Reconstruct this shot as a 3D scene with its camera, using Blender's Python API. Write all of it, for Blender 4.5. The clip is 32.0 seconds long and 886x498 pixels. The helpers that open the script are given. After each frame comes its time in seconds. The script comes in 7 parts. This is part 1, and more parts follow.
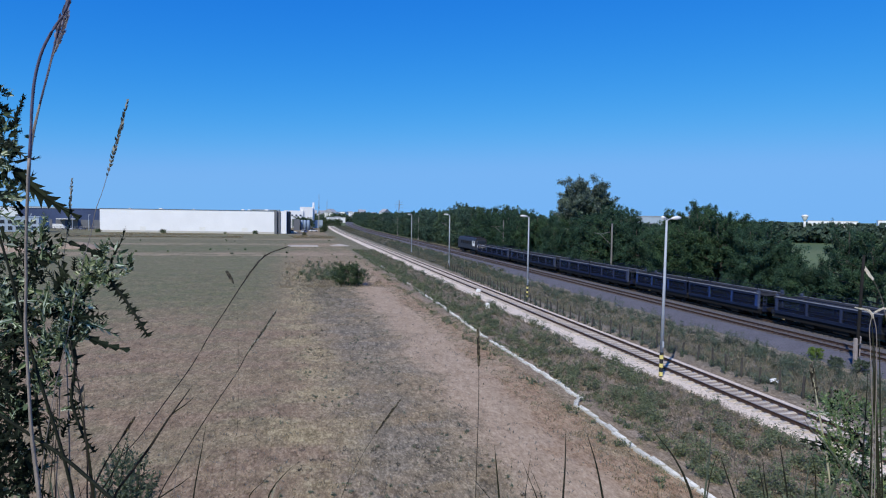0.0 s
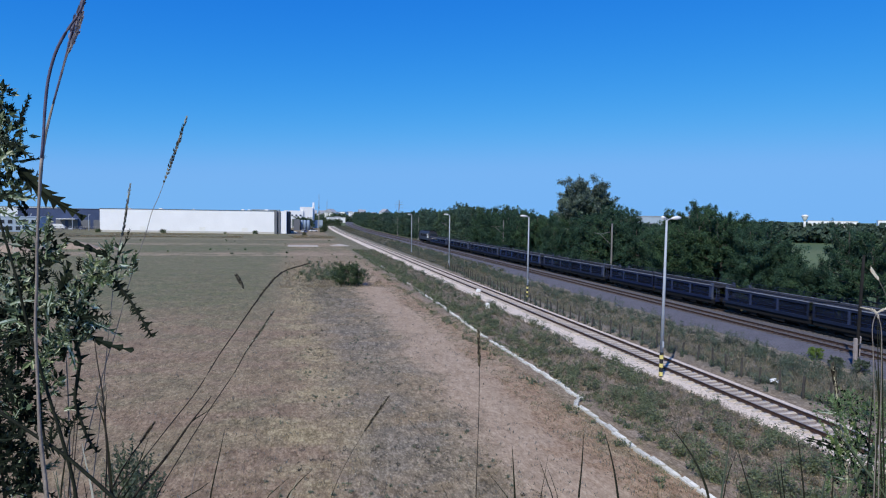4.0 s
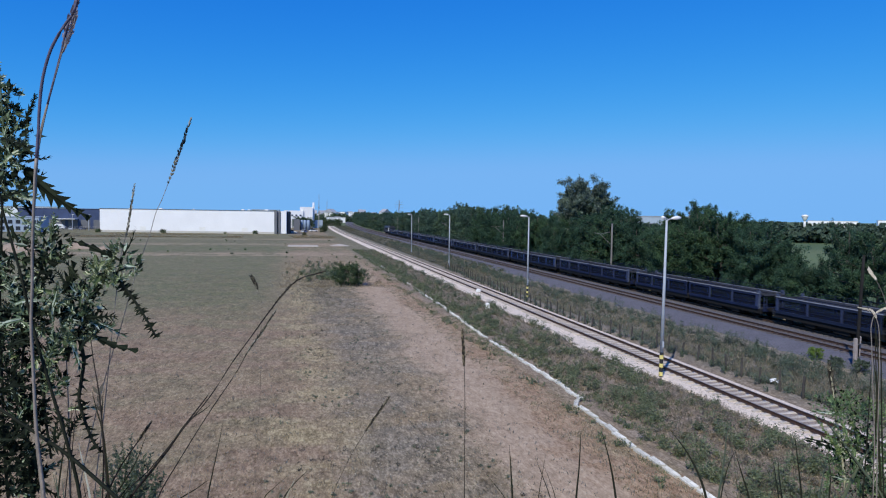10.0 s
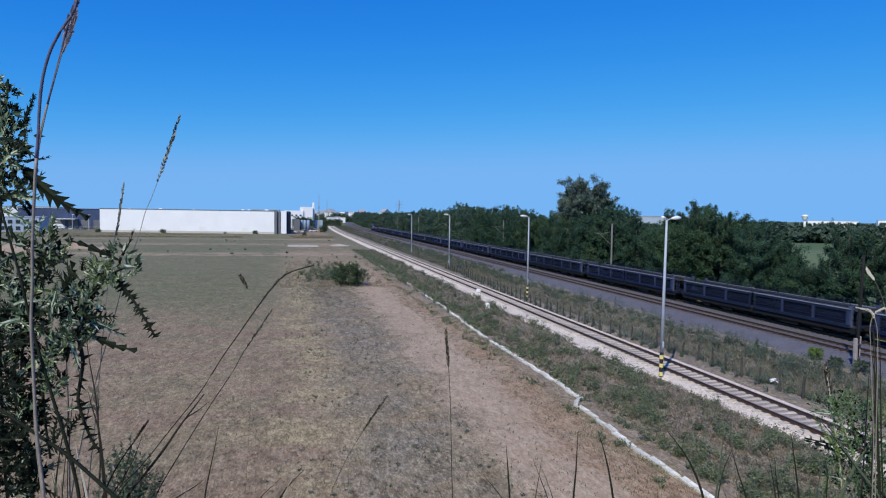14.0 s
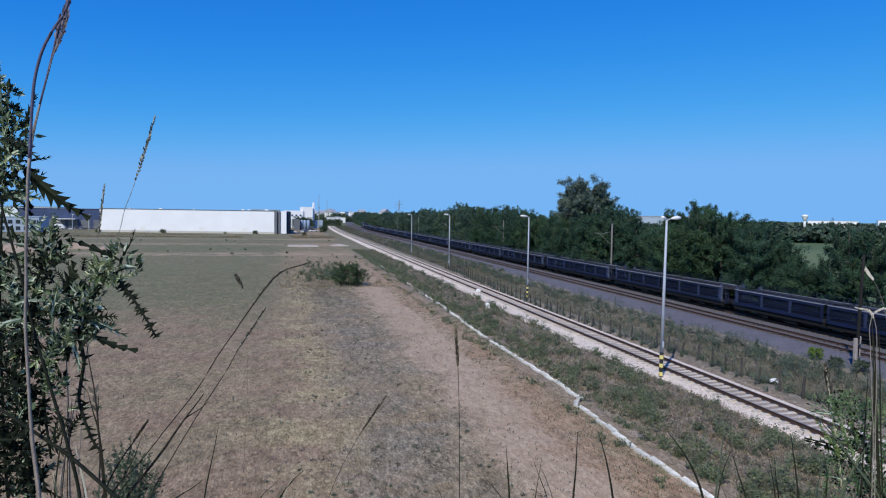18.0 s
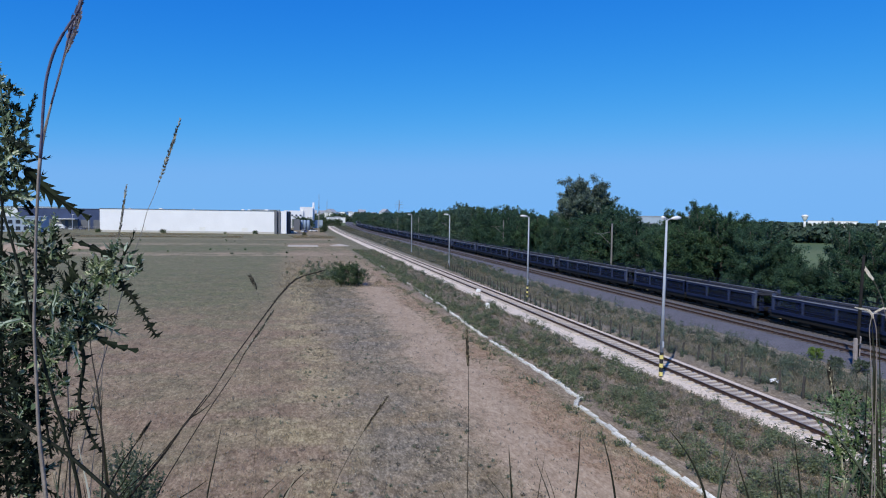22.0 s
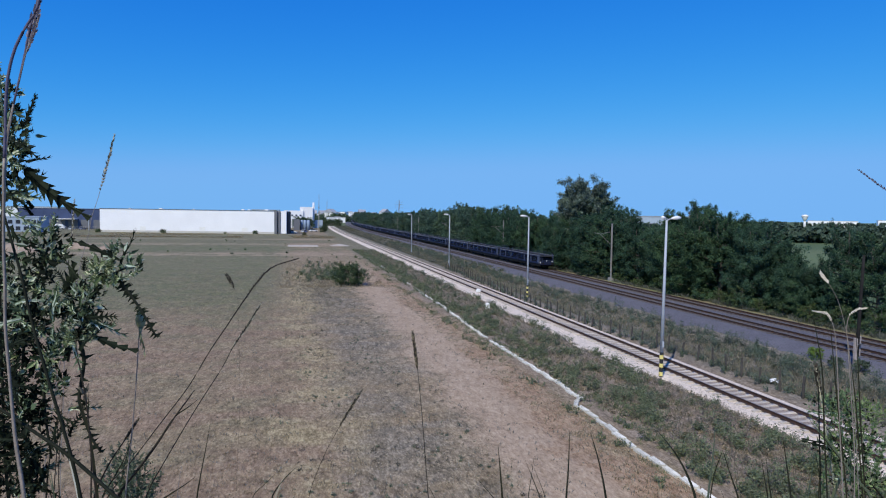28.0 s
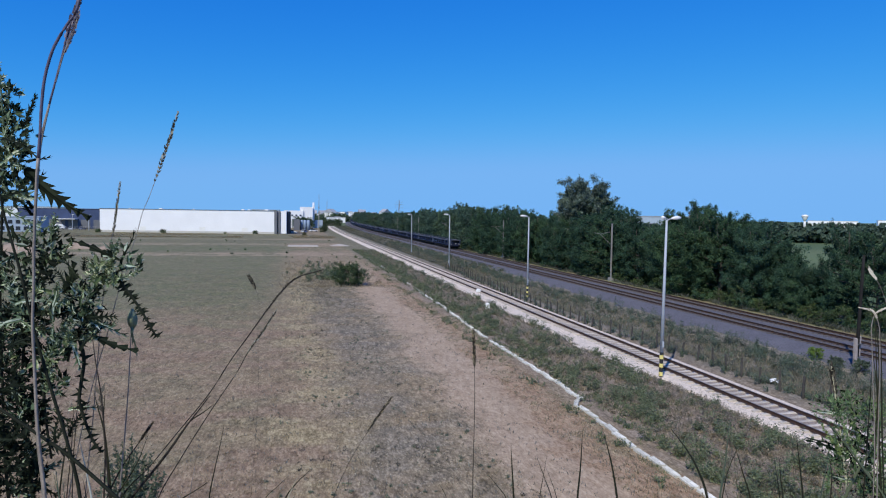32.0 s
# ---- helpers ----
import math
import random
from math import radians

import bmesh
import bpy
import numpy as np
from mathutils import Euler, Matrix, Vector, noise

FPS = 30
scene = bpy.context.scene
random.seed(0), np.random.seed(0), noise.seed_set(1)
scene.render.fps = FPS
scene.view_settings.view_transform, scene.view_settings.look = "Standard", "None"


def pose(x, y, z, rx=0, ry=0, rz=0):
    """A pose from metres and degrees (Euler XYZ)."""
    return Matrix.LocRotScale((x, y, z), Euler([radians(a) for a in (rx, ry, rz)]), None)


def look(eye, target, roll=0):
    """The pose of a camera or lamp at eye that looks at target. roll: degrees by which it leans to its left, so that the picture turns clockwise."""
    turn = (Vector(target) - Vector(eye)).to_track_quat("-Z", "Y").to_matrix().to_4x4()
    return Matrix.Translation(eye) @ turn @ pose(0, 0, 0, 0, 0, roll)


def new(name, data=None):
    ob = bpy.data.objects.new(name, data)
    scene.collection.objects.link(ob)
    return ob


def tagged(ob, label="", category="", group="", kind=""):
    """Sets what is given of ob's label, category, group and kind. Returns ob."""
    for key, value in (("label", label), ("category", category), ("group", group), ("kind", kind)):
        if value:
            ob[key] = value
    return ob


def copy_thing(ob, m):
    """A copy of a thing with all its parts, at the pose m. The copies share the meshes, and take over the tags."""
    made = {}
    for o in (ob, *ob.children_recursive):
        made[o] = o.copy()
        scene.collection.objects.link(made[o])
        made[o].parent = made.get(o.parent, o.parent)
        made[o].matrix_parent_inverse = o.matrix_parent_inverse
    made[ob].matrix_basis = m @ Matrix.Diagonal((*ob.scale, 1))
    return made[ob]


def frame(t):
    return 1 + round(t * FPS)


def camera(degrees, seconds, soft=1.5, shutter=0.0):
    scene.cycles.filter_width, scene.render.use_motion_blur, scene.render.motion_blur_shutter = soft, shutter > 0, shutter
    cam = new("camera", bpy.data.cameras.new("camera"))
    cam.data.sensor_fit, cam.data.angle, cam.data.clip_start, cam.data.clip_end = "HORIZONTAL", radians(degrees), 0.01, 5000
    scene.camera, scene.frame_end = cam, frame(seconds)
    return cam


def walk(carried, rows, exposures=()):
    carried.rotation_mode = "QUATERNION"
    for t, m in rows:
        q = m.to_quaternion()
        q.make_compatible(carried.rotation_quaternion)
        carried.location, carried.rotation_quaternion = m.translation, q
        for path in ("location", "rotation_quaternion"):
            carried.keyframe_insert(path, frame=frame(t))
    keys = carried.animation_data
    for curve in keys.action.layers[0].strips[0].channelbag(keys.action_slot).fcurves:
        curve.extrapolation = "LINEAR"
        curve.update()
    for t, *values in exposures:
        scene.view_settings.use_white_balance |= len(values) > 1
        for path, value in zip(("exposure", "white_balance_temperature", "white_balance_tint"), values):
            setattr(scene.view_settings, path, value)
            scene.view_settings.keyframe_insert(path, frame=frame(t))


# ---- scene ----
cam = camera(69.506, 32.0, soft=1.15, shutter=0.4)
EYE = (0.0, 0.0, 9.4)
VIEW = pose(0, 0, 9.4, 90 - 2.989, 0, -13.054) @ pose(0, 0, 0, 0, 0, 0.86)
walk(cam, [(0.0, VIEW), (32.0, VIEW)])

# ---- light ----
SUN_FROM = Vector((-0.55, -0.70, 0.88)).normalized()
SUN_EL = math.asin(SUN_FROM.z)
SUN_AZ = math.atan2(SUN_FROM.x, SUN_FROM.y)
world = bpy.data.worlds.new("sky")
scene.world = world
world.use_nodes = True
wn = world.node_tree.nodes
sky = wn.new("ShaderNodeTexSky")
sky.sky_type = "NISHITA"
sky.sun_disc = False
sky.sun_elevation, sky.sun_rotation = SUN_EL, SUN_AZ
sky.altitude, sky.air_density, sky.dust_density, sky.ozone_density = 1200, 0.75, 0.15, 4.5
# per channel the sky's scale, contrast and ceiling: a deep summer blue overhead, hazy at the horizon
links = world.node_tree.links
parts_in, parts_out = wn.new("ShaderNodeSeparateColor"), wn.new("ShaderNodeCombineColor")
links.new(sky.outputs[0], parts_in.inputs[0])
for ch, (power, gain, ceil) in enumerate(((2.0, 0.58, 0.185), (0.92, 0.6, 0.455), (0.45, 0.99, 0.91))):
    scaled, shaped, lit = (wn.new("ShaderNodeMath") for _ in range(3))
    scaled.operation, shaped.operation, lit.operation = "MULTIPLY", "POWER", "MULTIPLY"
    scaled.inputs[1].default_value, shaped.inputs[1].default_value, lit.inputs[1].default_value = 0.17, power, gain / 0.15
    links.new(parts_in.outputs[ch], scaled.inputs[0])
    links.new(scaled.outputs[0], shaped.inputs[0])
    links.new(shaped.outputs[0], lit.inputs[0])
    capped = wn.new("ShaderNodeMath")
    capped.operation = "SMOOTH_MIN"
    capped.inputs[1].default_value, capped.inputs[2].default_value = ceil / 0.15, ceil * 0.7 / 0.15
    links.new(lit.outputs[0], capped.inputs[0])
    links.new(capped.outputs[0], parts_out.inputs[ch])
links.new(parts_out.outputs[0], wn["Background"].inputs[0])
wn["Background"].inputs[1].default_value = 0.15
sun_data = bpy.data.lights.new("sun", "SUN")
sun_data.energy, sun_data.angle, sun_data.color = 4.1, radians(0.53), (1.0, 0.955, 0.85)
sun = new("sun", sun_data)
sun.matrix_world = look(tuple(SUN_FROM * 60), (0, 0, 0))
scene.view_settings.exposure = 0.0

# ---- materials ----
WHITE = (0.8, 0.8, 0.8)


def ramp(nt, src, stops):
    r = nt.nodes.new("ShaderNodeValToRGB")
    els = r.color_ramp.elements
    while len(els) < len(stops):
        els.new(0.5)
    for e, (pos, col) in zip(els, stops):
        e.position, e.color = pos, (*col, 1)
    nt.links.new(src, r.inputs[0])
    return r.outputs[0]


def tex_noise(nt, vec, scale, detail=4.0, rough=0.6):
    n = nt.nodes.new("ShaderNodeTexNoise")
    n.inputs["Scale"].default_value, n.inputs["Detail"].default_value, n.inputs["Roughness"].default_value = scale, detail, rough
    nt.links.new(vec, n.inputs["Vector"])
    return n.outputs["Fac"]


def mixc(nt, fac, a, b, how="MIX"):
    m = nt.nodes.new("ShaderNodeMix")
    m.data_type, m.blend_type = "RGBA", how
    for sock, v in ((m.inputs[0], fac), (m.inputs[6], a), (m.inputs[7], b)):
        if hasattr(v, "is_linked"):
            nt.links.new(v, sock)
        else:
            sock.default_value = v if isinstance(v, float) else (*v, 1)
    return m.outputs[2]


def arith(nt, op, a, b=0.0, c=0.0):
    m = nt.nodes.new("ShaderNodeMath")
    m.operation = op
    for sock, v in zip(m.inputs, (a, b, c)):
        if hasattr(v, "is_linked"):
            nt.links.new(v, sock)
        else:
            sock.default_value = v
    return m.outputs[0]


def bump(nt, height, strength, dist):
    b = nt.nodes.new("ShaderNodeBump")
    b.inputs["Strength"].default_value, b.inputs["Distance"].default_value = strength, dist
    nt.links.new(height, b.inputs["Height"])
    return b.outputs[0]


def blank(name, rough=0.7, metal=0.0):
    m = bpy.data.materials.new(name)
    m.use_nodes = True
    nt = m.node_tree
    p = nt.nodes["Principled BSDF"]
    p.inputs["Roughness"].default_value, p.inputs["Metallic"].default_value = rough, metal
    return m, nt, p


def surface(name, dark, light, rough=0.7, metal=0.0, scale=4.0, fine=40.0, bumpy=0.2, depth=0.01, vary=0.0, gloss=0.5):
    """Two scales of mottling between two tones, a little relief, and a tint of its own for each object."""
    m, nt, p = blank(name, rough, metal)
    co = nt.nodes.new("ShaderNodeTexCoord").outputs["Object"]
    big, small = tex_noise(nt, co, scale), tex_noise(nt, co, fine, 3.0)
    both = arith(nt, "MULTIPLY_ADD", small, 0.45, arith(nt, "MULTIPLY", big, 0.55))
    col = ramp(nt, both, [(0.32, dark), (0.68, light)])
    if vary:
        info = nt.nodes.new("ShaderNodeObjectInfo").outputs["Random"]
        col = mixc(nt, 1.0, col, ramp(nt, info, [(0.0, (1 - vary,) * 3), (1.0, (1.0, 1.0, 1.0))]), "MULTIPLY")
    nt.links.new(col, p.inputs["Base Color"])
    if bumpy:
        nt.links.new(bump(nt, small, bumpy, depth), p.inputs["Normal"])
    p.inputs["Specular IOR Level"].default_value = gloss
    return m


def leaf_material(name, tones, through_light=0.25, rough=0.55, gloss=0.5, clump=None):
    """Foliage: each leaf a tone of its own, with some light coming through; clump: size, darkest, lightest of whole sprays."""
    m, nt, p = blank(name, rough)
    geo = nt.nodes.new("ShaderNodeNewGeometry")
    info = nt.nodes.new("ShaderNodeObjectInfo").outputs["Random"]
    n = len(tones) - 1
    col = ramp(nt, geo.outputs["Random Per Island"], [(i / n, c) for i, c in enumerate(tones)])
    col = mixc(nt, 1.0, col, ramp(nt, info, [(0.0, (0.75, 0.8, 0.8)), (0.5, (1.0, 1.0, 1.0)), (1.0, (1.15, 1.08, 0.85))]), "MULTIPLY")
    if clump:
        size, lo, hi = clump
        spray = tex_noise(nt, geo.outputs["Position"], 1.0 / size, 2.0, 0.5)
        col = mixc(nt, 1.0, col, ramp(nt, spray, [(0.36, (lo * 0.97, lo, lo * 0.98)), (0.64, (hi, hi, hi * 0.93))]), "MULTIPLY")
    nt.links.new(col, p.inputs["Base Color"])
    p.inputs["Specular IOR Level"].default_value = gloss
    tr = nt.nodes.new("ShaderNodeBsdfTranslucent")
    nt.links.new(col, tr.inputs["Color"])
    mx = nt.nodes.new("ShaderNodeMixShader")
    mx.inputs[0].default_value = through_light
    nt.links.new(p.outputs[0], mx.inputs[1])
    nt.links.new(tr.outputs[0], mx.inputs[2])
    nt.links.new(mx.outputs[0], nt.nodes["Material Output"].inputs[0])
    return m


def ground_material():
    """Dry mown field, weedy strips beside the tracks, bare earth lanes, green far fields."""
    m, nt, p = blank("ground_soil", 0.95)
    pos = nt.nodes.new("ShaderNodeNewGeometry").outputs["Position"]
    sep = nt.nodes.new("ShaderNodeSeparateXYZ")
    nt.links.new(pos, sep.inputs[0])
    x, y = sep.outputs[0], sep.outputs[1]
    n_big, n_mid = (tex_noise(nt, pos, s, 5.0, 0.65) for s in (0.035, 0.22))
    sc = nt.nodes.new("ShaderNodeVectorMath")
    sc.operation = "MULTIPLY"
    sc.inputs[1].default_value = (1.0, 0.42, 1.0)
    nt.links.new(pos, sc.outputs[0].node.inputs[0])
    mown = sc.outputs[0]
    n_small, n_fine = tex_noise(nt, mown, 1.5, 5.0, 0.7), tex_noise(nt, mown, 11.0, 4.0, 0.7)
    wob = arith(nt, "MULTIPLY_ADD", n_mid, 6.0, -3.0)
    wob_s = arith(nt, "MULTIPLY_ADD", n_small, 1.6, -0.8)

    def step(v, a, b):
        r = nt.nodes.new("ShaderNodeMapRange")
        r.interpolation_type = "SMOOTHSTEP"
        for sock, val in zip(r.inputs[1:5], (a, b, 0.0, 1.0)):
            sock.default_value = val
        nt.links.new(v, r.inputs[0])
        return r.outputs[0]

    def band(v, a, b, soft):
        return arith(nt, "MULTIPLY", step(v, a - soft, a + soft), arith(nt, "SUBTRACT", 1.0, step(v, b - soft, b + soft)))

    xw = arith(nt, "ADD", arith(nt, "ADD", x, wob_s), arith(nt, "MULTIPLY_ADD", tex_noise(nt, pos, 0.13, 6.0, 0.75), 10.0, -5.0))
    xs = arith(nt, "ADD", x, wob_s)
    xb = arith(nt, "ADD", x, wob)
    yb = arith(nt, "ADD", y, wob)
    swath = tex_noise(nt, mown, 4.5, 8.0, 0.8)
    grain = arith(nt, "MULTIPLY_ADD", n_fine, 0.36, arith(nt, "MULTIPLY_ADD", n_small, 0.2, arith(nt, "MULTIPLY", swath, 0.44)))
    straw = ramp(nt, grain, [(0.41, (0.1, 0.07, 0.036)), (0.468, (0.205, 0.151, 0.087)), (0.526, (0.275, 0.207, 0.124)), (0.59, (0.42, 0.335, 0.21))])
    grey = ramp(nt, grain, [(0.417, (0.06, 0.05, 0.03)), (0.468, (0.165, 0.132, 0.088)), (0.526, (0.255, 0.206, 0.143)), (0.583, (0.43, 0.36, 0.255))])
    golden = ramp(nt, grain, [(0.423, (0.15, 0.115, 0.055)), (0.5, (0.31, 0.245, 0.135)), (0.583, (0.5, 0.42, 0.25))])
    grassy = ramp(nt, grain, [(0.423, (0.06, 0.06, 0.026)), (0.5, (0.15, 0.138, 0.07)), (0.583, (0.265, 0.235, 0.13))])
    green = ramp(nt, grain, [(0.404, (0.05, 0.064, 0.02)), (0.5, (0.105, 0.122, 0.045)), (0.604, (0.2, 0.2, 0.09))])
    bare = ramp(nt, grain, [(0.417, (0.249, 0.179, 0.115)), (0.5, (0.367, 0.271, 0.184)), (0.583, (0.486, 0.379, 0.271))])
    orange = ramp(nt, grain, [(0.417, (0.16, 0.1, 0.055)), (0.5, (0.3, 0.198, 0.122)), (0.583, (0.43, 0.315, 0.205))])
    weedy = ramp(nt, grain, [(0.423, (0.1, 0.078, 0.055)), (0.5, (0.22, 0.172, 0.125)), (0.583, (0.36, 0.295, 0.225))])
    dull = ramp(nt, grain, [(0.42, (0.065, 0.06, 0.045)), (0.5, (0.148, 0.134, 0.106)), (0.583, (0.26, 0.232, 0.186))])
    inv = lambda s: arith(nt, "SUBTRACT", 1.0, s)
    mul = lambda s, t: arith(nt, "MULTIPLY", s, t)
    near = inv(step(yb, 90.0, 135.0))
    # brown mown field with patches of short grass, greener far off to the west
    col = mixc(nt, mul(step(n_mid, 0.42, 0.62), 0.4), straw, grassy)
    left = mul(inv(step(xb, -6.0, 1.0)), step(yb, 46.0, 80.0))
    col = mixc(nt, mul(mul(left, step(n_big, 0.22, 0.46)), 0.9), col, grassy)
    col = mixc(nt, mul(mul(left, step(n_mid, 0.42, 0.6)), 0.45), col, green)
    # grey cropped strip with a golden edge, then the worn bare lane
    col = mixc(nt, mul(mul(band(xw, 2.0, 8.6, 3.2), near), mul(step(n_mid, 0.3, 0.6), 0.85)), col, grey)
    col = mixc(nt, mul(mul(band(xw, -0.6, 2.2, 1.2), near), step(n_mid, 0.34, 0.5)), col, golden)
    # rust-brown swaths lying across the field, and ash-grey thatch on the cropped strip
    wide = nt.nodes.new("ShaderNodeVectorMath")
    wide.operation = "MULTIPLY"
    wide.inputs[1].default_value = (0.35, 1.0, 1.0)
    nt.links.new(pos, wide.inputs[0])
    swaths = tex_noise(nt, wide.outputs[0], 0.3, 5.0, 0.65)
    rust = ramp(nt, grain, [(0.41, (0.105, 0.066, 0.036)), (0.5, (0.235, 0.158, 0.1)), (0.59, (0.37, 0.275, 0.185))])
    ashen = ramp(nt, grain, [(0.417, (0.075, 0.063, 0.046)), (0.5, (0.195, 0.163, 0.12)), (0.583, (0.4, 0.345, 0.262))])
    col = mixc(nt, mul(mul(inv(step(xb, 0.0, 4.0)), inv(step(yb, 50.0, 72.0))), mul(step(swaths, 0.42, 0.58), 0.8)), col, rust)
    col = mixc(nt, mul(mul(band(xw, 2.4, 8.2, 1.6), near), mul(step(swaths, 0.48, 0.6), 0.7)), col, ashen)
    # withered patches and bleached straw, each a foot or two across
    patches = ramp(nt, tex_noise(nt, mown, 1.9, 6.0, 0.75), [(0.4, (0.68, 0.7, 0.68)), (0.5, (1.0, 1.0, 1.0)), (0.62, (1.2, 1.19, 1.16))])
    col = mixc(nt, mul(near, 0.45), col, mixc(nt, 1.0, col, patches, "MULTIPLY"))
    col = mixc(nt, mul(mul(band(xw, 7.8, 12.4, 1.3), near), step(n_mid, 0.22, 0.42)), col, bare)
    col = mixc(nt, mul(mul(band(xw, 11.4, 14.0, 0.8), near), step(n_mid, 0.36, 0.56)), col, orange)
    # bare tracks and grass strips across the far end
    for a, z, k in ((148.0, 160.0, 0.7), (196.0, 208.0, 0.55), (237.0, 245.0, 0.5)):
        col = mixc(nt, mul(band(yb, a, z, 2.0), mul(step(n_mid, 0.4, 0.56), k)), col, bare)
    col = mixc(nt, mul(band(yb, 168.0, 188.0, 5.0), mul(step(n_mid, 0.42, 0.6), 0.7)), col, green)
    col = mixc(nt, mul(band(yb, 213.0, 233.0, 3.0), 0.85), col, grassy)
    col = mixc(nt, mul(band(yb, 250.0, 290.0, 4.0), 0.85), col, grassy)
    # weeds along the gutter, between the tracks and beyond
    weedy = mixc(nt, mul(step(yb, 80.0, 170.0), 0.75), weedy, grassy)
    col = mixc(nt, band(xs, 14.2, 37.0, 0.8), col, weedy)
    col = mixc(nt, mul(step(y, 215.0, 260.0), step(xs, 15.0, 18.0)), col, grassy)
    col = mixc(nt, mul(band(xs, 26.4, 36.5, 0.8), 0.9), col, dull)
    far = ramp(nt, n_mid, [(0.35, (0.05, 0.085, 0.025)), (0.65, (0.12, 0.16, 0.06))])
    col = mixc(nt, step(xb, 44.0, 50.0), col, far)
    # strips of pale stubble and green crops far off
    strip = tex_noise(nt, pos, 0.006, 2.0)
    crops = ramp(nt, strip, [(0.4, (0.07, 0.11, 0.035)), (0.5, (0.11, 0.14, 0.055)), (0.6, (0.1, 0.15, 0.05))])
    col = mixc(nt, arith(nt, "MULTIPLY", step(x, 110.0, 130.0), step(y, 60.0, 120.0)), col, crops)
    col = mixc(nt, step(y, 420.0, 520.0), col, crops)
    col = mixc(nt, 1.0, col, (1.0, 0.99, 0.945), "MULTIPLY")
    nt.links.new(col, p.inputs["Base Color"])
    h = arith(nt, "MULTIPLY_ADD", n_small, 0.6, arith(nt, "MULTIPLY", n_fine, 0.4))
    nt.links.new(bump(nt, h, 1.0, 0.09), p.inputs["Normal"])
    return m


def ballast_material(name, dark, light, scale):
    m, nt, p = blank(name, 0.9)
    co = nt.nodes.new("ShaderNodeTexCoord").outputs["Object"]
    v = nt.nodes.new("ShaderNodeTexVoronoi")
    v.inputs["Scale"].default_value = scale
    nt.links.new(co, v.inputs["Vector"])
    hue = nt.nodes.new("ShaderNodeSeparateColor")
    nt.links.new(v.outputs["Color"], hue.inputs[0])
    stain = tex_noise(nt, co, 0.5)
    tone = arith(nt, "MULTIPLY_ADD", hue.outputs[0], 0.5, arith(nt, "MULTIPLY", stain, 0.5))
    nt.links.new(ramp(nt, tone, [(0.2, dark), (0.75, light)]), p.inputs["Base Color"])
    nt.links.new(bump(nt, v.outputs["Distance"], 0.9, 0.04), p.inputs["Normal"])
    return m


M_GROUND = ground_material()
M_CREAM = ballast_material("limestone_ballast", (0.5, 0.42, 0.33), (0.78, 0.67, 0.545), 14.0)
M_TRACKBED = ballast_material("stained_track_gravel", (0.19, 0.15, 0.115), (0.37, 0.305, 0.245), 14.0)
M_GREY = ballast_material("basalt_ballast", (0.07, 0.067, 0.08), (0.145, 0.14, 0.158), 14.0)
M_SLEEPER = surface("weathered_sleeper", (0.42, 0.365, 0.3), (0.62, 0.55, 0.47), 0.9, 0, 2, 20, 0.3, 0.01, 0.25)
M_SLEEPER_DARK = surface("oily_sleeper", (0.06, 0.05, 0.05), (0.13, 0.115, 0.11), 0.9, 0, 2, 20, 0.3)
M_RAIL = surface("rusty_rail", (0.035, 0.02, 0.014), (0.10, 0.055, 0.035), 0.65, 0.3, 2, 30, 0.1)
M_RAILHEAD = surface("worn_rail_head", (0.16, 0.13, 0.12), (0.3, 0.27, 0.25), 0.4, 0.8, 1, 30, 0.05)
M_GUTTER = surface("whitewashed_gutter_concrete", (0.42, 0.41, 0.34), (0.84, 0.82, 0.73), 0.9, 0, 2.5, 14, 0.6, 0.03, 0.25)
M_CONCRETE = surface("pale_concrete", (0.42, 0.40, 0.37), (0.68, 0.66, 0.62), 0.85, 0, 2, 30, 0.3, 0.01, 0.2)
M_POST = surface("grey_concrete", (0.17, 0.165, 0.16), (0.32, 0.31, 0.30), 0.9, 0, 2, 25, 0.3)
M_TAR = surface("tarred_wood", (0.009, 0.009, 0.009), (0.026, 0.024, 0.023), 0.9, 0, 4, 30, 0.4, 0.01, 0.0, 0.2)
M_STUB = surface("stained_concrete", (0.2, 0.17, 0.16), (0.4, 0.35, 0.33), 0.9, 0, 2, 12, 0.4)
M_STEEL = surface("galvanised_steel", (0.33, 0.37, 0.43), (0.46, 0.5, 0.56), 0.7, 0.1, 1.5, 30, 0.05)
M_YELLOW = surface("yellow_paint", (0.6, 0.5, 0.14), (0.8, 0.7, 0.28), 0.6, 0, 6, 40, 0.1)
M_BLACK = surface("black_paint", (0.012, 0.012, 0.014), (0.03, 0.03, 0.032), 0.6, 0, 6, 40, 0.1)
M_LAMP = surface("lamp_housing", (0.7, 0.7, 0.7), (0.85, 0.85, 0.86), 0.35, 0, 5, 40, 0.02)
M_WHITE = surface("white_cladding", (0.72, 0.73, 0.75), (0.82, 0.83, 0.85), 0.55, 0, 0.12, 2, 0.05)
M_WHITE_PAINT = surface("white_paint", (0.66, 0.66, 0.64), (0.82, 0.82, 0.8), 0.6, 0, 3, 30, 0.1)
M_DARKCLAD = surface("slate_blue_cladding", (0.026, 0.042, 0.1), (0.048, 0.072, 0.155), 0.5, 0, 0.2, 2, 0.05)
M_NIGHTCLAD = surface("near_black_cladding", (0.012, 0.016, 0.028), (0.022, 0.028, 0.045), 0.7, 0, 0.2, 2, 0.05)
M_GREYCLAD = surface("dark_grey_cladding", (0.10, 0.105, 0.12), (0.16, 0.165, 0.18), 0.5, 0, 0.2, 2, 0.05)
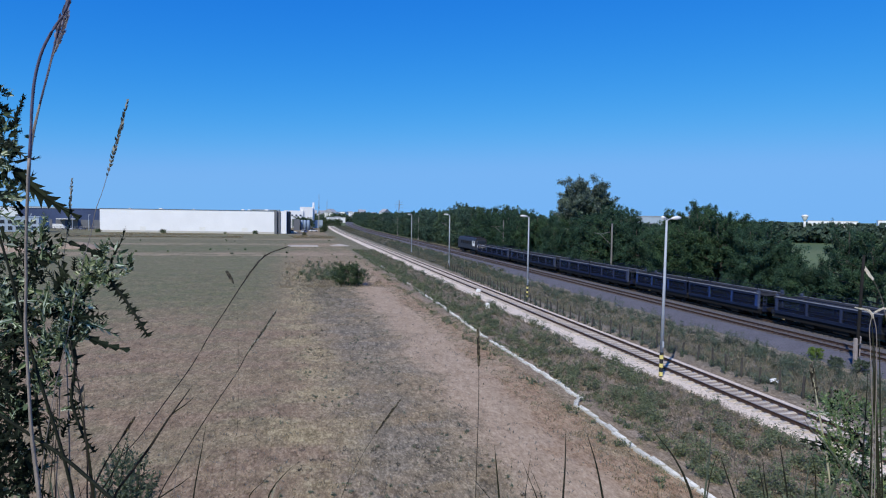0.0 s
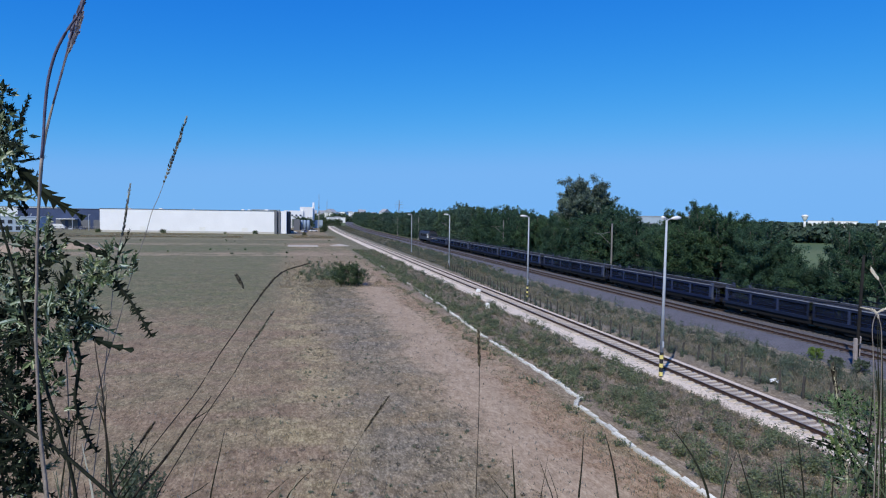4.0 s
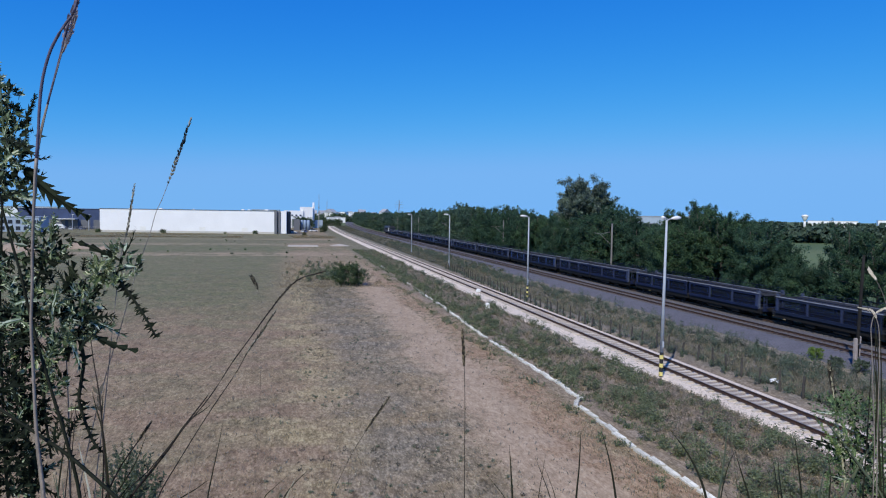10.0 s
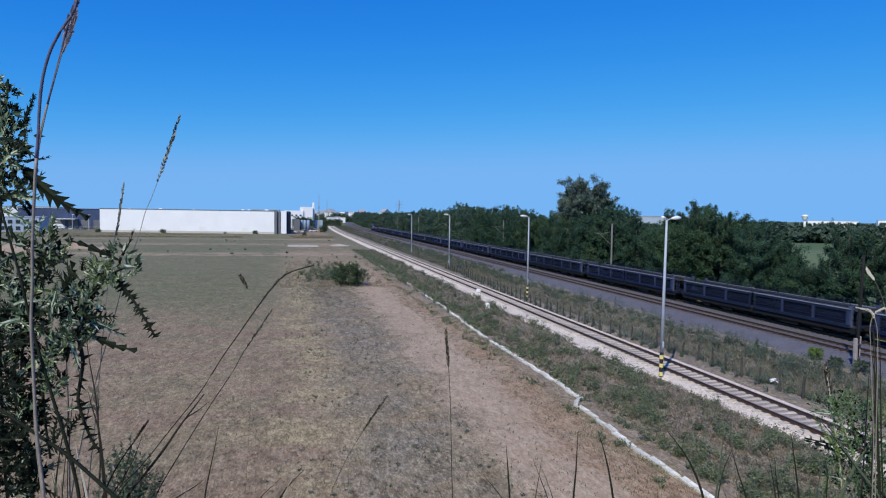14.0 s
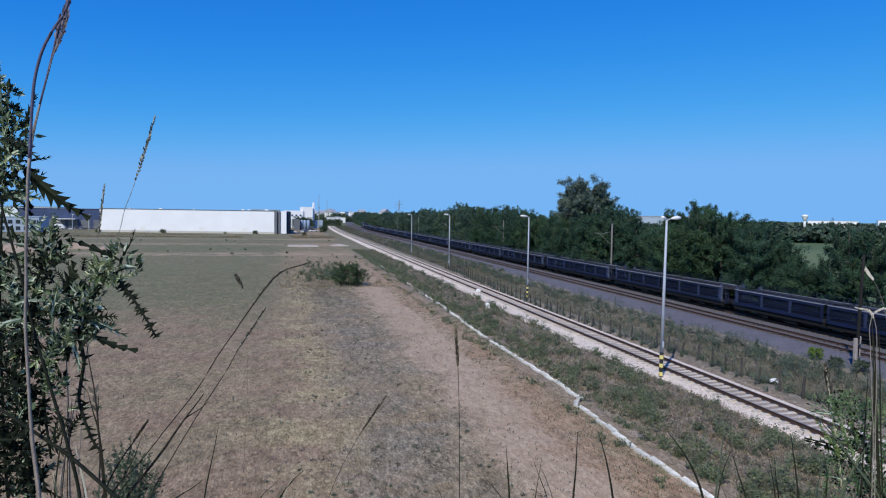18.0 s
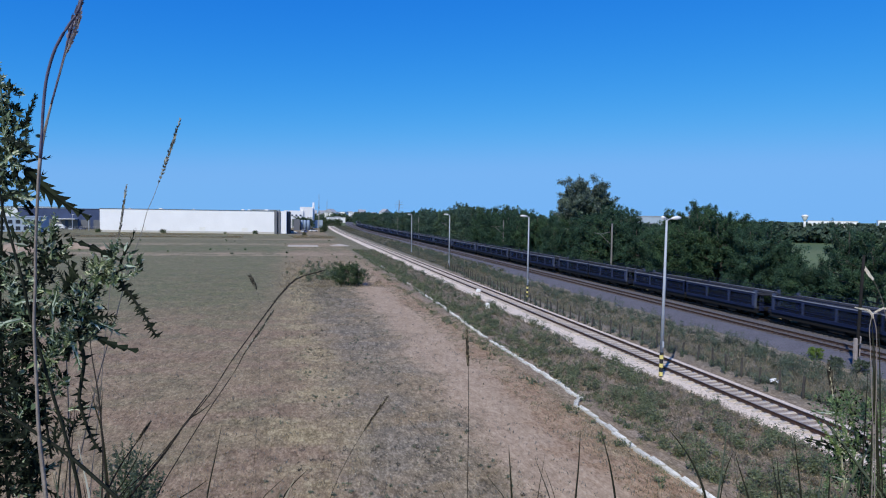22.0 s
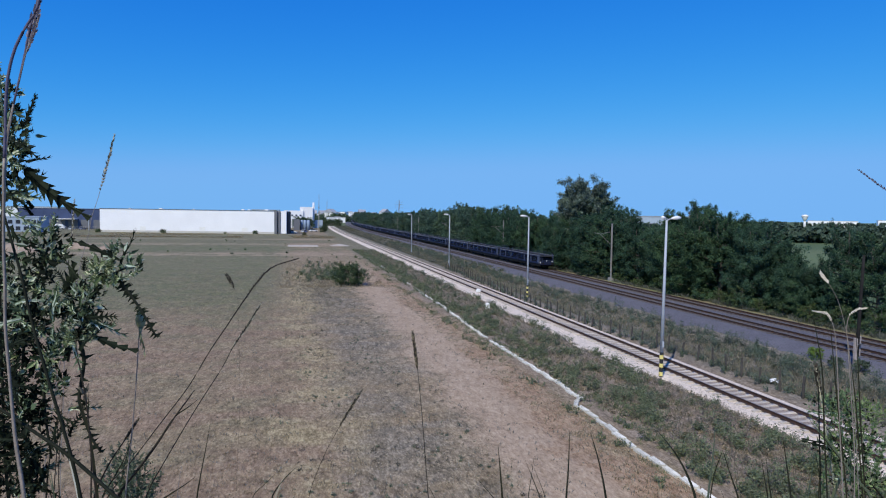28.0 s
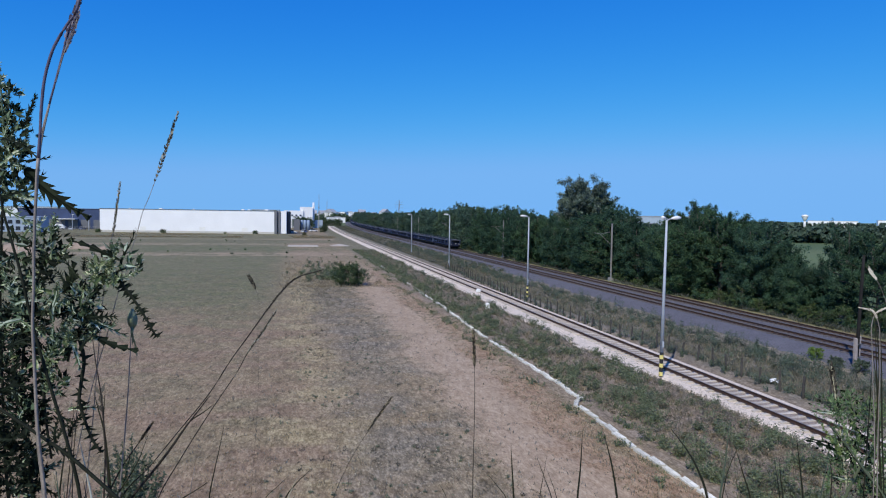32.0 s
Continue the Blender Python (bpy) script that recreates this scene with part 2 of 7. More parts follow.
M_ROOF = surface("grey_roofing", (0.25, 0.26, 0.28), (0.38, 0.39, 0.41), 0.7, 0, 0.3, 4, 0.1)
M_GLASS = surface("dark_window_glass", (0.015, 0.02, 0.03), (0.03, 0.04, 0.055), 0.08, 0, 0.5, 4, 0.0)
M_BLUE_TANK = surface("blue_tank_paint", (0.16, 0.23, 0.34), (0.27, 0.35, 0.47), 0.5, 0, 0.5, 5, 0.05)
M_SAND = surface("pale_sand", (0.36, 0.31, 0.25), (0.55, 0.49, 0.41), 0.95, 0, 0.4, 5, 0.5, 0.05)
M_EARTH = surface("heaped_earth", (0.2, 0.15, 0.11), (0.38, 0.3, 0.23), 0.95, 0, 0.5, 5, 0.6, 0.08)
M_BARK = surface("grey_bark", (0.05, 0.042, 0.035), (0.15, 0.13, 0.11), 0.95, 0, 2, 14, 0.6, 0.03)
M_WOOD_POST = surface("weathered_fence_wood", (0.03, 0.028, 0.025), (0.08, 0.072, 0.065), 0.95, 0, 4, 30, 0.4)
M_WIRE = surface("dull_wire", (0.12, 0.12, 0.12), (0.2, 0.2, 0.2), 0.6, 0.6, 4, 20, 0.0)
M_TREES = leaf_material("broadleaf_foliage", [(0.036, 0.076, 0.053), (0.048, 0.095, 0.064), (0.06, 0.115, 0.075), (0.078, 0.138, 0.088)], 0.32, 0.8, 0.12, clump=(1.6, 0.62, 1.4))
# paler belt foliage for far trees: distance haze mixed into the leaf tones
M_TREES_HAZED = leaf_material("hazed_belt_foliage", [(0.042, 0.084, 0.066), (0.062, 0.112, 0.084), (0.084, 0.142, 0.104), (0.118, 0.18, 0.13)], 0.35, 0.7, 0.25, clump=(2.2, 0.68, 1.35))
M_POPLAR = leaf_material("poplar_foliage", [(0.075, 0.112, 0.09), (0.115, 0.165, 0.13), (0.175, 0.23, 0.188), (0.27, 0.32, 0.275)], 0.35, 0.6, 0.4, clump=(1.5, 0.6, 1.35))
M_BUSH = leaf_material("bush_foliage", [(0.03, 0.056, 0.022), (0.058, 0.098, 0.036), (0.1, 0.15, 0.055)], 0.2, clump=(0.9, 0.65, 1.3))
# woods on the horizon, their tones made bluer and paler to carry haze
M_FARWOOD = leaf_material("hazed_distant_foliage", [(0.045, 0.075, 0.055), (0.062, 0.096, 0.07), (0.08, 0.118, 0.085)], 0.2, 0.8, 0.2)
M_WEED = leaf_material("weed_leaves", [(0.12, 0.11, 0.08), (0.205, 0.175, 0.13), (0.3, 0.245, 0.19), (0.4, 0.33, 0.26)], 0.28, clump=(0.8, 0.62, 1.25))
M_WEED_GREEN = leaf_material("green_weed_leaves", [(0.07, 0.1, 0.068), (0.118, 0.15, 0.102), (0.18, 0.212, 0.152)], 0.32, clump=(0.7, 0.72, 1.35))
M_DARKTUFT = leaf_material("dark_withered_tuft", [(0.03, 0.03, 0.022), (0.06, 0.058, 0.042), (0.1, 0.09, 0.065)], 0.15)
M_OLIVE = leaf_material("olive_dry_weeds", [(0.078, 0.084, 0.068), (0.118, 0.122, 0.1), (0.175, 0.174, 0.146)], 0.25, clump=(1.0, 0.6, 1.35))
M_STRAW = leaf_material("dry_straw", [(0.1, 0.08, 0.05), (0.27, 0.215, 0.14), (0.52, 0.44, 0.31), (0.09, 0.09, 0.045)], 0.25)
M_SOFTWEED = leaf_material("blue_green_weed", [(0.045, 0.068, 0.045), (0.075, 0.105, 0.07), (0.115, 0.15, 0.1)], 0.3)
M_DRYGREY = leaf_material("withered_stalks", [(0.115, 0.108, 0.088), (0.19, 0.178, 0.146), (0.29, 0.268, 0.222)], 0.2)
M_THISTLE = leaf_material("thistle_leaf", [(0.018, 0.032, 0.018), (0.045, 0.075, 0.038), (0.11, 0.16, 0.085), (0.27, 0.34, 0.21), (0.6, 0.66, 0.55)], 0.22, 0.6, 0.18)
M_THISTLE_PALE = leaf_material("pale_thistle_leaf", [(0.07, 0.125, 0.055), (0.125, 0.2, 0.085), (0.2, 0.29, 0.13), (0.34, 0.42, 0.23)], 0.35, 0.6, 0.2)
# thistle leaf again, near black: shade inside the plant put into its colour
M_THISTLE_SHADED = leaf_material("shaded_thistle_leaf", [(0.004, 0.007, 0.004), (0.008, 0.013, 0.008), (0.018, 0.027, 0.016)], 0.06, 0.75, 0.1)
M_STALK_PLUM = surface("plum_brown_stalk", (0.045, 0.042, 0.075), (0.115, 0.105, 0.17), 0.55, 0, 20, 200, 0.2, 0.001)
M_THISTLE_STEM = surface("thistle_stem", (0.007, 0.009, 0.006), (0.022, 0.026, 0.016), 0.8, 0, 30, 200, 0.3, 0.001, 0.0, 0.15)
M_STALK = surface("dry_grass_stalk", (0.125, 0.105, 0.09), (0.31, 0.27, 0.235), 0.6, 0, 20, 200, 0.2, 0.001)
M_STALK_DARK = surface("dark_grass_stalk", (0.014, 0.012, 0.01), (0.045, 0.037, 0.028), 0.7, 0, 20, 200, 0.2, 0.001, 0.0, 0.2)
M_SPIKE = leaf_material("grass_spike", [(0.016, 0.014, 0.01), (0.045, 0.038, 0.028), (0.2, 0.175, 0.13)], 0.2)
M_EAR = leaf_material("pale_tipped_ear", [(0.012, 0.011, 0.009), (0.03, 0.03, 0.02), (0.1, 0.1, 0.062), (0.46, 0.44, 0.34)], 0.25)
M_PLUME = leaf_material("plum_brown_plume", [(0.045, 0.042, 0.07), (0.11, 0.1, 0.145), (0.28, 0.26, 0.31)], 0.25)
M_PALE_BLADE = leaf_material("bleached_blade", [(0.4, 0.4, 0.33), (0.5, 0.5, 0.42), (0.6, 0.6, 0.52)], 0.3)
M_BLEACHED_STRAW = leaf_material("bleached_straw", [(0.3, 0.26, 0.2), (0.45, 0.4, 0.32), (0.6, 0.55, 0.46)], 0.25)
M_LIME = leaf_material("lime_green_leaves", [(0.1, 0.17, 0.03), (0.15, 0.24, 0.045), (0.2, 0.3, 0.06)], 0.35)
M_BLADE = leaf_material("grass_blade", [(0.009, 0.011, 0.007), (0.018, 0.02, 0.012), (0.032, 0.034, 0.019)], 0.12, 0.65, 0.2)


def wagon_paint(name, dark, light):
    return surface(name, dark, light, 0.65, 0.0, 1.2, 9, 0.1, 0.01, 0.0, 0.25)


def wire_mesh(name, dark, light, cover):
    """Fine mesh: stained wire over the share of the area that it covers, holes over the rest."""
    m = surface(name, dark, light, 0.8, 0.0, 0.45, 7, 0.0, 0.01, 0.0, 0.2)
    nt = m.node_tree
    mx, hole = nt.nodes.new("ShaderNodeMixShader"), nt.nodes.new("ShaderNodeBsdfTransparent")
    mx.inputs[0].default_value = cover
    nt.links.new(hole.outputs[0], mx.inputs[1])
    nt.links.new(nt.nodes["Principled BSDF"].outputs[0], mx.inputs[2])
    nt.links.new(mx.outputs[0], nt.nodes["Material Output"].inputs[0])
    return m


M_NAVY = wagon_paint("navy_wagon_paint", (0.005, 0.009, 0.03), (0.011, 0.019, 0.06))
M_BLUE = wagon_paint("blue_wagon_paint", (0.005, 0.01, 0.03), (0.01, 0.018, 0.05))
M_BLUEPOST = wagon_paint("blue_wagon_post", (0.012, 0.032, 0.12), (0.026, 0.056, 0.18))
M_SLATE = wagon_paint("slate_wagon_paint", (0.006, 0.01, 0.026), (0.013, 0.021, 0.05))
M_ENDPOST = wagon_paint("faded_blue_end_post", (0.035, 0.05, 0.1), (0.085, 0.105, 0.16))
M_MESH = wire_mesh("dark_wire_mesh", (0.004, 0.008, 0.024), (0.015, 0.023, 0.056), 0.5)
M_BLEACHED = surface("bleached_seed_ear", (0.48, 0.43, 0.34), (0.74, 0.69, 0.58), 0.7, 0, 60, 300, 0.2, 0.001)
M_BUD = surface("pale_bud_skin", (0.12, 0.15, 0.08), (0.24, 0.28, 0.17), 0.6, 0, 60, 300, 0.2, 0.001)
# pale cladding dimmed to blue-grey: the haze is part of its colour
M_HAZED_CLAD = surface("hazed_blue_grey_cladding", (0.26, 0.33, 0.42), (0.36, 0.43, 0.52), 0.7, 0, 0.1, 2, 0.05)
M_PILLAR = wagon_paint("faded_wagon_pillar", (0.018, 0.027, 0.065), (0.04, 0.055, 0.115))
M_DECK = surface("dull_worn_deck", (0.016, 0.017, 0.021), (0.04, 0.042, 0.048), 0.85, 0.0, 0.8, 8, 0.1, 0.01, 0.0, 0.2)
# sunlight along the upper deck's edge, painted as a pale tone
M_DECK_EDGE = surface("sunlit_pale_edge", (0.15, 0.165, 0.2), (0.28, 0.3, 0.34), 0.7, 0.0, 0.8, 8, 0.1)
M_RUNNING = surface("greasy_running_gear", (0.006, 0.006, 0.007), (0.02, 0.019, 0.018), 0.85, 0.0, 3, 20, 0.2, 0.01, 0.0, 0.2)
M_LOCO = surface("black_locomotive_paint", (0.012, 0.014, 0.02), (0.03, 0.033, 0.045), 0.6, 0.0, 0.8, 8, 0.05)


# ---- mesh helpers ----
class Build:
    """Gathers boxes, tubes and loose faces of one mesh."""

    def __init__(self):
        self.v, self.f = [], []

    def face(self, *pts):
        n = len(self.v)
        self.v += [tuple(p) for p in pts]
        self.f.append(tuple(range(n, n + len(pts))))
        return self

    def box(self, c, s, m=None, taper=1.0, bevel=0.0):
        """A box round c of size s; with a bevel its upright and top edges are chamfered."""
        n = len(self.v)
        hx, hy, hz = (k / 2 for k in s)
        b = min(bevel, hx * 0.8, hy * 0.8, hz * 0.8)
        rings = [(-hz, 1.0, 0.0), (hz, taper, 0.0)] if not b else [(-hz, 1.0, 0.0), (hz - b, taper, 0.0), (hz, taper, b)]
        for z, k, inset in rings:
            ax, ay = hx * k - inset, hy * k - inset
            if b:
                q = b * 0.7
                ring = [(ax - q, -ay), (ax, -ay + q), (ax, ay - q), (ax - q, ay), (-ax + q, ay), (-ax, ay - q), (-ax, -ay + q), (-ax + q, -ay)]
            else:
                ring = [(-ax, -ay), (ax, -ay), (ax, ay), (-ax, ay)]
            for px, py in ring:
                p = Vector((px, py, z))
                if m is not None:
                    p = m @ p
                self.v.append((p.x + c[0], p.y + c[1], p.z + c[2]))
        k = 8 if b else 4
        for r in range(len(rings) - 1):
            for i in range(k):
                j = (i + 1) % k
                self.f.append((n + r * k + i, n + r * k + j, n + (r + 1) * k + j, n + (r + 1) * k + i))
        self.f.append(tuple(n + i for i in reversed(range(k))))
        self.f.append(tuple(n + (len(rings) - 1) * k + i for i in range(k)))
        return self

    def tube(self, pts, radii, sides=8, cap=True):
        pts = [Vector(p) for p in pts]
        if not hasattr(radii, "__len__"):
            radii = [radii] * len(pts)
        n = len(self.v)
        up = Vector((0.31, 0.17, 0.93))
        for i, p in enumerate(pts):
            d = (pts[min(i + 1, len(pts) - 1)] - pts[max(i - 1, 0)]).normalized()
            a = d.cross(up if abs(d.dot(up)) < 0.95 else Vector((1, 0, 0))).normalized()
            b = d.cross(a)
            for k in range(sides):
                t = 2 * math.pi * k / sides
                self.v.append(tuple(p + (a * math.cos(t) + b * math.sin(t)) * radii[i]))
        for i in range(len(pts) - 1):
            for k in range(sides):
                j = (k + 1) % sides
                self.f.append((n + i * sides + k, n + i * sides + j, n + (i + 1) * sides + j, n + (i + 1) * sides + k))
        if cap:
            self.f.append(tuple(n + k for k in reversed(range(sides))))
            self.f.append(tuple(n + (len(pts) - 1) * sides + k for k in range(sides)))
        return self

    def prism(self, outline, y0, y1):
        """An outline in x and z drawn out along y."""
        n, k = len(self.v), len(outline)
        self.v += [(x, y0, z) for x, z in outline] + [(x, y1, z) for x, z in outline]
        for i in range(k):
            j = (i + 1) % k
            self.f.append((n + i, n + k + i, n + k + j, n + j))
        self.f.append(tuple(n + i for i in range(k)))
        self.f.append(tuple(n + k + i for i in reversed(range(k))))
        return self

    def mesh(self, name, material, smooth=False):
        me = bpy.data.meshes.new(name)
        me.from_pydata(self.v, [], self.f)
        if material is not None:
            me.materials.append(material)
        if smooth:
            me.polygons.foreach_set("use_smooth", [True] * len(me.polygons))
        me.update()
        return me


def part(name, b, material, parent, label="", smooth=False):
    """One mesh object under a thing or under a part."""
    ob = new(name, b.mesh(name, material, smooth) if isinstance(b, Build) else b)
    ob.parent = parent
    return tagged(ob, label)


def thing(name, label, category, at=None, group="", kind="", b=None, material=None, smooth=False):
    ob = new(name, b.mesh(name, material, smooth) if b else None)
    if at is not None:
        ob.matrix_world = at if isinstance(at, Matrix) else Matrix.Translation(at)
    return tagged(ob, label, category, group, kind)


def setting(name, b, material, label="", category="", smooth=False):
    return thing(name, label, category, kind="structure", b=b, material=material, smooth=smooth)


# ---- the lie of the land ----
def smooth(a, b, v):
    t = min(1.0, max(0.0, (v - a) / (b - a)))
    return t * t * (3 - 2 * t)


def curve(y):
    """How far the lines have swung to the east at y."""
    return 1.0e-4 * max(0.0, y - 310.0) ** 2


def ground_z(x, y):
    bank = 8.0 * (1 - min(1.0, max(0.0, (y - 1.2) / 12.4))) * min(1.0, max(0.0, (y + 24.0) / 12.0))
    bank *= 1 - smooth(13.0, 19.5, x)
    c = curve(y)
    dip = -0.7 * smooth(26.5, 31.0, x - c) * (1 - smooth(34.0, 38.5, x - c)) - 0.35 * smooth(46.0, 50.0, x - c)
    rough = 0.0
    if abs(x) < 120 and y < 260 and bank < 0.5:
        rough = 0.07 * noise.noise((x * 0.25, y * 0.25, 0.0)) + 0.025 * noise.noise((x * 1.1, y * 1.1, 3.0))
        rough *= 1 - 0.8 * smooth(19.0, 21.0, x) * (1 - smooth(25.5, 27.0, x))
    lip = 20.9 - 0.8 * smooth(33, 39, y)
    under = -0.3 * smooth(lip, lip + 1.2, x - c) * (1 - smooth(25.6, 26.6, x - c)) - 0.4 * smooth(36.0, 38.0, x - c) * (1 - smooth(45.5, 47.0, x - c))
    return bank + dip + under - 0.16 + rough


def spaced(near_a, near_b, fine, far_a, far_b, grow=1.16):
    out = list(np.arange(near_a, near_b + 1e-6, fine))
    for end, sign in ((far_a, -1), (far_b, 1)):
        p, d = (near_a, fine) if sign < 0 else (near_b, fine)
        while (p - end) * sign < 0:
            d *= grow
            p += sign * d
            out.append(p)
    return sorted(out)


gxs, gys = spaced(-34, 60, 0.8, -4300, 4300), spaced(0, 110, 0.8, -3000, 4600)
gb = Build()
gb.v = [(x, y, ground_z(x, y)) for y in gys for x in gxs]
w = len(gxs)
gb.f = [(j * w + i, j * w + i + 1, (j + 1) * w + i + 1, (j + 1) * w + i) for j in range(len(gys) - 1) for i in range(w - 1)]
setting("ground", gb, M_GROUND, "dry mown brown field with weedy strips and distant farmland", "ground", smooth=True)

# ---- railway lines ----
LINE_Y = [float(v) for v in list(np.arange(8, 300, 12)) + list(np.arange(300, 1300, 20))]
SIDE_X, NEAR_X, FAR_X = 23.67, 40.08, 44.03


def along(outline, x0, ys, ragged=0.0, narrow=lambda y: 0.0):
    """An outline in x and z drawn along a line that follows the curve, its first edge ragged and shifted by narrow(y)."""
    b, k = Build(), len(outline)
    b.v = [(x0 + curve(y) + x + (ragged * (noise.noise((y * 0.35, 7.0, 0.0)) + 0.6 * noise.noise((y * 1.1, 3.0, 0.0))) + narrow(y) if i < 2 else 0.0), y, z) for y in ys for i, (x, z) in enumerate(outline)]
    for j in range(len(ys) - 1):
        for i in range(k):
            n = (i + 1) % k
            b.f.append((j * k + i, (j + 1) * k + i, (j + 1) * k + n, j * k + n))
    b.f.append(tuple(range(k)))
    b.f.append(tuple(reversed([(len(ys) - 1) * k + i for i in range(k)])))
    return b


RAIL = [(-0.07, -0.16), (0.07, -0.16), (0.07, -0.145), (0.012, -0.12), (0.012, -0.045), (0.036, -0.035), (0.036, 0.0), (-0.036, 0.0), (-0.036, -0.035), (-0.012, -0.045), (-0.012, -0.12), (-0.07, -0.145)]


def sleeper_mesh(material, length=2.5):
    b = Build()
    for sx in (-1, 1):
        b.box((sx * length * 0.31, 0, 0), (length * 0.38, 0.26, 0.14), bevel=0.03)
    b.box((0, 0, -0.015), (length * 0.3, 0.22, 0.11), bevel=0.02)
    return b.mesh("sleeper", material)


def rail_line(name, x0, top, sleeper_material, count, label):
    line = thing(name, label, "railway track", kind="structure")
    for off in (-0.755, 0.755):
        part("rail", along([(x + off, z + top) for x, z in RAIL], x0, LINE_Y), M_RAIL, line)
        part("rail_head", along([(off - 0.028, top + 0.001), (off + 0.028, top + 0.001), (off + 0.028, top + 0.004), (off - 0.028, top + 0.004)], x0, LINE_Y), M_RAILHEAD, line, "worn running surface")
    me = sleeper_mesh(sleeper_material)
    y = 18.0
    rest = Build()
    i = 0
    while y < 620:
        if i < count:
            s = new("sleeper", me)
            s.parent = line
            s.matrix_basis = pose(x0 + curve(y) + random.uniform(-0.02, 0.02), y, top - 0.235 + random.uniform(-0.008, 0.008), 0, 0, random.uniform(-1.2, 1.2))
        else:
            rest.box((x0 + curve(y), y, top - 0.235), (2.5, 0.26, 0.14))
        y += 0.62
        i += 1
    tagged(part("far_sleepers", rest, sleeper_material, line), kind="stuff")
    return line


setting("side_line_ballast", along([(-2.45, -0.5), (-2.0, -0.25), (-1.45, -0.17), (-1.3, -0.21), (1.3, -0.21), (1.5, -0.18), (1.75, -0.2), (2.4, -0.45)], SIDE_X, [8 + 0.6 * k for k in range(240)] + [v for v in LINE_Y if v > 152], 0.5, lambda y: -0.75 * smooth(33, 39, y)), M_CREAM, "cream limestone ballast bed under the side track", "ballast")
setting("side_line_bed", along([(-0.7, -0.21), (-0.66, -0.185), (0.66, -0.185), (0.7, -0.21)], SIDE_X, LINE_Y), M_TRACKBED, "stained brown gravel between the side track rails", "ballast")
rail_line("side_track", SIDE_X, 0.03, M_SLEEPER, 300, "rusty single railway track on pale concrete sleepers")
setting("main_line_ballast", along([(-5.0, -1.1), (-4.6, -0.72), (-2.0, -0.15), (-1.6, -0.12), (5.55, -0.12), (6.0, -0.16), (7.3, -0.75), (7.5, -1.2)], NEAR_X, LINE_Y, 0.0, lambda y: 2.2 * smooth(80, 170, y)), M_GREY, "grey basalt ballast bed of the double main line", "ballast")
rail_line("near_main_track", NEAR_X, 0.1, M_SLEEPER_DARK, 120, "near track of the double railway main line")
rail_line("far_main_track", FAR_X, 0.1, M_SLEEPER_DARK, 120, "far track of the double railway main line")

# ---- drain gutter of white concrete pieces ----
gutter = thing("drain_gutter", "broken line of white concrete gutter pieces with a kink", "gutter", kind="structure")
gm = Build().prism([(-0.125, -0.12), (0.125, -0.12), (0.132, 0.02), (0.095, 0.045), (0.06, 0.03), (0.02, 0.012), (-0.02, 0.012), (-0.06, 0.03), (-0.095, 0.045), (-0.132, 0.02)], -0.44, 0.44).mesh("gutter_piece", M_GUTTER)


def gutter_x(y):
    if y < 30.4:
        return 13.92 + 0.1 * math.sin(y * 0.5)
    return 14.68 + 0.59 * smooth(45, 78, y) + 0.35 * smooth(90, 140, y) + 0.1 * math.sin(y * 0.23)


def gutter_piece(x, y, turn):
    g = new("gutter_piece", gm)
    g.parent = gutter
    g.matrix_basis = pose(x, y, ground_z(x, y) + 0.06, random.uniform(-2, 2), random.uniform(-6, 6), turn) @ Matrix.Diagonal((random.uniform(0.85, 1.12), 1, random.uniform(0.9, 1.3), 1))


y = 14.0
while y < 143:
    if not (29.4 < y < 30.9 or 46.2 < y < 47.2 or 69 < y < 70.5 or 80 < y < 87 or 94 < y < 112):
        gutter_piece(gutter_x(y) + random.uniform(-0.07, 0.07), y + random.uniform(-0.04, 0.04), random.uniform(-4, 4))
    y += 1.0
gutter_piece(14.1, 29.95, -30)
gutter_piece(14.45, 30.5, -40)


# ---- lamp posts along the side track ----
def lamp_post(x, y, height, heads, lean=0.0, striped=True, base=None):
    lp = thing("lamp_post", "tall grey steel lamp post with yellow and black striped foot" if striped else "tall plain grey steel lamp post by the tracks", "lamp post", pose(x, y, ground_z(x, y) if base is None else base, 0, lean, 0), "lamp posts")
    foot = part("foot", Build().tube([(0, 0, -0.3), (0, 0, 1.5)], 0.115, 12), M_BLACK if striped else M_STEEL, lp, "black painted foot" if striped else "")
    for k in range(3 if striped else 0):
        z = 0.05 + k * 0.52
        part("stripe", Build().tube([(0, 0, z), (0, 0, z + 0.24)], 0.122, 12), M_YELLOW, foot, "yellow painted band")
    part("mast", Build().tube([(0, 0, 1.4), (0, 0, height * 0.6), (0, 0, height)], [0.1, 0.085, 0.06], 12), M_STEEL, lp, smooth=True)
    part("hatch", Build().box((0, -0.125, 2.0), (0.12, 0.05, 0.35), bevel=0.01), M_STEEL, lp)
    for dx, reach in heads:
        sx = 1 if dx > 0 else -1
        a = part("arm", Build().tube([(0, 0, height - 0.06), (sx * 0.15, 0, height + 0.02), (dx, 0, height + 0.08)], 0.035, 8), M_STEEL, lp)
        h = Build().tube([(dx - sx * 0.1, 0, height + 0.08), (dx + sx * 0.08, 0, height + 0.1), (dx + sx * reach * 0.6, 0, height + 0.13), (dx + sx * reach, 0, height + 0.12)], [0.045, 0.1, 0.12, 0.06], 10)
        part("lamp_head", h, M_LAMP, a, "white luminaire", smooth=True)
    return lp


lamp_post(21.76, 34.5, 9.56, [(0.4, 0.55), (-0.15, 0.22)], 0.35, True, -0.2)
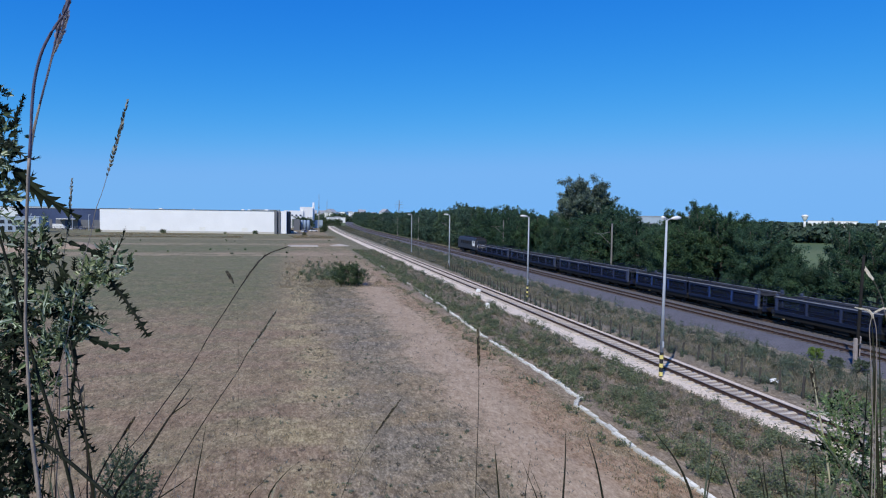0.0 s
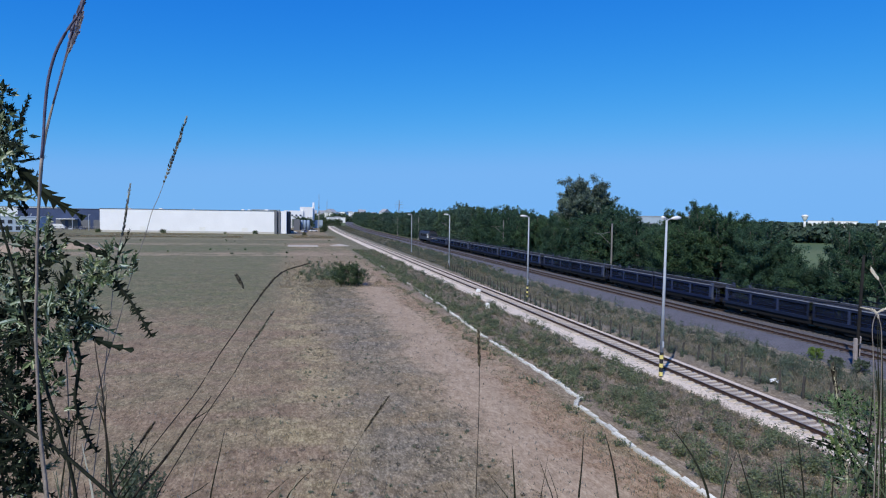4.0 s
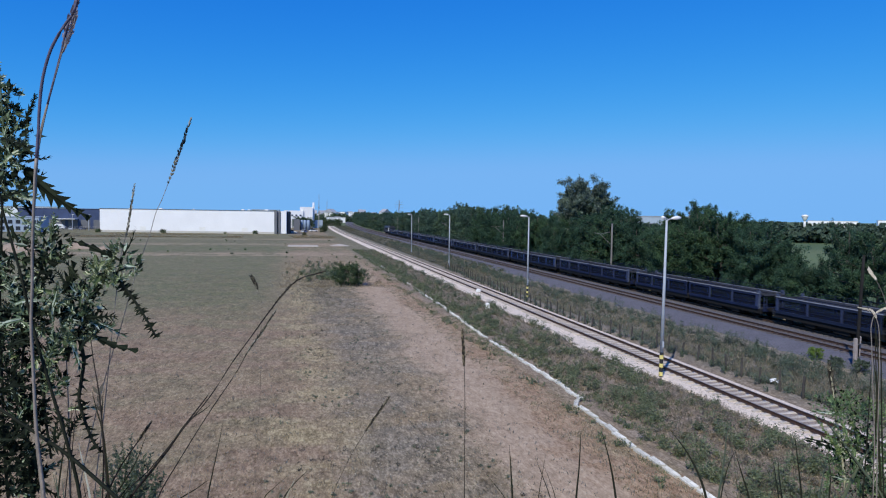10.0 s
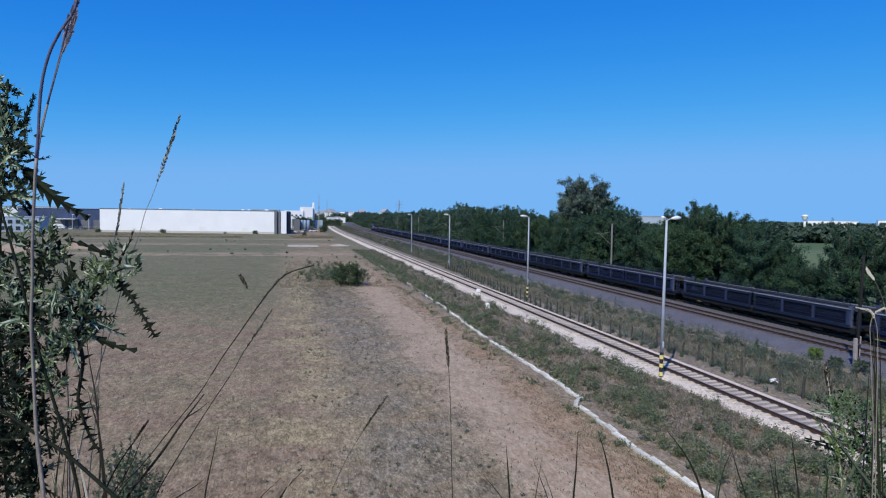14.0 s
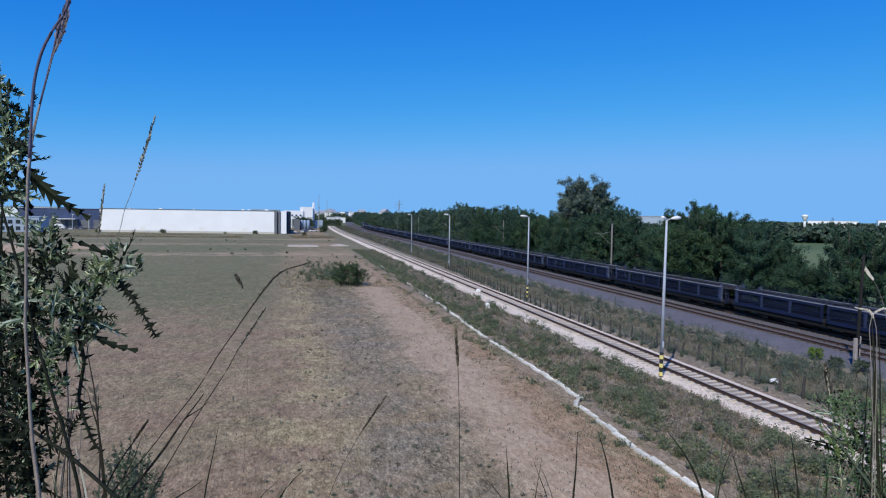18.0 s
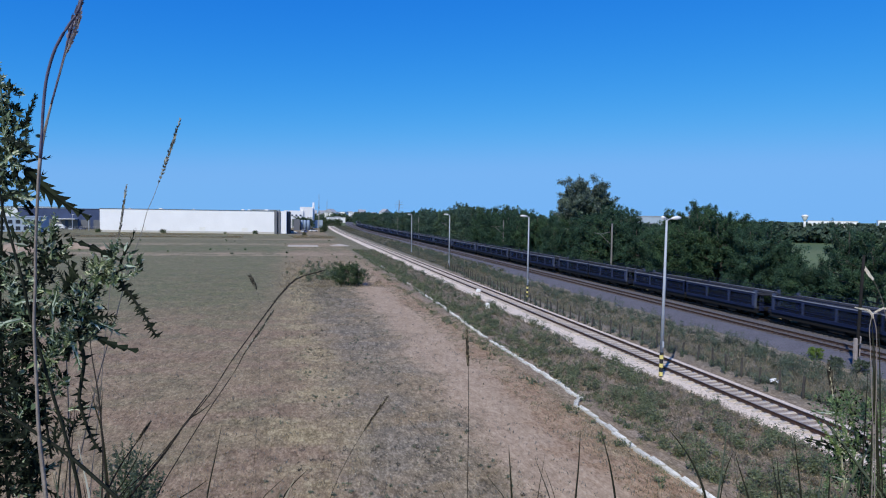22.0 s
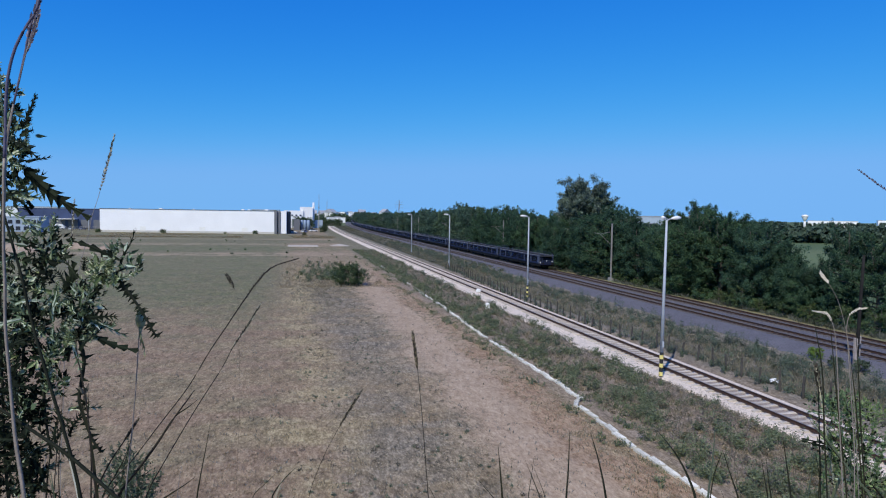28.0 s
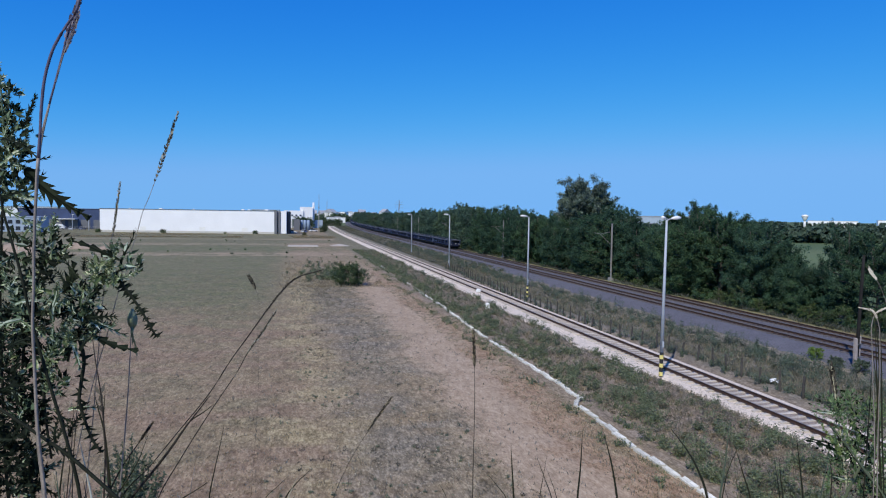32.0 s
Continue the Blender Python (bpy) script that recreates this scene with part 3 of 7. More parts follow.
for x, y, h in ((26.75, 70.9, 9.55), (27.75, 114.6, 9.85), (28.2, 156.5, 9.9)):
    lamp_post(x, y, h, [(-0.35, 0.7)], 0.0, y < 100)


# ---- line masts behind the main tracks ----
def line_mast(x, y, height):
    lm = thing("line_mast", "slim grey lattice railway line mast before trees", "mast", (x, y, ground_z(x, y) - 0.2), "line masts")
    part("plinth", Build().box((0, 0, 0.25), (0.7, 0.7, 0.9), bevel=0.05), M_POST, lm)
    for sx in (-1, 1):
        part("upright", Build().box((sx * 0.065, 0, height / 2 + 0.4), (0.06, 0.15, height), bevel=0.01), M_POST, lm)
    for k in range(8):
        z = 1.0 + k * (height - 1.0) / 8
        part("brace", Build().tube([(-0.06, 0, z), (0.06, 0, z + height / 10)], 0.018, 5), M_POST, lm)
    part("cantilever", Build().tube([(0, 0, height * 0.66), (-2.0, 0, height * 0.86), (-2.9, 0, height * 0.88)], 0.035, 6), M_POST, lm)
    part("stay", Build().tube([(0, 0, height * 0.9), (-2.0, 0, height * 0.86)], 0.02, 6), M_POST, lm)
    return lm


for k in range(7):
    y = 89.5 + 52.5 * k
    line_mast(47.3 + curve(y), y, 8.6)

# ---- old telegraph pole on two concrete stubs beside the main line ----
tp = thing("telegraph_pole", "dark wooden telegraph pole held by two concrete stubs", "pole", pose(37.25, 35.55, ground_z(37.25, 35.55) - 0.15))
part("pole", Build().tube([(0, 0, 0.5), (0.06, 0, 3.0), (0.14, 0, 6.0), (0.2, 0, 7.9)], [0.12, 0.11, 0.1, 0.085], 10), M_TAR, tp, "dark tarred wooden pole", smooth=True)
for x, y, h, tilt in ((-0.3, -0.2, 2.3, -1.5), (0.26, 0.2, 2.35, 3.0)):
    stub = part("stub", Build().box((0, 0, h / 2), (0.21, 0.24, h), taper=0.92, bevel=0.04), M_STUB, tp, "weathered concrete stub")
    stub.matrix_basis = pose(x, y, 0, 0, tilt, 8)
for z in (0.95, 1.85):
    part("strap", Build().box((0, 0, z), (0.7, 0.34, 0.05), bevel=0.01), M_WIRE, tp)

# ---- stake fence between the lines ----
fence = thing("stake_fence", "low weathered wooden stake and wire fence in weeds", "fence")
y, tops = 27.0, []
while y < 112:
    x = 26.75 - 0.8 * smooth(36, 50, y) + 0.7 * smooth(70, 110, y) + random.uniform(-0.12, 0.12)
    h = random.uniform(0.85, 1.3)
    z = ground_z(x, y)
    a, b = random.uniform(-0.12, 0.12), random.uniform(-0.14, 0.14)
    part("stake", Build().tube([(x, y, z - 0.2), (x + a * 0.5, y + b * 0.5, z + h * 0.5), (x + a, y + b, z + h), (x + a, y + b, z + h + 0.05)], [0.08, 0.07, 0.065, 0.03], 6), M_WOOD_POST, fence)
    tops.append(Vector((x + a, y + b, z + h)))
    y += random.uniform(1.4, 1.8)
for drop in (0.1, 0.5):
    part("wire", Build().tube([p - Vector((0.05, 0, drop)) for p in tops], 0.006, 4), M_WIRE, fence)

# ---- white marks by the side track and a scrap of plastic ----
for x, y, s in ((22.6, 77.3, 0.72), (19.5, 63.3, 0.62)):
    ms = thing("marker_stone", "small white painted marker stone in the verge", "marker stone", (x, y, ground_z(x, y) - 0.05), "marker stones")
    part("stone", Build().box((0, 0, s * 0.45), (s * 0.9, s * 0.5, s * 0.9), taper=0.85, bevel=0.08), M_WHITE_PAINT, ms)
    part("cap", Build().box((0, 0, s * 0.95), (s * 0.7, s * 0.4, s * 0.16), taper=0.7, bevel=0.03), M_WHITE_PAINT, ms)
scrap = Build()
for k in range(9):
    c = Vector((random.uniform(-0.3, 0.3), random.uniform(-0.2, 0.2), random.uniform(0.02, 0.1)))
    scrap.face(*(c + Vector((random.uniform(-0.25, 0.25), random.uniform(-0.2, 0.2), random.uniform(-0.05, 0.15))) for _ in range(4)))
thing("plastic_scrap", "crumpled white plastic sheet lying in weeds", "litter", (27.7, 31.9, ground_z(27.7, 31.9) + 0.12), b=scrap, material=M_WHITE_PAINT)

# ---- buildings ----
def window(parent, x, z, w_, h_, y=-0.02, m=None):
    """A framed pane on a wall that faces -y."""
    f = Build()
    for dx, dz, sx, sz in ((-w_ / 2, 0, 0.12, h_ + 0.12), (w_ / 2, 0, 0.12, h_ + 0.12), (0, -h_ / 2, w_, 0.12), (0, h_ / 2, w_, 0.12)):
        f.box((x + dx, y - 0.03, z + dz), (sx, 0.12, sz))
    fr = part("window", f, M_HAZED_CLAD, parent)
    part("pane", Build().box((x, y, z), (w_, 0.05, h_)), M_GLASS, fr)
    return fr


white_hall = thing("white_hall", "long low white clad industrial hall with dark corner bays", "warehouse", pose(-8.2, 302.0, 0, 0, 0, -10.2))
W_LEN, W_H, W_D = 79.0, 10.35, 31.0
part("plinth", Build().box((-W_LEN / 2, W_D / 2, 0.0), (W_LEN - 0.1, W_D - 0.1, 1.4)), M_CONCRETE, white_hall)
n_pan = 13
for k in range(n_pan):
    px = W_LEN / n_pan
    part("wall_panel", Build().box((-(k + 0.5) * px, 0.15, W_H / 2 + 0.35), (px - 0.008, 0.3, W_H - 0.7)), M_WHITE, white_hall)
for k in range(6):
    py = W_D / 6
    part("side_panel", Build().box((-0.15, 0.32 + (k + 0.5) * (py - 0.06), W_H / 2 + 0.35), (0.3, py - 0.1, W_H - 0.7)), M_GREYCLAD, white_hall)
part("side_block", Build().box((2.75, 4.3, W_H / 2), (2.6, 6.2, W_H)), M_WHITE, white_hall, "white set-back block")
part("side_block", Build().box((4.45, 5.4, W_H / 2 - 0.1), (0.8, 5.6, W_H - 0.2)), M_NIGHTCLAD, white_hall, "dark blue set-back block")
part("block_strip", Build().box((0.9, 0.9, W_H / 2), (1.0, 0.3, W_H)), M_GREYCLAD, white_hall)
part("back_wall", Build().box((-W_LEN / 2, W_D - 0.1, W_H / 2), (W_LEN, 0.2, W_H)), M_WHITE, white_hall)
part("end_wall", Build().box((-W_LEN + 0.1, W_D / 2, W_H / 2), (0.2, W_D - 0.9, W_H)), M_WHITE, white_hall)
part("corner_bay", Build().box((-0.55, -0.06, W_H / 2), (1.2, 0.3, W_H)), M_GREYCLAD, white_hall, "dark grey corner strip")
part("roof", Build().box((-W_LEN / 2, W_D / 2, W_H - 0.2), (W_LEN - 0.5, W_D - 0.9, 0.25)), M_ROOF, white_hall)
part("parapet_trim", Build().box((-W_LEN / 2, -0.03, W_H + 0.06), (W_LEN + 0.1, 0.42, 0.16)), M_GREYCLAD, white_hall)
for k, (x, y2, s) in enumerate(((-16, 14, 0.7), (-20, 18, 0.8), (-9, 20, 0.9), (-44, 20, 0.6), (-58, 16, 0.8), (-72, 15, 0.6))):
    part("roof_unit", Build().box((x, y2, W_H + s / 2 - 0.1), (s * 1.8, s * 1.4, s), bevel=0.1), M_WHITE_PAINT, white_hall)
for x in (-14.5, -33.5, -60.0):
    d = part("loading_door", Build().box((x, -0.04, 1.5), (2.6, 0.1, 1.8)), M_WHITE_PAINT, white_hall)
    part("door_frame", Build().box((x, -0.02, 2.46), (3.0, 0.12, 0.12)), M_WHITE_PAINT, d)

dark_hall = thing("dark_hall", "slate blue clad industrial hall with grey roof edge", "warehouse", pose(-137.0, 364.0, 0, 0, 0, -4))
D_LEN, D_H, D_D = 54.0, 10.1, 40.0
for k in range(9):
    part("wall_panel", Build().box(((k + 0.5) * 6.0, 0.15, D_H / 2), (5.95, 0.3, D_H)), M_DARKCLAD, dark_hall)
part("end_wall", Build().box((0.1, D_D / 2, D_H / 2), (0.2, D_D - 0.7, D_H)), M_DARKCLAD, dark_hall)
part("end_wall", Build().box((D_LEN - 0.1, D_D / 2, D_H / 2), (0.2, D_D - 0.7, D_H)), M_DARKCLAD, dark_hall)
part("back_wall", Build().box((D_LEN / 2, D_D, D_H / 2), (D_LEN, 0.2, D_H)), M_DARKCLAD, dark_hall)
part("roof", Build().box((D_LEN / 2, D_D / 2, D_H - 0.2), (D_LEN - 0.5, D_D - 0.7, 0.2)), M_ROOF, dark_hall)
part("roof_edge", Build().box((D_LEN / 2, -0.02, D_H + 0.1), (D_LEN + 0.2, 0.4, 0.22)), M_GREYCLAD, dark_hall)
for k in range(5):
    part("gate", Build().box((14 + k * 6.0, -0.05, 2.3), (4.4, 0.12, 4.4)), M_GREYCLAD, dark_hall, "dark sectional gate")
part("canopy", Build().box((24, -2.0, 4.9), (9.0, 4.0, 0.3)), M_WHITE_PAINT, dark_hall, "white flat canopy")

office = thing("low_office", "low pale blue-grey flat-roofed office with dark windows", "office building", pose(-121.0, 301.0, 0, 0, 0, -3))
part("wall", Build().box((8.0, 5.0, 3.1), (16.0, 10.0, 6.2)), M_HAZED_CLAD, office)
part("roof", Build().box((8.0, 5.0, 6.3), (16.4, 10.4, 0.3)), M_HAZED_CLAD, office)
for k in range(5):
    window(office, 2.0 + k * 3.0, 4.2, 1.9, 1.7)
    window(office, 2.0 + k * 3.0, 1.5, 1.9, 1.7)

works = thing("white_works", "stepped white factory building with slim tower", "factory", (-5.0, 420.0, 0))
part("wing", Build().box((4.0, 8, 5.6), (12.0, 16, 11.2)), M_WHITE, works)
part("block", Build().box((12.0, 8, 6.85), (8.0, 14, 13.7)), M_WHITE, works)
part("tower", Build().box((16.6, 8, 8.3), (1.3, 4, 16.8), bevel=0.1), M_WHITE, works)
part("annex", Build().box((20.0, 10, 2.6), (5.0, 10, 5.2)), M_HAZED_CLAD, works)
for k in range(4):
    window(works, 0.5 + k * 2.6, 8.2, 1.2, 1.0)
for x, y, h, r in ((15.0, 425.0, 22.5, 0.32), (24.0, 505.0, 21.0, 0.3)):
    ch = thing("slim_mast", "thin dark steel radio mast", "mast", (x, y, -0.3), "far masts")
    part("pole", Build().tube([(0, 0, 0), (0, 0, h * 0.6), (0, 0, h)], [r, r * 0.7, r * 0.25], 8), M_POST, ch)
    part("collar", Build().tube([(0, 0, h * 0.6), (0, 0, h * 0.62)], r * 1.3, 8), M_POST, ch)

tank = thing("blue_tank_shed", "blue clad shed with pale stripes beside the hall", "shed", (-1.2, 372.0, -0.2))
part("wall", Build().box((2.0, 4, 3.2), (3.4, 8, 6.4)), M_GREYCLAD, tank)
for k in range(3):
    part("tank", Build().tube([(4.8 + k * 1.9, 3, 0), (4.8 + k * 1.9, 3, 5.6), (4.8 + k * 1.9, 3, 6.0)], [0.95, 0.95, 0.5], 14), M_BLUE_TANK, tank, "grey-blue cylindrical tank", smooth=True)

# pale slab and earth heaps across the far end of the field
setting("paved_slab", Build().box((2.2, 190.0, -0.02), (8.6, 8.0, 0.14), bevel=0.03), M_SAND, "pale paved slab at the end of the field", "slab")


def heap(x, y, rx, ry, h, material, label):
    b, n, rings = Build(), 16, 6
    for i in range(rings):
        t = i / (rings - 1)
        for k in range(n):
            a = 2 * math.pi * k / n
            wob = 1 + 0.22 * noise.noise((math.cos(a) * 2 + x, math.sin(a) * 2, t * 2))
            b.v.append((math.cos(a) * rx * (1 - t) * wob, math.sin(a) * ry * (1 - t) * wob, h * (1 - (1 - t) ** 1.8) * wob - 0.3))
    for i in range(rings - 1):
        for k in range(n):
            j = (k + 1) % n
            b.f.append((i * n + k, i * n + j, (i + 1) * n + j, (i + 1) * n + k))
    return thing("earth_heap", label, "earth heap", (x, y, ground_z(x, y)), "earth heaps", b=b, material=material, smooth=True)


heap(-61.0, 163.0, 7.0, 4.0, 2.2, M_EARTH, "low heap of brown dug earth on the field")
heap(-52.5, 175.0, 5.5, 3.0, 1.9, M_EARTH, "low heap of brown dug earth on the field")
heap(-45.0, 172.0, 4.0, 2.5, 1.2, M_EARTH, "low heap of brown dug earth on the field")
heap(13.0, 196.0, 4.0, 5.0, 0.7, M_SAND, "flat heap of pale sand by the track")

# van, lamp posts and low fence in front of the dark hall
van = thing("white_van", "white delivery van parked before the dark hall", "van", pose(-112.0, 345.0, 0, 0, 0, 4))
part("body", Build().prism([(-2.6, 0.4), (2.6, 0.4), (2.6, 1.3), (1.7, 2.2), (1.2, 2.6), (-2.5, 2.6), (-2.6, 2.4)], -0.95, 0.95), M_WHITE_PAINT, van)
part("windscreen", Build().prism([(2.3, 1.45), (2.34, 1.5), (1.78, 2.16), (1.74, 2.1)], -0.8, 0.8), M_GLASS, van)
for x in (-1.6, 1.6):
    for yy in (-0.9, 0.9):
        part("wheel", Build().tube([(x, yy - 0.12, 0.36), (x, yy + 0.12, 0.36)], 0.36, 14), M_BLACK, van)
for x, y in ((-119.0, 330.0), (-103.0, 335.0), (-96.0, 335.0)):
    yl = thing("yard_lamp", "slender grey yard lamp post", "lamp post", (x, y, -0.2), "yard lamps")
    part("pole", Build().tube([(0, 0, 0), (0, 0, 7.5)], [0.14, 0.09], 8), M_STEEL, yl)
    part("lamp_head", Build().box((0.3, 0, 7.5), (0.9, 0.3, 0.16), bevel=0.04), M_LAMP, yl)
yard_fence = thing("yard_fence", "long grey mesh fence before the halls", "fence")
for k in range(26):
    part("post", Build().tube([(-140 + k * 2.4, 322, -0.2), (-140 + k * 2.4, 322, 2.0)], 0.06, 6), M_POST, yard_fence)
for z in (0.4, 0.8, 1.2, 1.6, 1.95):
    part("rail", Build().tube([(-140, 322, z), (-80, 322, z)], 0.04, 4), M_POST, yard_fence)


def parked_car(x, y, turn, paint, label):
    pc = thing("parked_car", label, "car", pose(x, y, -0.12, 0, 0, turn), "parked cars")
    part("body", Build().prism([(-2.1, 0.3), (2.1, 0.3), (2.15, 0.75), (1.5, 0.9), (-2.0, 0.95), (-2.1, 0.7)], -0.85, 0.85), paint, pc)
    part("cabin", Build().prism([(-1.6, 0.94), (1.0, 0.9), (0.4, 1.42), (-1.2, 1.45)], -0.72, 0.72), M_GLASS, pc)
    part("roof", Build().box((-0.4, 0, 1.47), (1.6, 1.35, 0.06), bevel=0.02), paint, pc)
    for wx in (-1.3, 1.3):
        for wy in (-0.8, 0.8):
            part("wheel", Build().tube([(wx, wy - 0.1, 0.31), (wx, wy + 0.1, 0.31)], 0.31, 12), M_BLACK, pc)
    return pc


for x, y, turn, paint, label in ((-128.0, 338.0, 5, M_WHITE_PAINT, "white car parked before the dark hall"), (-105.0, 341.0, 85, M_STEEL, "silver car parked before the dark hall"), (-100.5, 341.0, 88, M_DARKCLAD, "dark blue car parked before the dark hall"), (-1.5, 318.0, 10, M_WHITE_PAINT, "white car parked beside the white hall"), (4.5, 330.0, 60, M_STEEL, "silver car parked beside the white hall"), (9.5, 345.0, 20, M_WHITE_PAINT, "white car parked near the blue tanks")):
    parked_car(x, y, turn, paint, label)


# ---- water tower and far buildings on the horizon ----
wt = thing("water_tower", "white goblet-shaped concrete water tower above woods", "water tower", (642.0, 700.0, 0))
part("shaft", Build().tube([(0, 0, -1), (0, 0, 10.5)], [1.6, 1.3], 14), M_WHITE_PAINT, wt, smooth=True)
part("bowl", Build().tube([(0, 0, 9.0), (0, 0, 12.0), (0, 0, 15.0), (0, 0, 17.0), (0, 0, 17.8)], [1.3, 2.6, 3.9, 3.8, 0.8], 18), M_WHITE_PAINT, wt, smooth=True)
part("rim", Build().tube([(0, 0, 14.7), (0, 0, 15.3)], 4.05, 18), M_POST, wt)


def far_hall(x, y, w_, d, h, turn=0.0, clad=None):
    fh = thing("far_hall", "distant pale industrial hall on the horizon", "warehouse", pose(x, y, -0.3, 0, 0, turn), "far halls")
    part("wall", Build().box((0, 0, h / 2), (w_, d, h)), clad or M_WHITE, fh)
    part("roof", Build().box((0, 0, h + 0.15), (w_ + 0.6, d + 0.6, 0.4)), M_ROOF, fh)
    for k in range(4):
        part("gate", Build().box(((k - 1.5) * w_ / 5, -d / 2 - 0.05, h * 0.25), (w_ / 9, 0.2, h * 0.45)), M_GREYCLAD, fh)
    return fh


for x, y, w_, d, h, turn in ((860, 880, 70, 40, 10.5, -42), (1010, 860, 110, 50, 12.5, -45), (1080, 800, 50, 50, 16.0, -48), (330, 560, 60, 30, 11.5, -28), (395, 640, 90, 40, 12.4, -28), (88, 905, 24, 20, 11.0, 0), (62, 800, 30, 20, 6.5, 0), (44, 720, 20, 16, 6.0, 0), (-24, 560, 22, 16, 12.2, 0), (-260, 620, 120, 40, 12.0, 6)):
    far_hall(x, y, w_, d, h, turn, M_HAZED_CLAD if 300 < x < 400 else None)


def town_house(x, y, w_, h, flat):
    th = thing("town_house", "small pale house of the far town", "house", pose(x, y, -0.3, 0, 0, x * 3), "town houses")
    part("wall", Build().box((0, 0, h / 2), (w_, 9.0, h)), M_WHITE_PAINT, th)
    part("roof", Build().box((0, 0, h + 0.2), (w_ + 0.6, 9.6, 0.4)) if flat else Build().prism([(-w_ / 2 - 0.4, h), (w_ / 2 + 0.4, h), (0, h + w_ * 0.32)], -4.9, 4.9), M_ROOF, th)
    for k in (-1, 1):
        part("window", Build().box((k * w_ / 4, -4.52, h * 0.62), (1.3, 0.1, 1.5)), M_GLASS, th)


rng_h = random.Random(17)
for k in range(20):
    a = radians(1.6 + 0.34 * k + rng_h.uniform(-0.12, 0.12))
    d = rng_h.uniform(800, 1150)
    town_house(math.sin(a) * d, math.cos(a) * d, rng_h.uniform(7, 20), rng_h.uniform(8.5, 13.5), rng_h.random() < 0.5)

pylon = thing("power_pylon", "far grey lattice power pylon above the trees", "pylon", (142.0, 889.0, -0.3))
for sx in (-1, 1):
    for sy in (-1, 1):
        part("leg", Build().tube([(sx * 2.4, sy * 2.4, 0), (sx * 0.7, sy * 0.7, 20.0), (sx * 0.25, sy * 0.25, 31.0)], [0.22, 0.16, 0.1], 6), M_POST, pylon)
for z, w_ in ((20.5, 5.5), (24.0, 6.5), (27.5, 4.5)):
    part("arm", Build().tube([(-w_, 0, z), (0, 0, z + 0.8), (w_, 0, z)], 0.16, 6), M_POST, pylon)
for k in range(9):
    z, w0, w1 = 2 + k * 2.2, 2.4 - 0.17 * (k * 1.1 + 1), 2.4 - 0.17 * (k * 1.1 + 2.2)
    part("brace", Build().tube([(-w0, -w0, z), (w1, -w1, z + 2.2)], 0.1, 5), M_POST, pylon)


# ---- trees ----
def crown(lumps, leaf, per, seed, flat=0.9, spread=1.25):
    """Leaf sprays scattered on and in the lumps of a crown."""
    rng = np.random.default_rng(seed)
    c = np.array([l[:3] for l in lumps])
    r = np.array([l[3] for l in lumps])
    cnt = np.maximum(12, (per * (r / r.mean()) ** 2).astype(int))
    idx = np.repeat(np.arange(len(lumps)), cnt)
    n = len(idx)
    d = rng.normal(size=(n, 3))
    d /= np.linalg.norm(d, axis=1)[:, None]
    rad = r[idx] * (0.1 + spread * rng.random(n) ** 0.75 * (0.55 + 0.45 * rng.random(n)))
    p = c[idx] + d * rad[:, None] * np.array([1, 1, flat])
    nrm = d + 0.95 * rng.normal(size=(n, 3)) + np.array([0, 0, 0.35])
    nrm /= np.linalg.norm(nrm, axis=1)[:, None]
    a = np.cross(nrm, rng.normal(size=(n, 3)))
    a /= np.linalg.norm(a, axis=1)[:, None]
    b = np.cross(nrm, a)
    s = (leaf * (0.6 + 0.8 * rng.random(n)))[:, None]
    quads = np.stack([p - a * s, p - b * s * 0.55 + nrm * s * 0.15, p + a * s, p + b * s * 0.55 + nrm * s * 0.15], axis=1)
    bb = Build()
    bb.v = [tuple(v) for v in quads.reshape(-1, 3)]
    bb.f = [(4 * i, 4 * i + 1, 4 * i + 2, 4 * i + 3) for i in range(n)]
    return bb


def twig_leaves(twigs, leaf, per, seed, loose=0.3):
    """Leaves strewn along twigs, facing every way but mostly up."""
    rng = np.random.default_rng(seed)
    p0, p1 = (np.array([tuple(t[k]) for t in twigs]) for k in (0, 1))
    ln = np.linalg.norm(p1 - p0, axis=1)
    idx = np.repeat(np.arange(len(twigs)), np.maximum(4, (per * ln / ln.mean()).astype(int)))
    n = len(idx)
    u = rng.random(n)[:, None] ** 0.8
    p = p0[idx] + (p1 - p0)[idx] * u + rng.normal(size=(n, 3)) * (ln[idx] * loose * 0.5)[:, None] * (1.15 - 0.6 * u)
    nrm = rng.normal(size=(n, 3)) + np.array([-0.1, -0.15, 0.75])
    nrm /= np.linalg.norm(nrm, axis=1)[:, None]
    a = np.cross(nrm, rng.normal(size=(n, 3)))
    a /= np.linalg.norm(a, axis=1)[:, None]
    b = np.cross(nrm, a)
    s = (leaf * (0.55 + 0.9 * rng.random(n)))[:, None]
    quads = np.stack([p - a * s, p - b * s * 0.5 + nrm * s * 0.12, p + a * s, p + b * s * 0.5 + nrm * s * 0.12], axis=1)
    bb = Build()
    bb.v = quads.reshape(-1, 3).tolist()
    bb.f = np.arange(4 * n).reshape(-1, 4).tolist()
    return bb


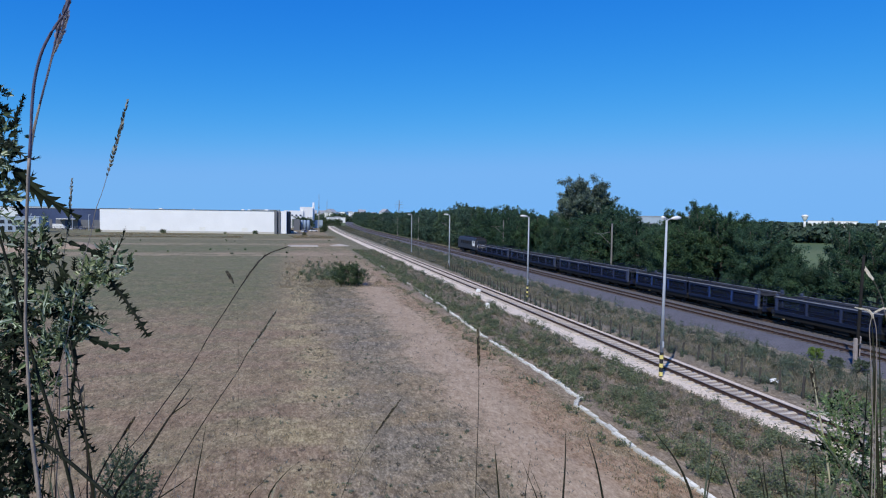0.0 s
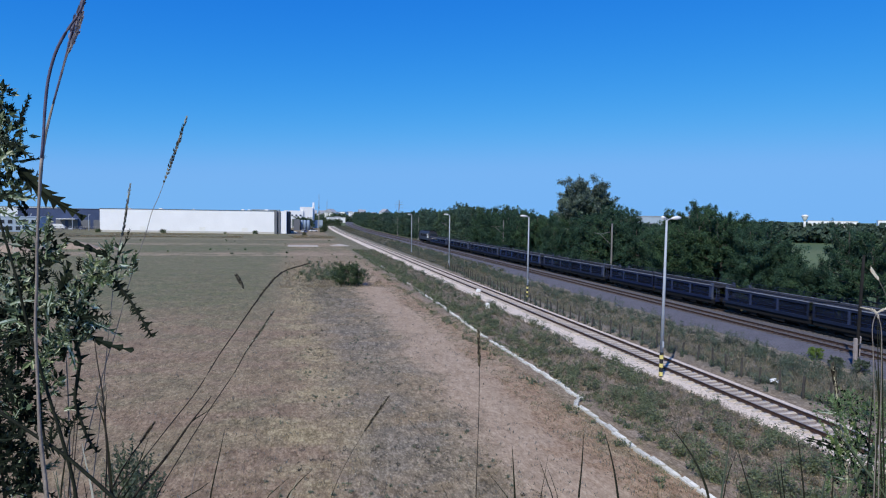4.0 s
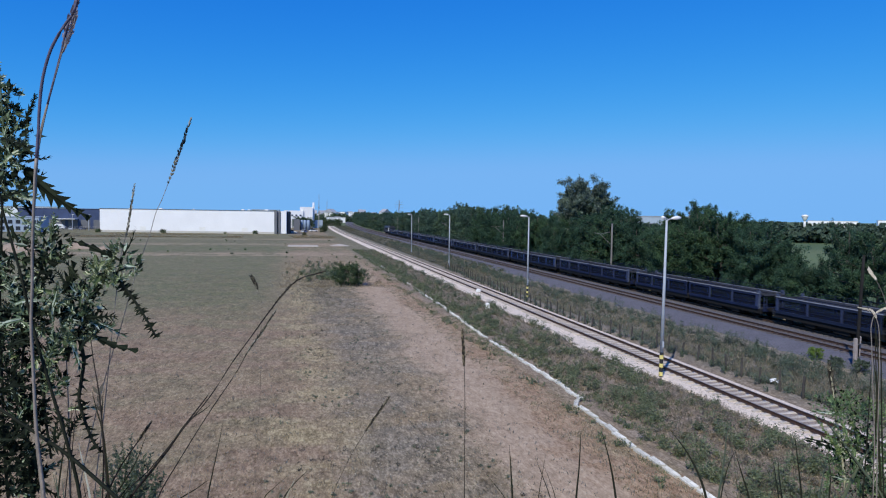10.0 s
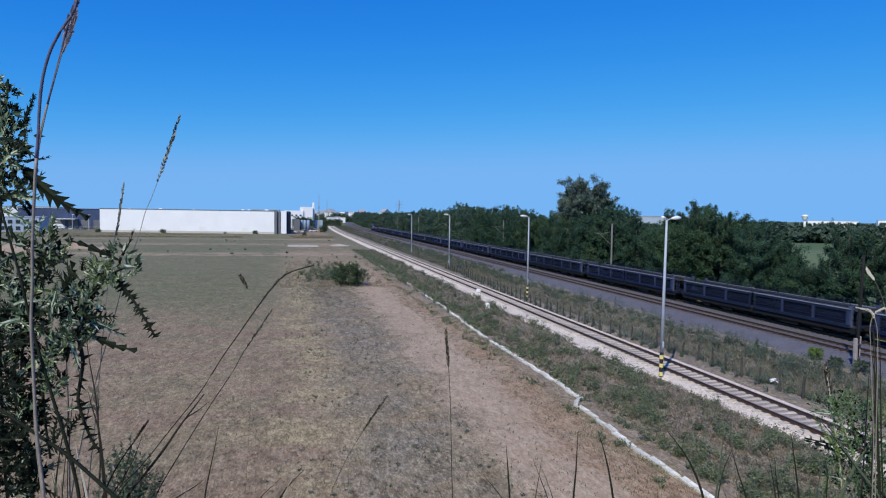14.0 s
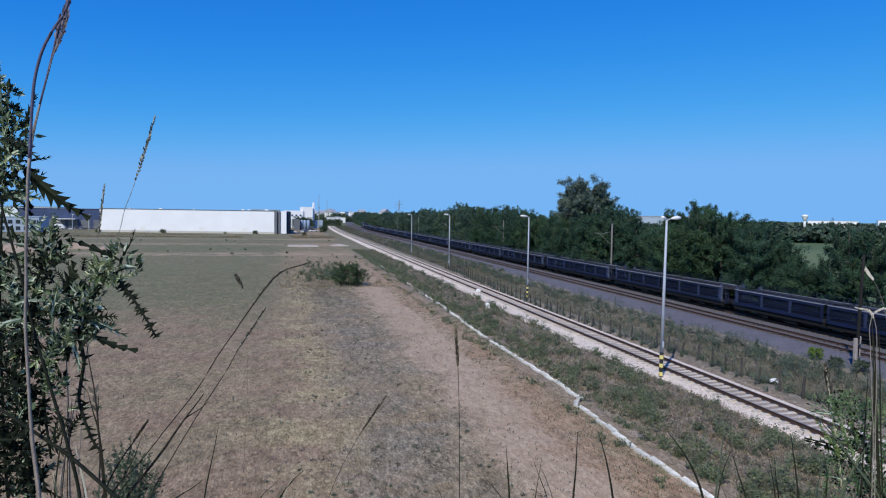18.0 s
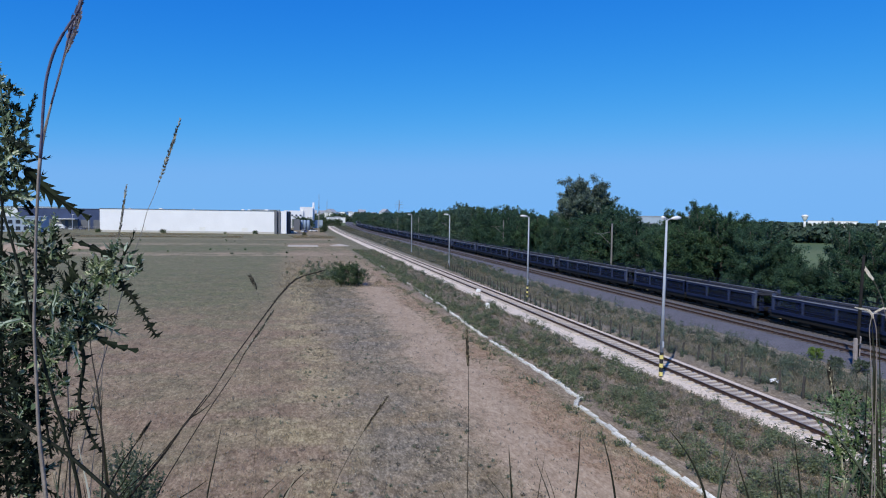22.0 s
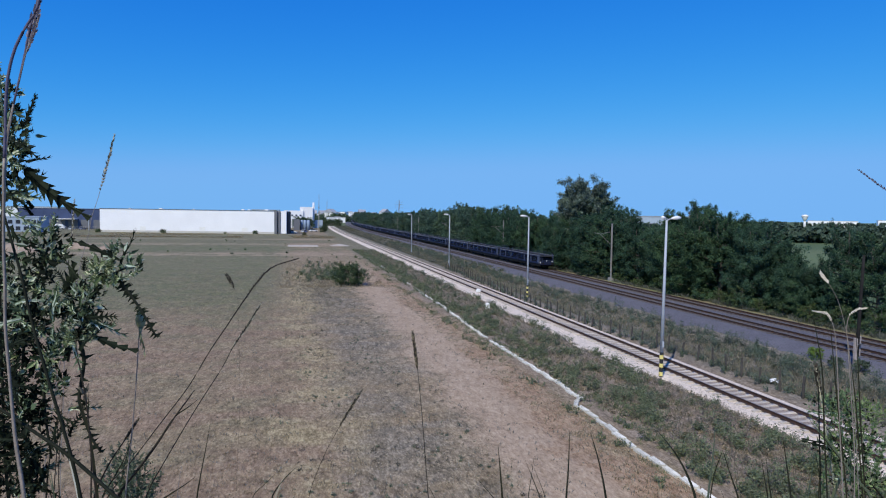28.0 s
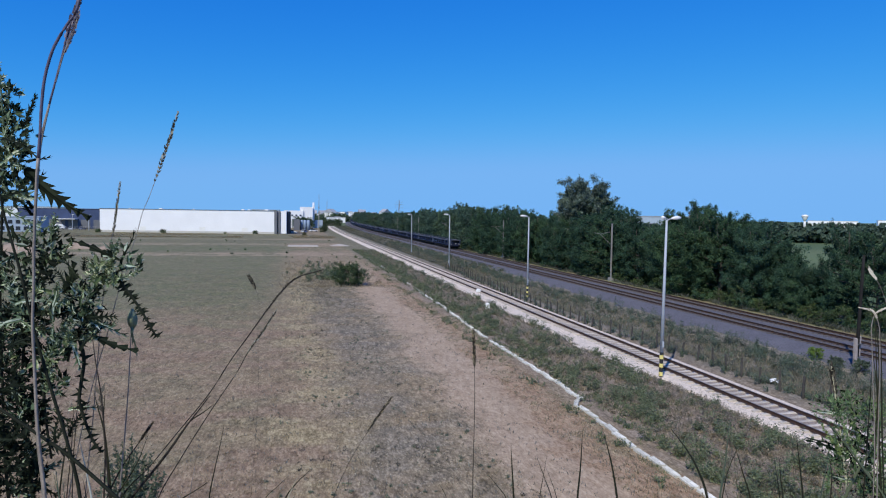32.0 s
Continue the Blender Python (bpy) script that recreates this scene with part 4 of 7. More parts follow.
def tree(label, height, width, seed, leaf=0.08, per=40, boughs=52, low=0.06, material=None, name="tree", group="line-side trees", rise=0.26, leaders=9, loose=0.42, top_heavy=0.0):
    """A tapered trunk, boughs that rise outwards, and twigs hung with leaves; a few leaders break the outline."""
    rng = random.Random(seed)
    t = thing(name, label, name, group=group)
    lean = Vector((rng.uniform(-0.04, 0.04), rng.uniform(-0.04, 0.04), 0)) * height
    trunk = [Vector((0, 0, -0.4)), Vector((0, 0, height * 0.3)) + lean * 0.4, Vector((0, 0, height * 0.6)) + lean, Vector((0, 0, height * 0.88)) + lean * 1.3]
    wood = Build().tube(trunk, [height * 0.02, height * 0.016, height * 0.01, height * 0.003], 7)

    def on_trunk(z):
        v = min(2.999, max(0.0, z / height * 3.3))
        return trunk[int(v)].lerp(trunk[int(v) + 1], v - int(v))

    twigs = []
    for k in range(boughs + leaders):
        a = k * 2.39996 + rng.uniform(-0.4, 0.4)
        if k < boughs:
            v = low + (0.86 - low) * ((k + rng.random()) / boughs)
            u = (v - low) / (1 - low)
            env = width / 2 * (0.2 + 0.85 * math.sin(math.pi * min(1.0, 0.2 + u * (0.8 - 0.3 * top_heavy))) ** 0.9) * rng.uniform(0.7, 1.1)
            up = height * rise * rng.uniform(0.2, 1.0) * (0.35 + 0.75 * u)
        else:
            v, env, up = rng.uniform(0.5, 0.74), width * 0.4 * math.sqrt(rng.random()), height * rng.uniform(0.2, 0.34)
        p0 = on_trunk(height * v * 0.86)
        top = min(p0.z + up, height * rng.uniform(0.9, 1.03))
        p1 = Vector((p0.x + math.cos(a) * env, p0.y + math.sin(a) * env, top))
        elbow = p0.lerp(p1, 0.5) + Vector((0, 0, (top - p0.z) * -0.12))
        wood.tube([p0, elbow, p1], [height * 0.006, height * 0.004, height * 0.0012], 5)
        d = (p1 - p0).normalized()
        reach = (p1 - p0).length
        for q in range(7 if k < boughs else 5):
            w_ = 0.3 + 0.7 * (q + rng.random()) / 7 if k < boughs else 0.35 + 0.65 * (q + rng.random()) / 5
            s0 = p0.lerp(elbow, w_ * 2) if w_ < 0.5 else elbow.lerp(p1, w_ * 2 - 1)
            out = (d * rng.uniform(0.2, 1.0) + Vector((rng.gauss(0, 0.6), rng.gauss(0, 0.6), rng.gauss(0.12, 0.42)))).normalized()
            twigs.append((s0, s0 + out * max(width * 0.07, reach * rng.uniform(0.16, 0.36)) * (1.0 if k < boughs else 0.7)))
    part("trunk", wood, M_BARK, t)
    part("crown", twig_leaves(twigs, leaf, per, seed, loose), material or M_TREES, t)
    return t


def belt_top(y):
    """Height of the tree belt's outline along the line."""
    pts = ((44, 4.0), (46.4, 9.3), (50.4, 9.8), (51.6, 6.4), (52.4, 5.2), (55.0, 5.2), (56.2, 8.8), (60, 9.8), (66, 10.4), (73, 12.0), (77.5, 10.2), (79.5, 8.5), (87, 8.4), (90, 10.6), (94, 11.5), (99, 11.8), (105, 10.5), (121, 10.2), (143, 11.8), (165, 11.0), (183, 13.2), (205, 11.3), (238, 11.8), (280, 10.6), (337, 10.8), (455, 9.8), (600, 10.5), (800, 11.5))
    for (y0, h0), (y1, h1) in zip(pts, pts[1:]):
        if y0 <= y <= y1:
            return h0 + (h1 - h0) * (y - y0) / (y1 - y0)
    return 10.0


rng_t = random.Random(5)
def belt_kinds(seed, leaf, share, material):
    return [tree("dense dark green broadleaf tree in the line-side belt", 10.0, wd, seed + k, leaf=leaf, per=int(pr * share), low=lw, rise=rs, material=material) for k, (wd, pr, lw, rs) in enumerate(((6.4, 80, 0.03, 0.3), (7.6, 88, 0.04, 0.24), (5.8, 76, 0.02, 0.34), (7.0, 80, 0.05, 0.26), (8.2, 92, 0.03, 0.22), (6.2, 76, 0.04, 0.36)))]

near_kinds, far_kinds = belt_kinds(30, 0.08, 1.35, M_TREES), belt_kinds(40, 0.17, 0.33, M_TREES_HAZED)
unused = {id(k) for k in near_kinds + far_kinds}
spots = []
for row, (x0, step_y) in enumerate(((50.3, 3.3), (54.5, 4.2), (59.0, 5.5))):
    y = 46.0 + row * 5.5
    while y < 720:
        x = x0 + curve(y) + rng_t.uniform(-0.9, 0.9)
        spots.append((x, y + rng_t.uniform(-0.8, 0.8), row))
        y += step_y * (1.0 if y < 200 else 1.6 if y < 400 else 2.6) * rng_t.uniform(0.8, 1.2)
for i, (x, y, row) in enumerate(spots):
    yy = y * 50.3 / (x - curve(y))
    if row and yy < 60:
        continue
    h = belt_top(yy) * (x / 50.3) ** 0.5 * rng_t.uniform(0.9, 1.1)
    s = h / 10.0
    sw = max(0.62, min(1.25, s)) * rng_t.uniform(0.85, 1.1)
    if 49 < yy < 58:
        sw *= 0.6
    m = pose(x, y, ground_z(x, y) - 0.1, 0, 0, rng_t.uniform(0, 360)) @ Matrix.Diagonal((sw, sw, s, 1))
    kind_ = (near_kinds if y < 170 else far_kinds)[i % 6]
    if id(kind_) in unused:
        unused.discard(id(kind_))
        kind_.matrix_basis = m
    else:
        copy_thing(kind_, pose(0, 0, 0)).matrix_basis = m
for k, (x, y, h) in enumerate(((50.6, 52.6, 5.3), (50.2, 54.4, 5.5), (52.5, 56.6, 5.8), (51.0, 58.2, 8.0))):
    copy_thing(near_kinds[k], pose(0, 0, 0)).matrix_basis = pose(x, y, ground_z(x, y) - 0.1, 0, 0, 70 * k) @ Matrix.Diagonal((0.62, 0.62, h / 10, 1))
pop = tree("tall grey-green poplar rising above the tree belt", 16.9, 9.3, 71, leaf=0.15, per=150, boughs=84, low=0.2, material=M_POPLAR, name="poplar", group="poplars", rise=0.4, leaders=64, loose=0.42, top_heavy=1.15)
pop.matrix_basis = pose(52.5, 110.8, ground_z(53, 112) - 0.1, 0, 0, 130)
pop2 = tree("dark green broadleaf tree beside the poplar", 11.6, 8.4, 78, leaf=0.12, per=130, low=0.05)
pop2.matrix_basis = pose(52.0, 103.5, ground_z(52, 103) - 0.1, 0, 0, 40)

shrub_kinds = [tree("low green shrub at the foot of the tree belt", 3.0, 3.4, 60 + k, leaf=0.06, per=26, boughs=26, low=0.02, leaders=5, material=M_BUSH, name="shrub", group="belt shrubs") for k in range(3)]
for i in range(46):
    y = 45 + i * 2.6 + (i * 1.2 if i > 20 else 0) + rng_t.uniform(-1, 1)
    x = 48.2 + rng_t.uniform(-0.5, 0.7)
    s = rng_t.uniform(0.45, 1.0) * (1.15 if y < 62 else 0.8)
    m = pose(x, y, ground_z(x, y) - 0.1, 0, 0, rng_t.uniform(0, 360)) @ Matrix.Diagonal((s, s, s, 1))
    if i < 3:
        shrub_kinds[i].matrix_basis = m
    else:
        copy_thing(shrub_kinds[i % 3], pose(0, 0, 0)).matrix_basis = m
field_bush = tree("round dark green bush alone on the dry field", 3.4, 4.6, 91, leaf=0.06, per=46, boughs=60, low=0.02, leaders=14, rise=0.3, material=M_BUSH, name="bush", group="field bushes")
field_bush.matrix_basis = pose(7.0, 86.0, ground_z(7, 86) - 0.05)
for x, y, s in ((-84.0, 306.0, 0.55), (-57.0, 303.0, 0.6), (-17.5, 299.0, 0.55), (-30.5, 300.0, 0.3), (4.0, 290.0, 0.4), (14.4, 338.0, 1.2), (2.6, 392.0, 2.5), (7.0, 394.0, 2.4), (21.0, 470.0, 1.8), (28.0, 520.0, 2.0), (36.0, 560.0, 2.0)):
    copy_thing(field_bush, pose(0, 0, 0)).matrix_basis = pose(x, y, ground_z(x, y) - 0.05, 0, 0, x * 7) @ Matrix.Diagonal((s * 0.8 if s > 1 else s, s * 0.8 if s > 1 else s, s, 1))

for x, y, s, me_ in ((36.5, 38.2, 0.33, M_LIME), (36.3, 34.2, 0.34, M_WEED_GREEN), (36.0, 36.0, 0.3, M_WEED_GREEN), (34.6, 41.5, 0.26, M_WEED_GREEN)):
    sp = tree("small leafy shrub at the foot of the ballast", 3.0 * s, 3.2 * s, int(x * 10), leaf=0.035, per=26, boughs=34, low=0.02, leaders=6, material=me_, name="shrub", group="ballast shrubs")
    sp.matrix_basis = pose(x, y, ground_z(x, y) - 0.05)

# woods far off, too many trees to count
rng_w = random.Random(9)
for pts, n, h, label in (
    (((132, 290), (167, 273), (220, 255), (300, 220), (414, 141)), 170, 7.0, "band of distant dark woods beyond the fields"),
    (((470, 900), (620, 800), (800, 720), (1100, 500)), 130, 8.2, "band of distant dark woods on the horizon"),
    (((20, 900), (70, 760), (130, 1000), (300, 900), (480, 800)), 110, 10.0, "far trees and gardens round a town"),
    (((-600, 800), (-300, 760), (-120, 700), (10, 640)), 130, 9.0, "low line of far trees behind the halls")):
    ls = []
    for k in range(n):
        u = (k + rng_w.random()) / n * (len(pts) - 1)
        i = min(int(u), len(pts) - 2)
        a, b = Vector((*pts[i], 0)), Vector((*pts[i + 1], 0))
        c = a.lerp(b, u - i)
        for q in range(3):
            r = h * rng_w.uniform(0.24, 0.42)
            ls.append((c.x + rng_w.uniform(-9, 9), c.y + rng_w.uniform(-9, 9), h * (0.2 + 0.27 * q) * rng_w.uniform(0.75, 1.1), r))
    thing("far_woods", label, "woods", kind="stuff", b=crown(ls, 1.3, 46, n), material=M_FARWOOD)


# ---- weeds, dry grass and litter of stalks ----
def tufts(name, label, spots_, material, blades, height, spread, width, seed):
    """Many small tufts of upright blades."""
    rng = np.random.default_rng(seed)
    b = Build()
    vs, fs = [], []
    for x, y, s in spots_:
        z = ground_z(x, y) - 0.02
        for _ in range(blades):
            a = rng.uniform(0, 2 * math.pi)
            o = rng.uniform(0, spread) * s
            h = height * s * rng.uniform(0.5, 1.0)
            le = rng.uniform(0.15, 0.75) * h
            bx, by = x + math.cos(a) * o, y + math.sin(a) * o
            tx, ty = bx + math.cos(a) * le, by + math.sin(a) * le
            ww = width * s * rng.uniform(0.6, 1.3)
            q = rng.uniform(0, math.pi)
            cx, sx = math.cos(q) * ww, math.sin(q) * ww
            n = len(vs)
            vs += [(bx - cx * 0.5, by - sx * 0.5, z), (bx + cx * 0.5, by + sx * 0.5, z), ((bx + tx) / 2 + cx, (by + ty) / 2 + sx, z + h * 0.6), (tx, ty, z + h), ((bx + tx) / 2 - cx, (by + ty) / 2 - sx, z + h * 0.6)]
            fs.append((n, n + 1, n + 2, n + 3, n + 4))
    b.v, b.f = vs, fs
    return thing(name, label, "weeds", kind="stuff", b=b, material=material)


rng_g = random.Random(21)


def scatter(n, x0, x1, y0, y1, patch=0.0, scale=0.3, s0=0.6, s1=1.3, shift=0.0, power=1.6):
    """Spots on a strip, thicker near the bank, and in patches."""
    out = []
    while len(out) < n:
        y = y0 + (y1 - y0) * rng_g.random() ** power
        x = rng_g.uniform(x0, x1) + curve(y)
        if patch and noise.noise((x * scale + shift, y * scale, shift)) < patch * rng_g.uniform(0.3, 1.2):
            continue
        if abs(x - curve(y) - gutter_x(y)) < 0.16 and rng_g.random() < 0.8:
            continue
        out.append((x, y, rng_g.uniform(s0, s1)))
    return out


def clumps(name, label, spots_, material, size, leaf, per, seed, tall=0.95):
    """Low rounded weeds, each a small heap of leaves."""
    ls = [(x, y, ground_z(x, y) + size * s * 0.35, size * s) for x, y, s in spots_]
    return thing(name, label, "weeds", kind="stuff", b=crown(ls, leaf, per, seed, tall, 0.95), material=material)


def herbs(name, label, spots_, material, height, leaf, seed, stems=6, per=13, flare=0.4):
    """Bushy upright weeds: several leafy stems from one root, spreading as they rise."""
    rng = random.Random(seed)
    twigs = []
    for x, y, s in spots_:
        z = ground_z(x, y) - 0.03
        for _ in range(stems):
            a, q, h = rng.uniform(0, 6.283), rng.random(), height * s * rng.uniform(0.55, 1.1)
            root = Vector((x + math.cos(a) * q * 0.12 * s, y + math.sin(a) * q * 0.12 * s, z))
            twigs.append((root, root + Vector((math.cos(a) * q * flare * h * 1.6, math.sin(a) * q * flare * h * 1.6, h))))
    return thing(name, label, "weeds", kind="stuff", b=twig_leaves(twigs, leaf, per, seed, 0.24), material=material)


tufts("verge_weeds", "brown and grey-green weeds between gutter and side track", scatter(5200, 15.2, 21.6, 15, 170), M_WEED, 8, 0.24, 0.2, 0.013, 1)
clumps("verge_dry_clumps", "low dry brown weed clumps on the verge", scatter(900, 15.0, 21.3, 15, 170), M_WEED, 0.2, 0.045, 34, 31)
herbs("verge_green_weeds", "bushy grey-green weeds on the verge", scatter(520, 16.4, 21.2, 15, 170, 0.12, 0.5, 0.5, 1.5), M_WEED_GREEN, 0.55, 0.042, 32, 13, 17, 0.5)
herbs("verge_brown_weeds", "withered brown weeds on the verge", scatter(2300, 15.6, 21.6, 15, 170, s0=0.4, s1=1.3), M_WEED, 0.38, 0.026, 47, 7, 10)
herbs("gutter_green", "green weeds edging the white gutter", scatter(680, 14.75, 16.9, 16, 170, 0.0, 0.4, 0.5, 1.4, power=1.1), M_WEED_GREEN, 0.5, 0.043, 33, 11, 16, 0.5)
herbs("lane_green", "green weeds spilling over the gutter to the lane", scatter(90, 12.7, 13.6, 18, 150, 0.12, 0.3, 0.5, 1.2, power=1.1), M_WEED_GREEN, 0.34, 0.036, 37, 8, 13, 0.45)
tufts("gutter_grass", "green grass edging the white gutter", scatter(1600, 13.2, 15.9, 15, 140, 0.05, 0.25, 0.5, 1.1), M_WEED_GREEN, 8, 0.2, 0.2, 0.013, 3)
tufts("line_weeds", "dry grey weeds between the two railway lines", scatter(6500, 26.9, 35.6, 24, 220), M_OLIVE, 8, 0.3, 0.25, 0.016, 4)
tufts("line_stalks", "withered pale stalks between the railway lines", scatter(2600, 27.0, 34.0, 26, 200), M_DRYGREY, 6, 0.5, 0.2, 0.012, 5)
herbs("line_dry_weeds", "dull withered weeds between the lines", scatter(1700, 27.0, 35.6, 24, 210, s0=0.5, s1=1.3), M_OLIVE, 0.38, 0.036, 34, 6, 10)
herbs("line_green_weeds", "tall grey-green weeds at the foot of the ballast", scatter(620, 32.2, 35.7, 28, 230, 0.0, 0.16, 0.5, 1.3, power=1.2), M_WEED_GREEN, 0.95, 0.038, 35, 12, 22, 0.3)
herbs("fence_green_weeds", "dark weeds grown up round the fence stakes", [(p.x + rng_g.gauss(0.1, 0.25), p.y + rng_g.gauss(0, 0.25), rng_g.uniform(0.5, 1.2)) for p in tops for _ in range(4)], M_WEED_GREEN, 0.48, 0.036, 36, 8, 18, 0.35)
herbs("mid_line_weeds", "grey-green weeds between the two railway lines", scatter(420, 27.0, 32.5, 26, 180, 0.02, 0.3, 0.4, 1.1), M_WEED_GREEN, 0.5, 0.045, 46, 7, 12)
tufts("far_verge_weeds", "weeds and grass behind the main tracks", scatter(1700, 46.8, 49.5, 36, 260), M_OLIVE, 9, 0.5, 0.3, 0.03, 8)
tufts("field_stubble", "short dry stubble on the mown field", scatter(15000, -16, 8.4, 17, 110, power=2.0), M_STRAW, 5, 0.07, 0.2, 0.014, 9)
clumps("field_tufts", "small dark green tufts on the mown field", scatter(450, -1, 7.6, 17, 110, 0.1, 0.35, 0.25, 1.4), M_WEED_GREEN, 0.09, 0.024, 24, 10)
clumps("field_dark_tufts", "dark withered tufts on the cropped strip", scatter(380, -1.0, 8.4, 17, 90, 0.1, 0.3, 0.3, 1.3), M_DARKTUFT, 0.16, 0.022, 24, 48)
tufts("field_pale_wisps", "pale straw wisps lying on the mown field", scatter(3500, -14, 12.5, 17, 100, power=1.8), M_DRYGREY, 3, 0.15, 0.09, 0.014, 49)
tufts("straw_litter", "pale cut straw lying on the mown field", [(rng_g.gauss(3.0, 2.2), rng_g.gauss(23.5, 1.6), rng_g.uniform(0.5, 1.4)) for _ in range(500)], M_BLEACHED_STRAW, 3, 0.05, 0.5, 0.012, 50)
tufts("lane_edge_grass", "straw-brown grass beside the worn lane", scatter(1600, 11.4, 13.8, 17, 90), M_STRAW, 8, 0.14, 0.2, 0.01, 11)
tufts("golden_strip", "tall bleached straw along the mown edge", [(rng_g.gauss(3.2, 1.8), rng_g.gauss(84, 12), rng_g.uniform(0.4, 1.2)) for _ in range(1100)], M_DRYGREY, 8, 0.3, 0.3, 0.014, 15)
tufts("rough_grass", "rough grass round the field bush", scatter(900, -2, 12, 84, 130, 0.0), M_STRAW, 8, 0.4, 0.3, 0.018, 12)
herbs("rough_green", "tall green weeds round the field bush", [(rng_g.gauss(4.6, 2.0), 91 + abs(rng_g.gauss(0, 16)), rng_g.uniform(0.35, 1.0)) for _ in range(170)], M_WEED_GREEN, 0.75, 0.07, 13, 8, 14)
tufts("end_field_grass", "coarse grass before the halls", scatter(1500, -90, 16, 255, 292, 0.02, 0.05), M_WEED, 8, 0.5, 0.5, 0.06, 14)
clumps("end_field_weeds", "dark weed tufts across the far end of the field", scatter(26, -60, 14, 140, 240, 0.02, 0.05, 0.3, 1.0), M_BUSH, 0.4, 0.14, 30, 16)

clumps("far_line_weeds", "olive weeds between the lines far off", scatter(700, 27.2, 37.4, 120, 520, power=1.2), M_OLIVE, 0.5, 0.15, 26, 41)
clumps("far_line_dry", "dry weeds between the lines far off", scatter(1500, 27.2, 37.6, 110, 560, power=1.2), M_OLIVE, 0.5, 0.15, 22, 42)
clumps("ballast_edge_weeds", "scattered green weeds on the edge of the pale ballast", scatter(260, 20.6, 22.3, 18, 150), M_WEED_GREEN, 0.2, 0.045, 36, 43)
tufts("ballast_edge_grass", "dry grass along the edge of the pale ballast", scatter(700, 20.8, 22.0, 18, 150), M_WEED, 7, 0.2, 0.2, 0.012, 44)


# ---- the train ----
PITCH = 24.35
TRAIN_Y = 148.0
RUN = ((0, 0.0), (2, 27.2), (4, 55.6), (6, 85.4), (9, 130.4), (13, 192.9), (17, 256.6), (20, 306.6), (23, 358.7), (24.5, 384.8), (25.5, 402.3), (27.5, 437.0), (28, 445.6), (30, 479.5), (32, 512.5))


def run_at(t):
    for (t0, s0), (t1, s1) in zip(RUN, RUN[1:]):
        if t0 <= t <= t1:
            return s0 + (s1 - s0) * (t - t0) / (t1 - t0)
    return RUN[-1][1]


def on_line(y):
    turn = -math.degrees(math.atan(2.0e-4 * max(0.0, y - 310.0)))
    return pose(FAR_X + curve(y), y, 0.1, 0, 0, turn)


def wheelset(parent, y):
    ws = part("wheelset", Build().tube([(-0.72, y, 0.42), (0.72, y, 0.42)], 0.09, 8), M_RUNNING, parent)
    for sx in (-1, 1):
        part("wheel", Build().tube([(sx * 0.69, y, 0.42), (sx * 0.8, y, 0.42)], 0.42, 16), M_RUNNING, ws)
    part("axle_box", Build().box((0, y, 0.48), (2.2, 0.34, 0.3), bevel=0.04), M_RUNNING, ws)


def buffers(parent, y, sy):
    for sx in (-0.87, 0.87):
        part("buffer", Build().tube([(sx, y, 1.02), (sx, y + sy * 0.42, 1.02), (sx, y + sy * 0.43, 1.02), (sx, y + sy * 0.5, 1.02)], [0.09, 0.09, 0.22, 0.22], 10), M_RUNNING, parent)
    part("coupling", Build().tube([(0, y, 0.98), (0, y + sy * 0.52, 0.92)], 0.06, 6), M_RUNNING, parent)


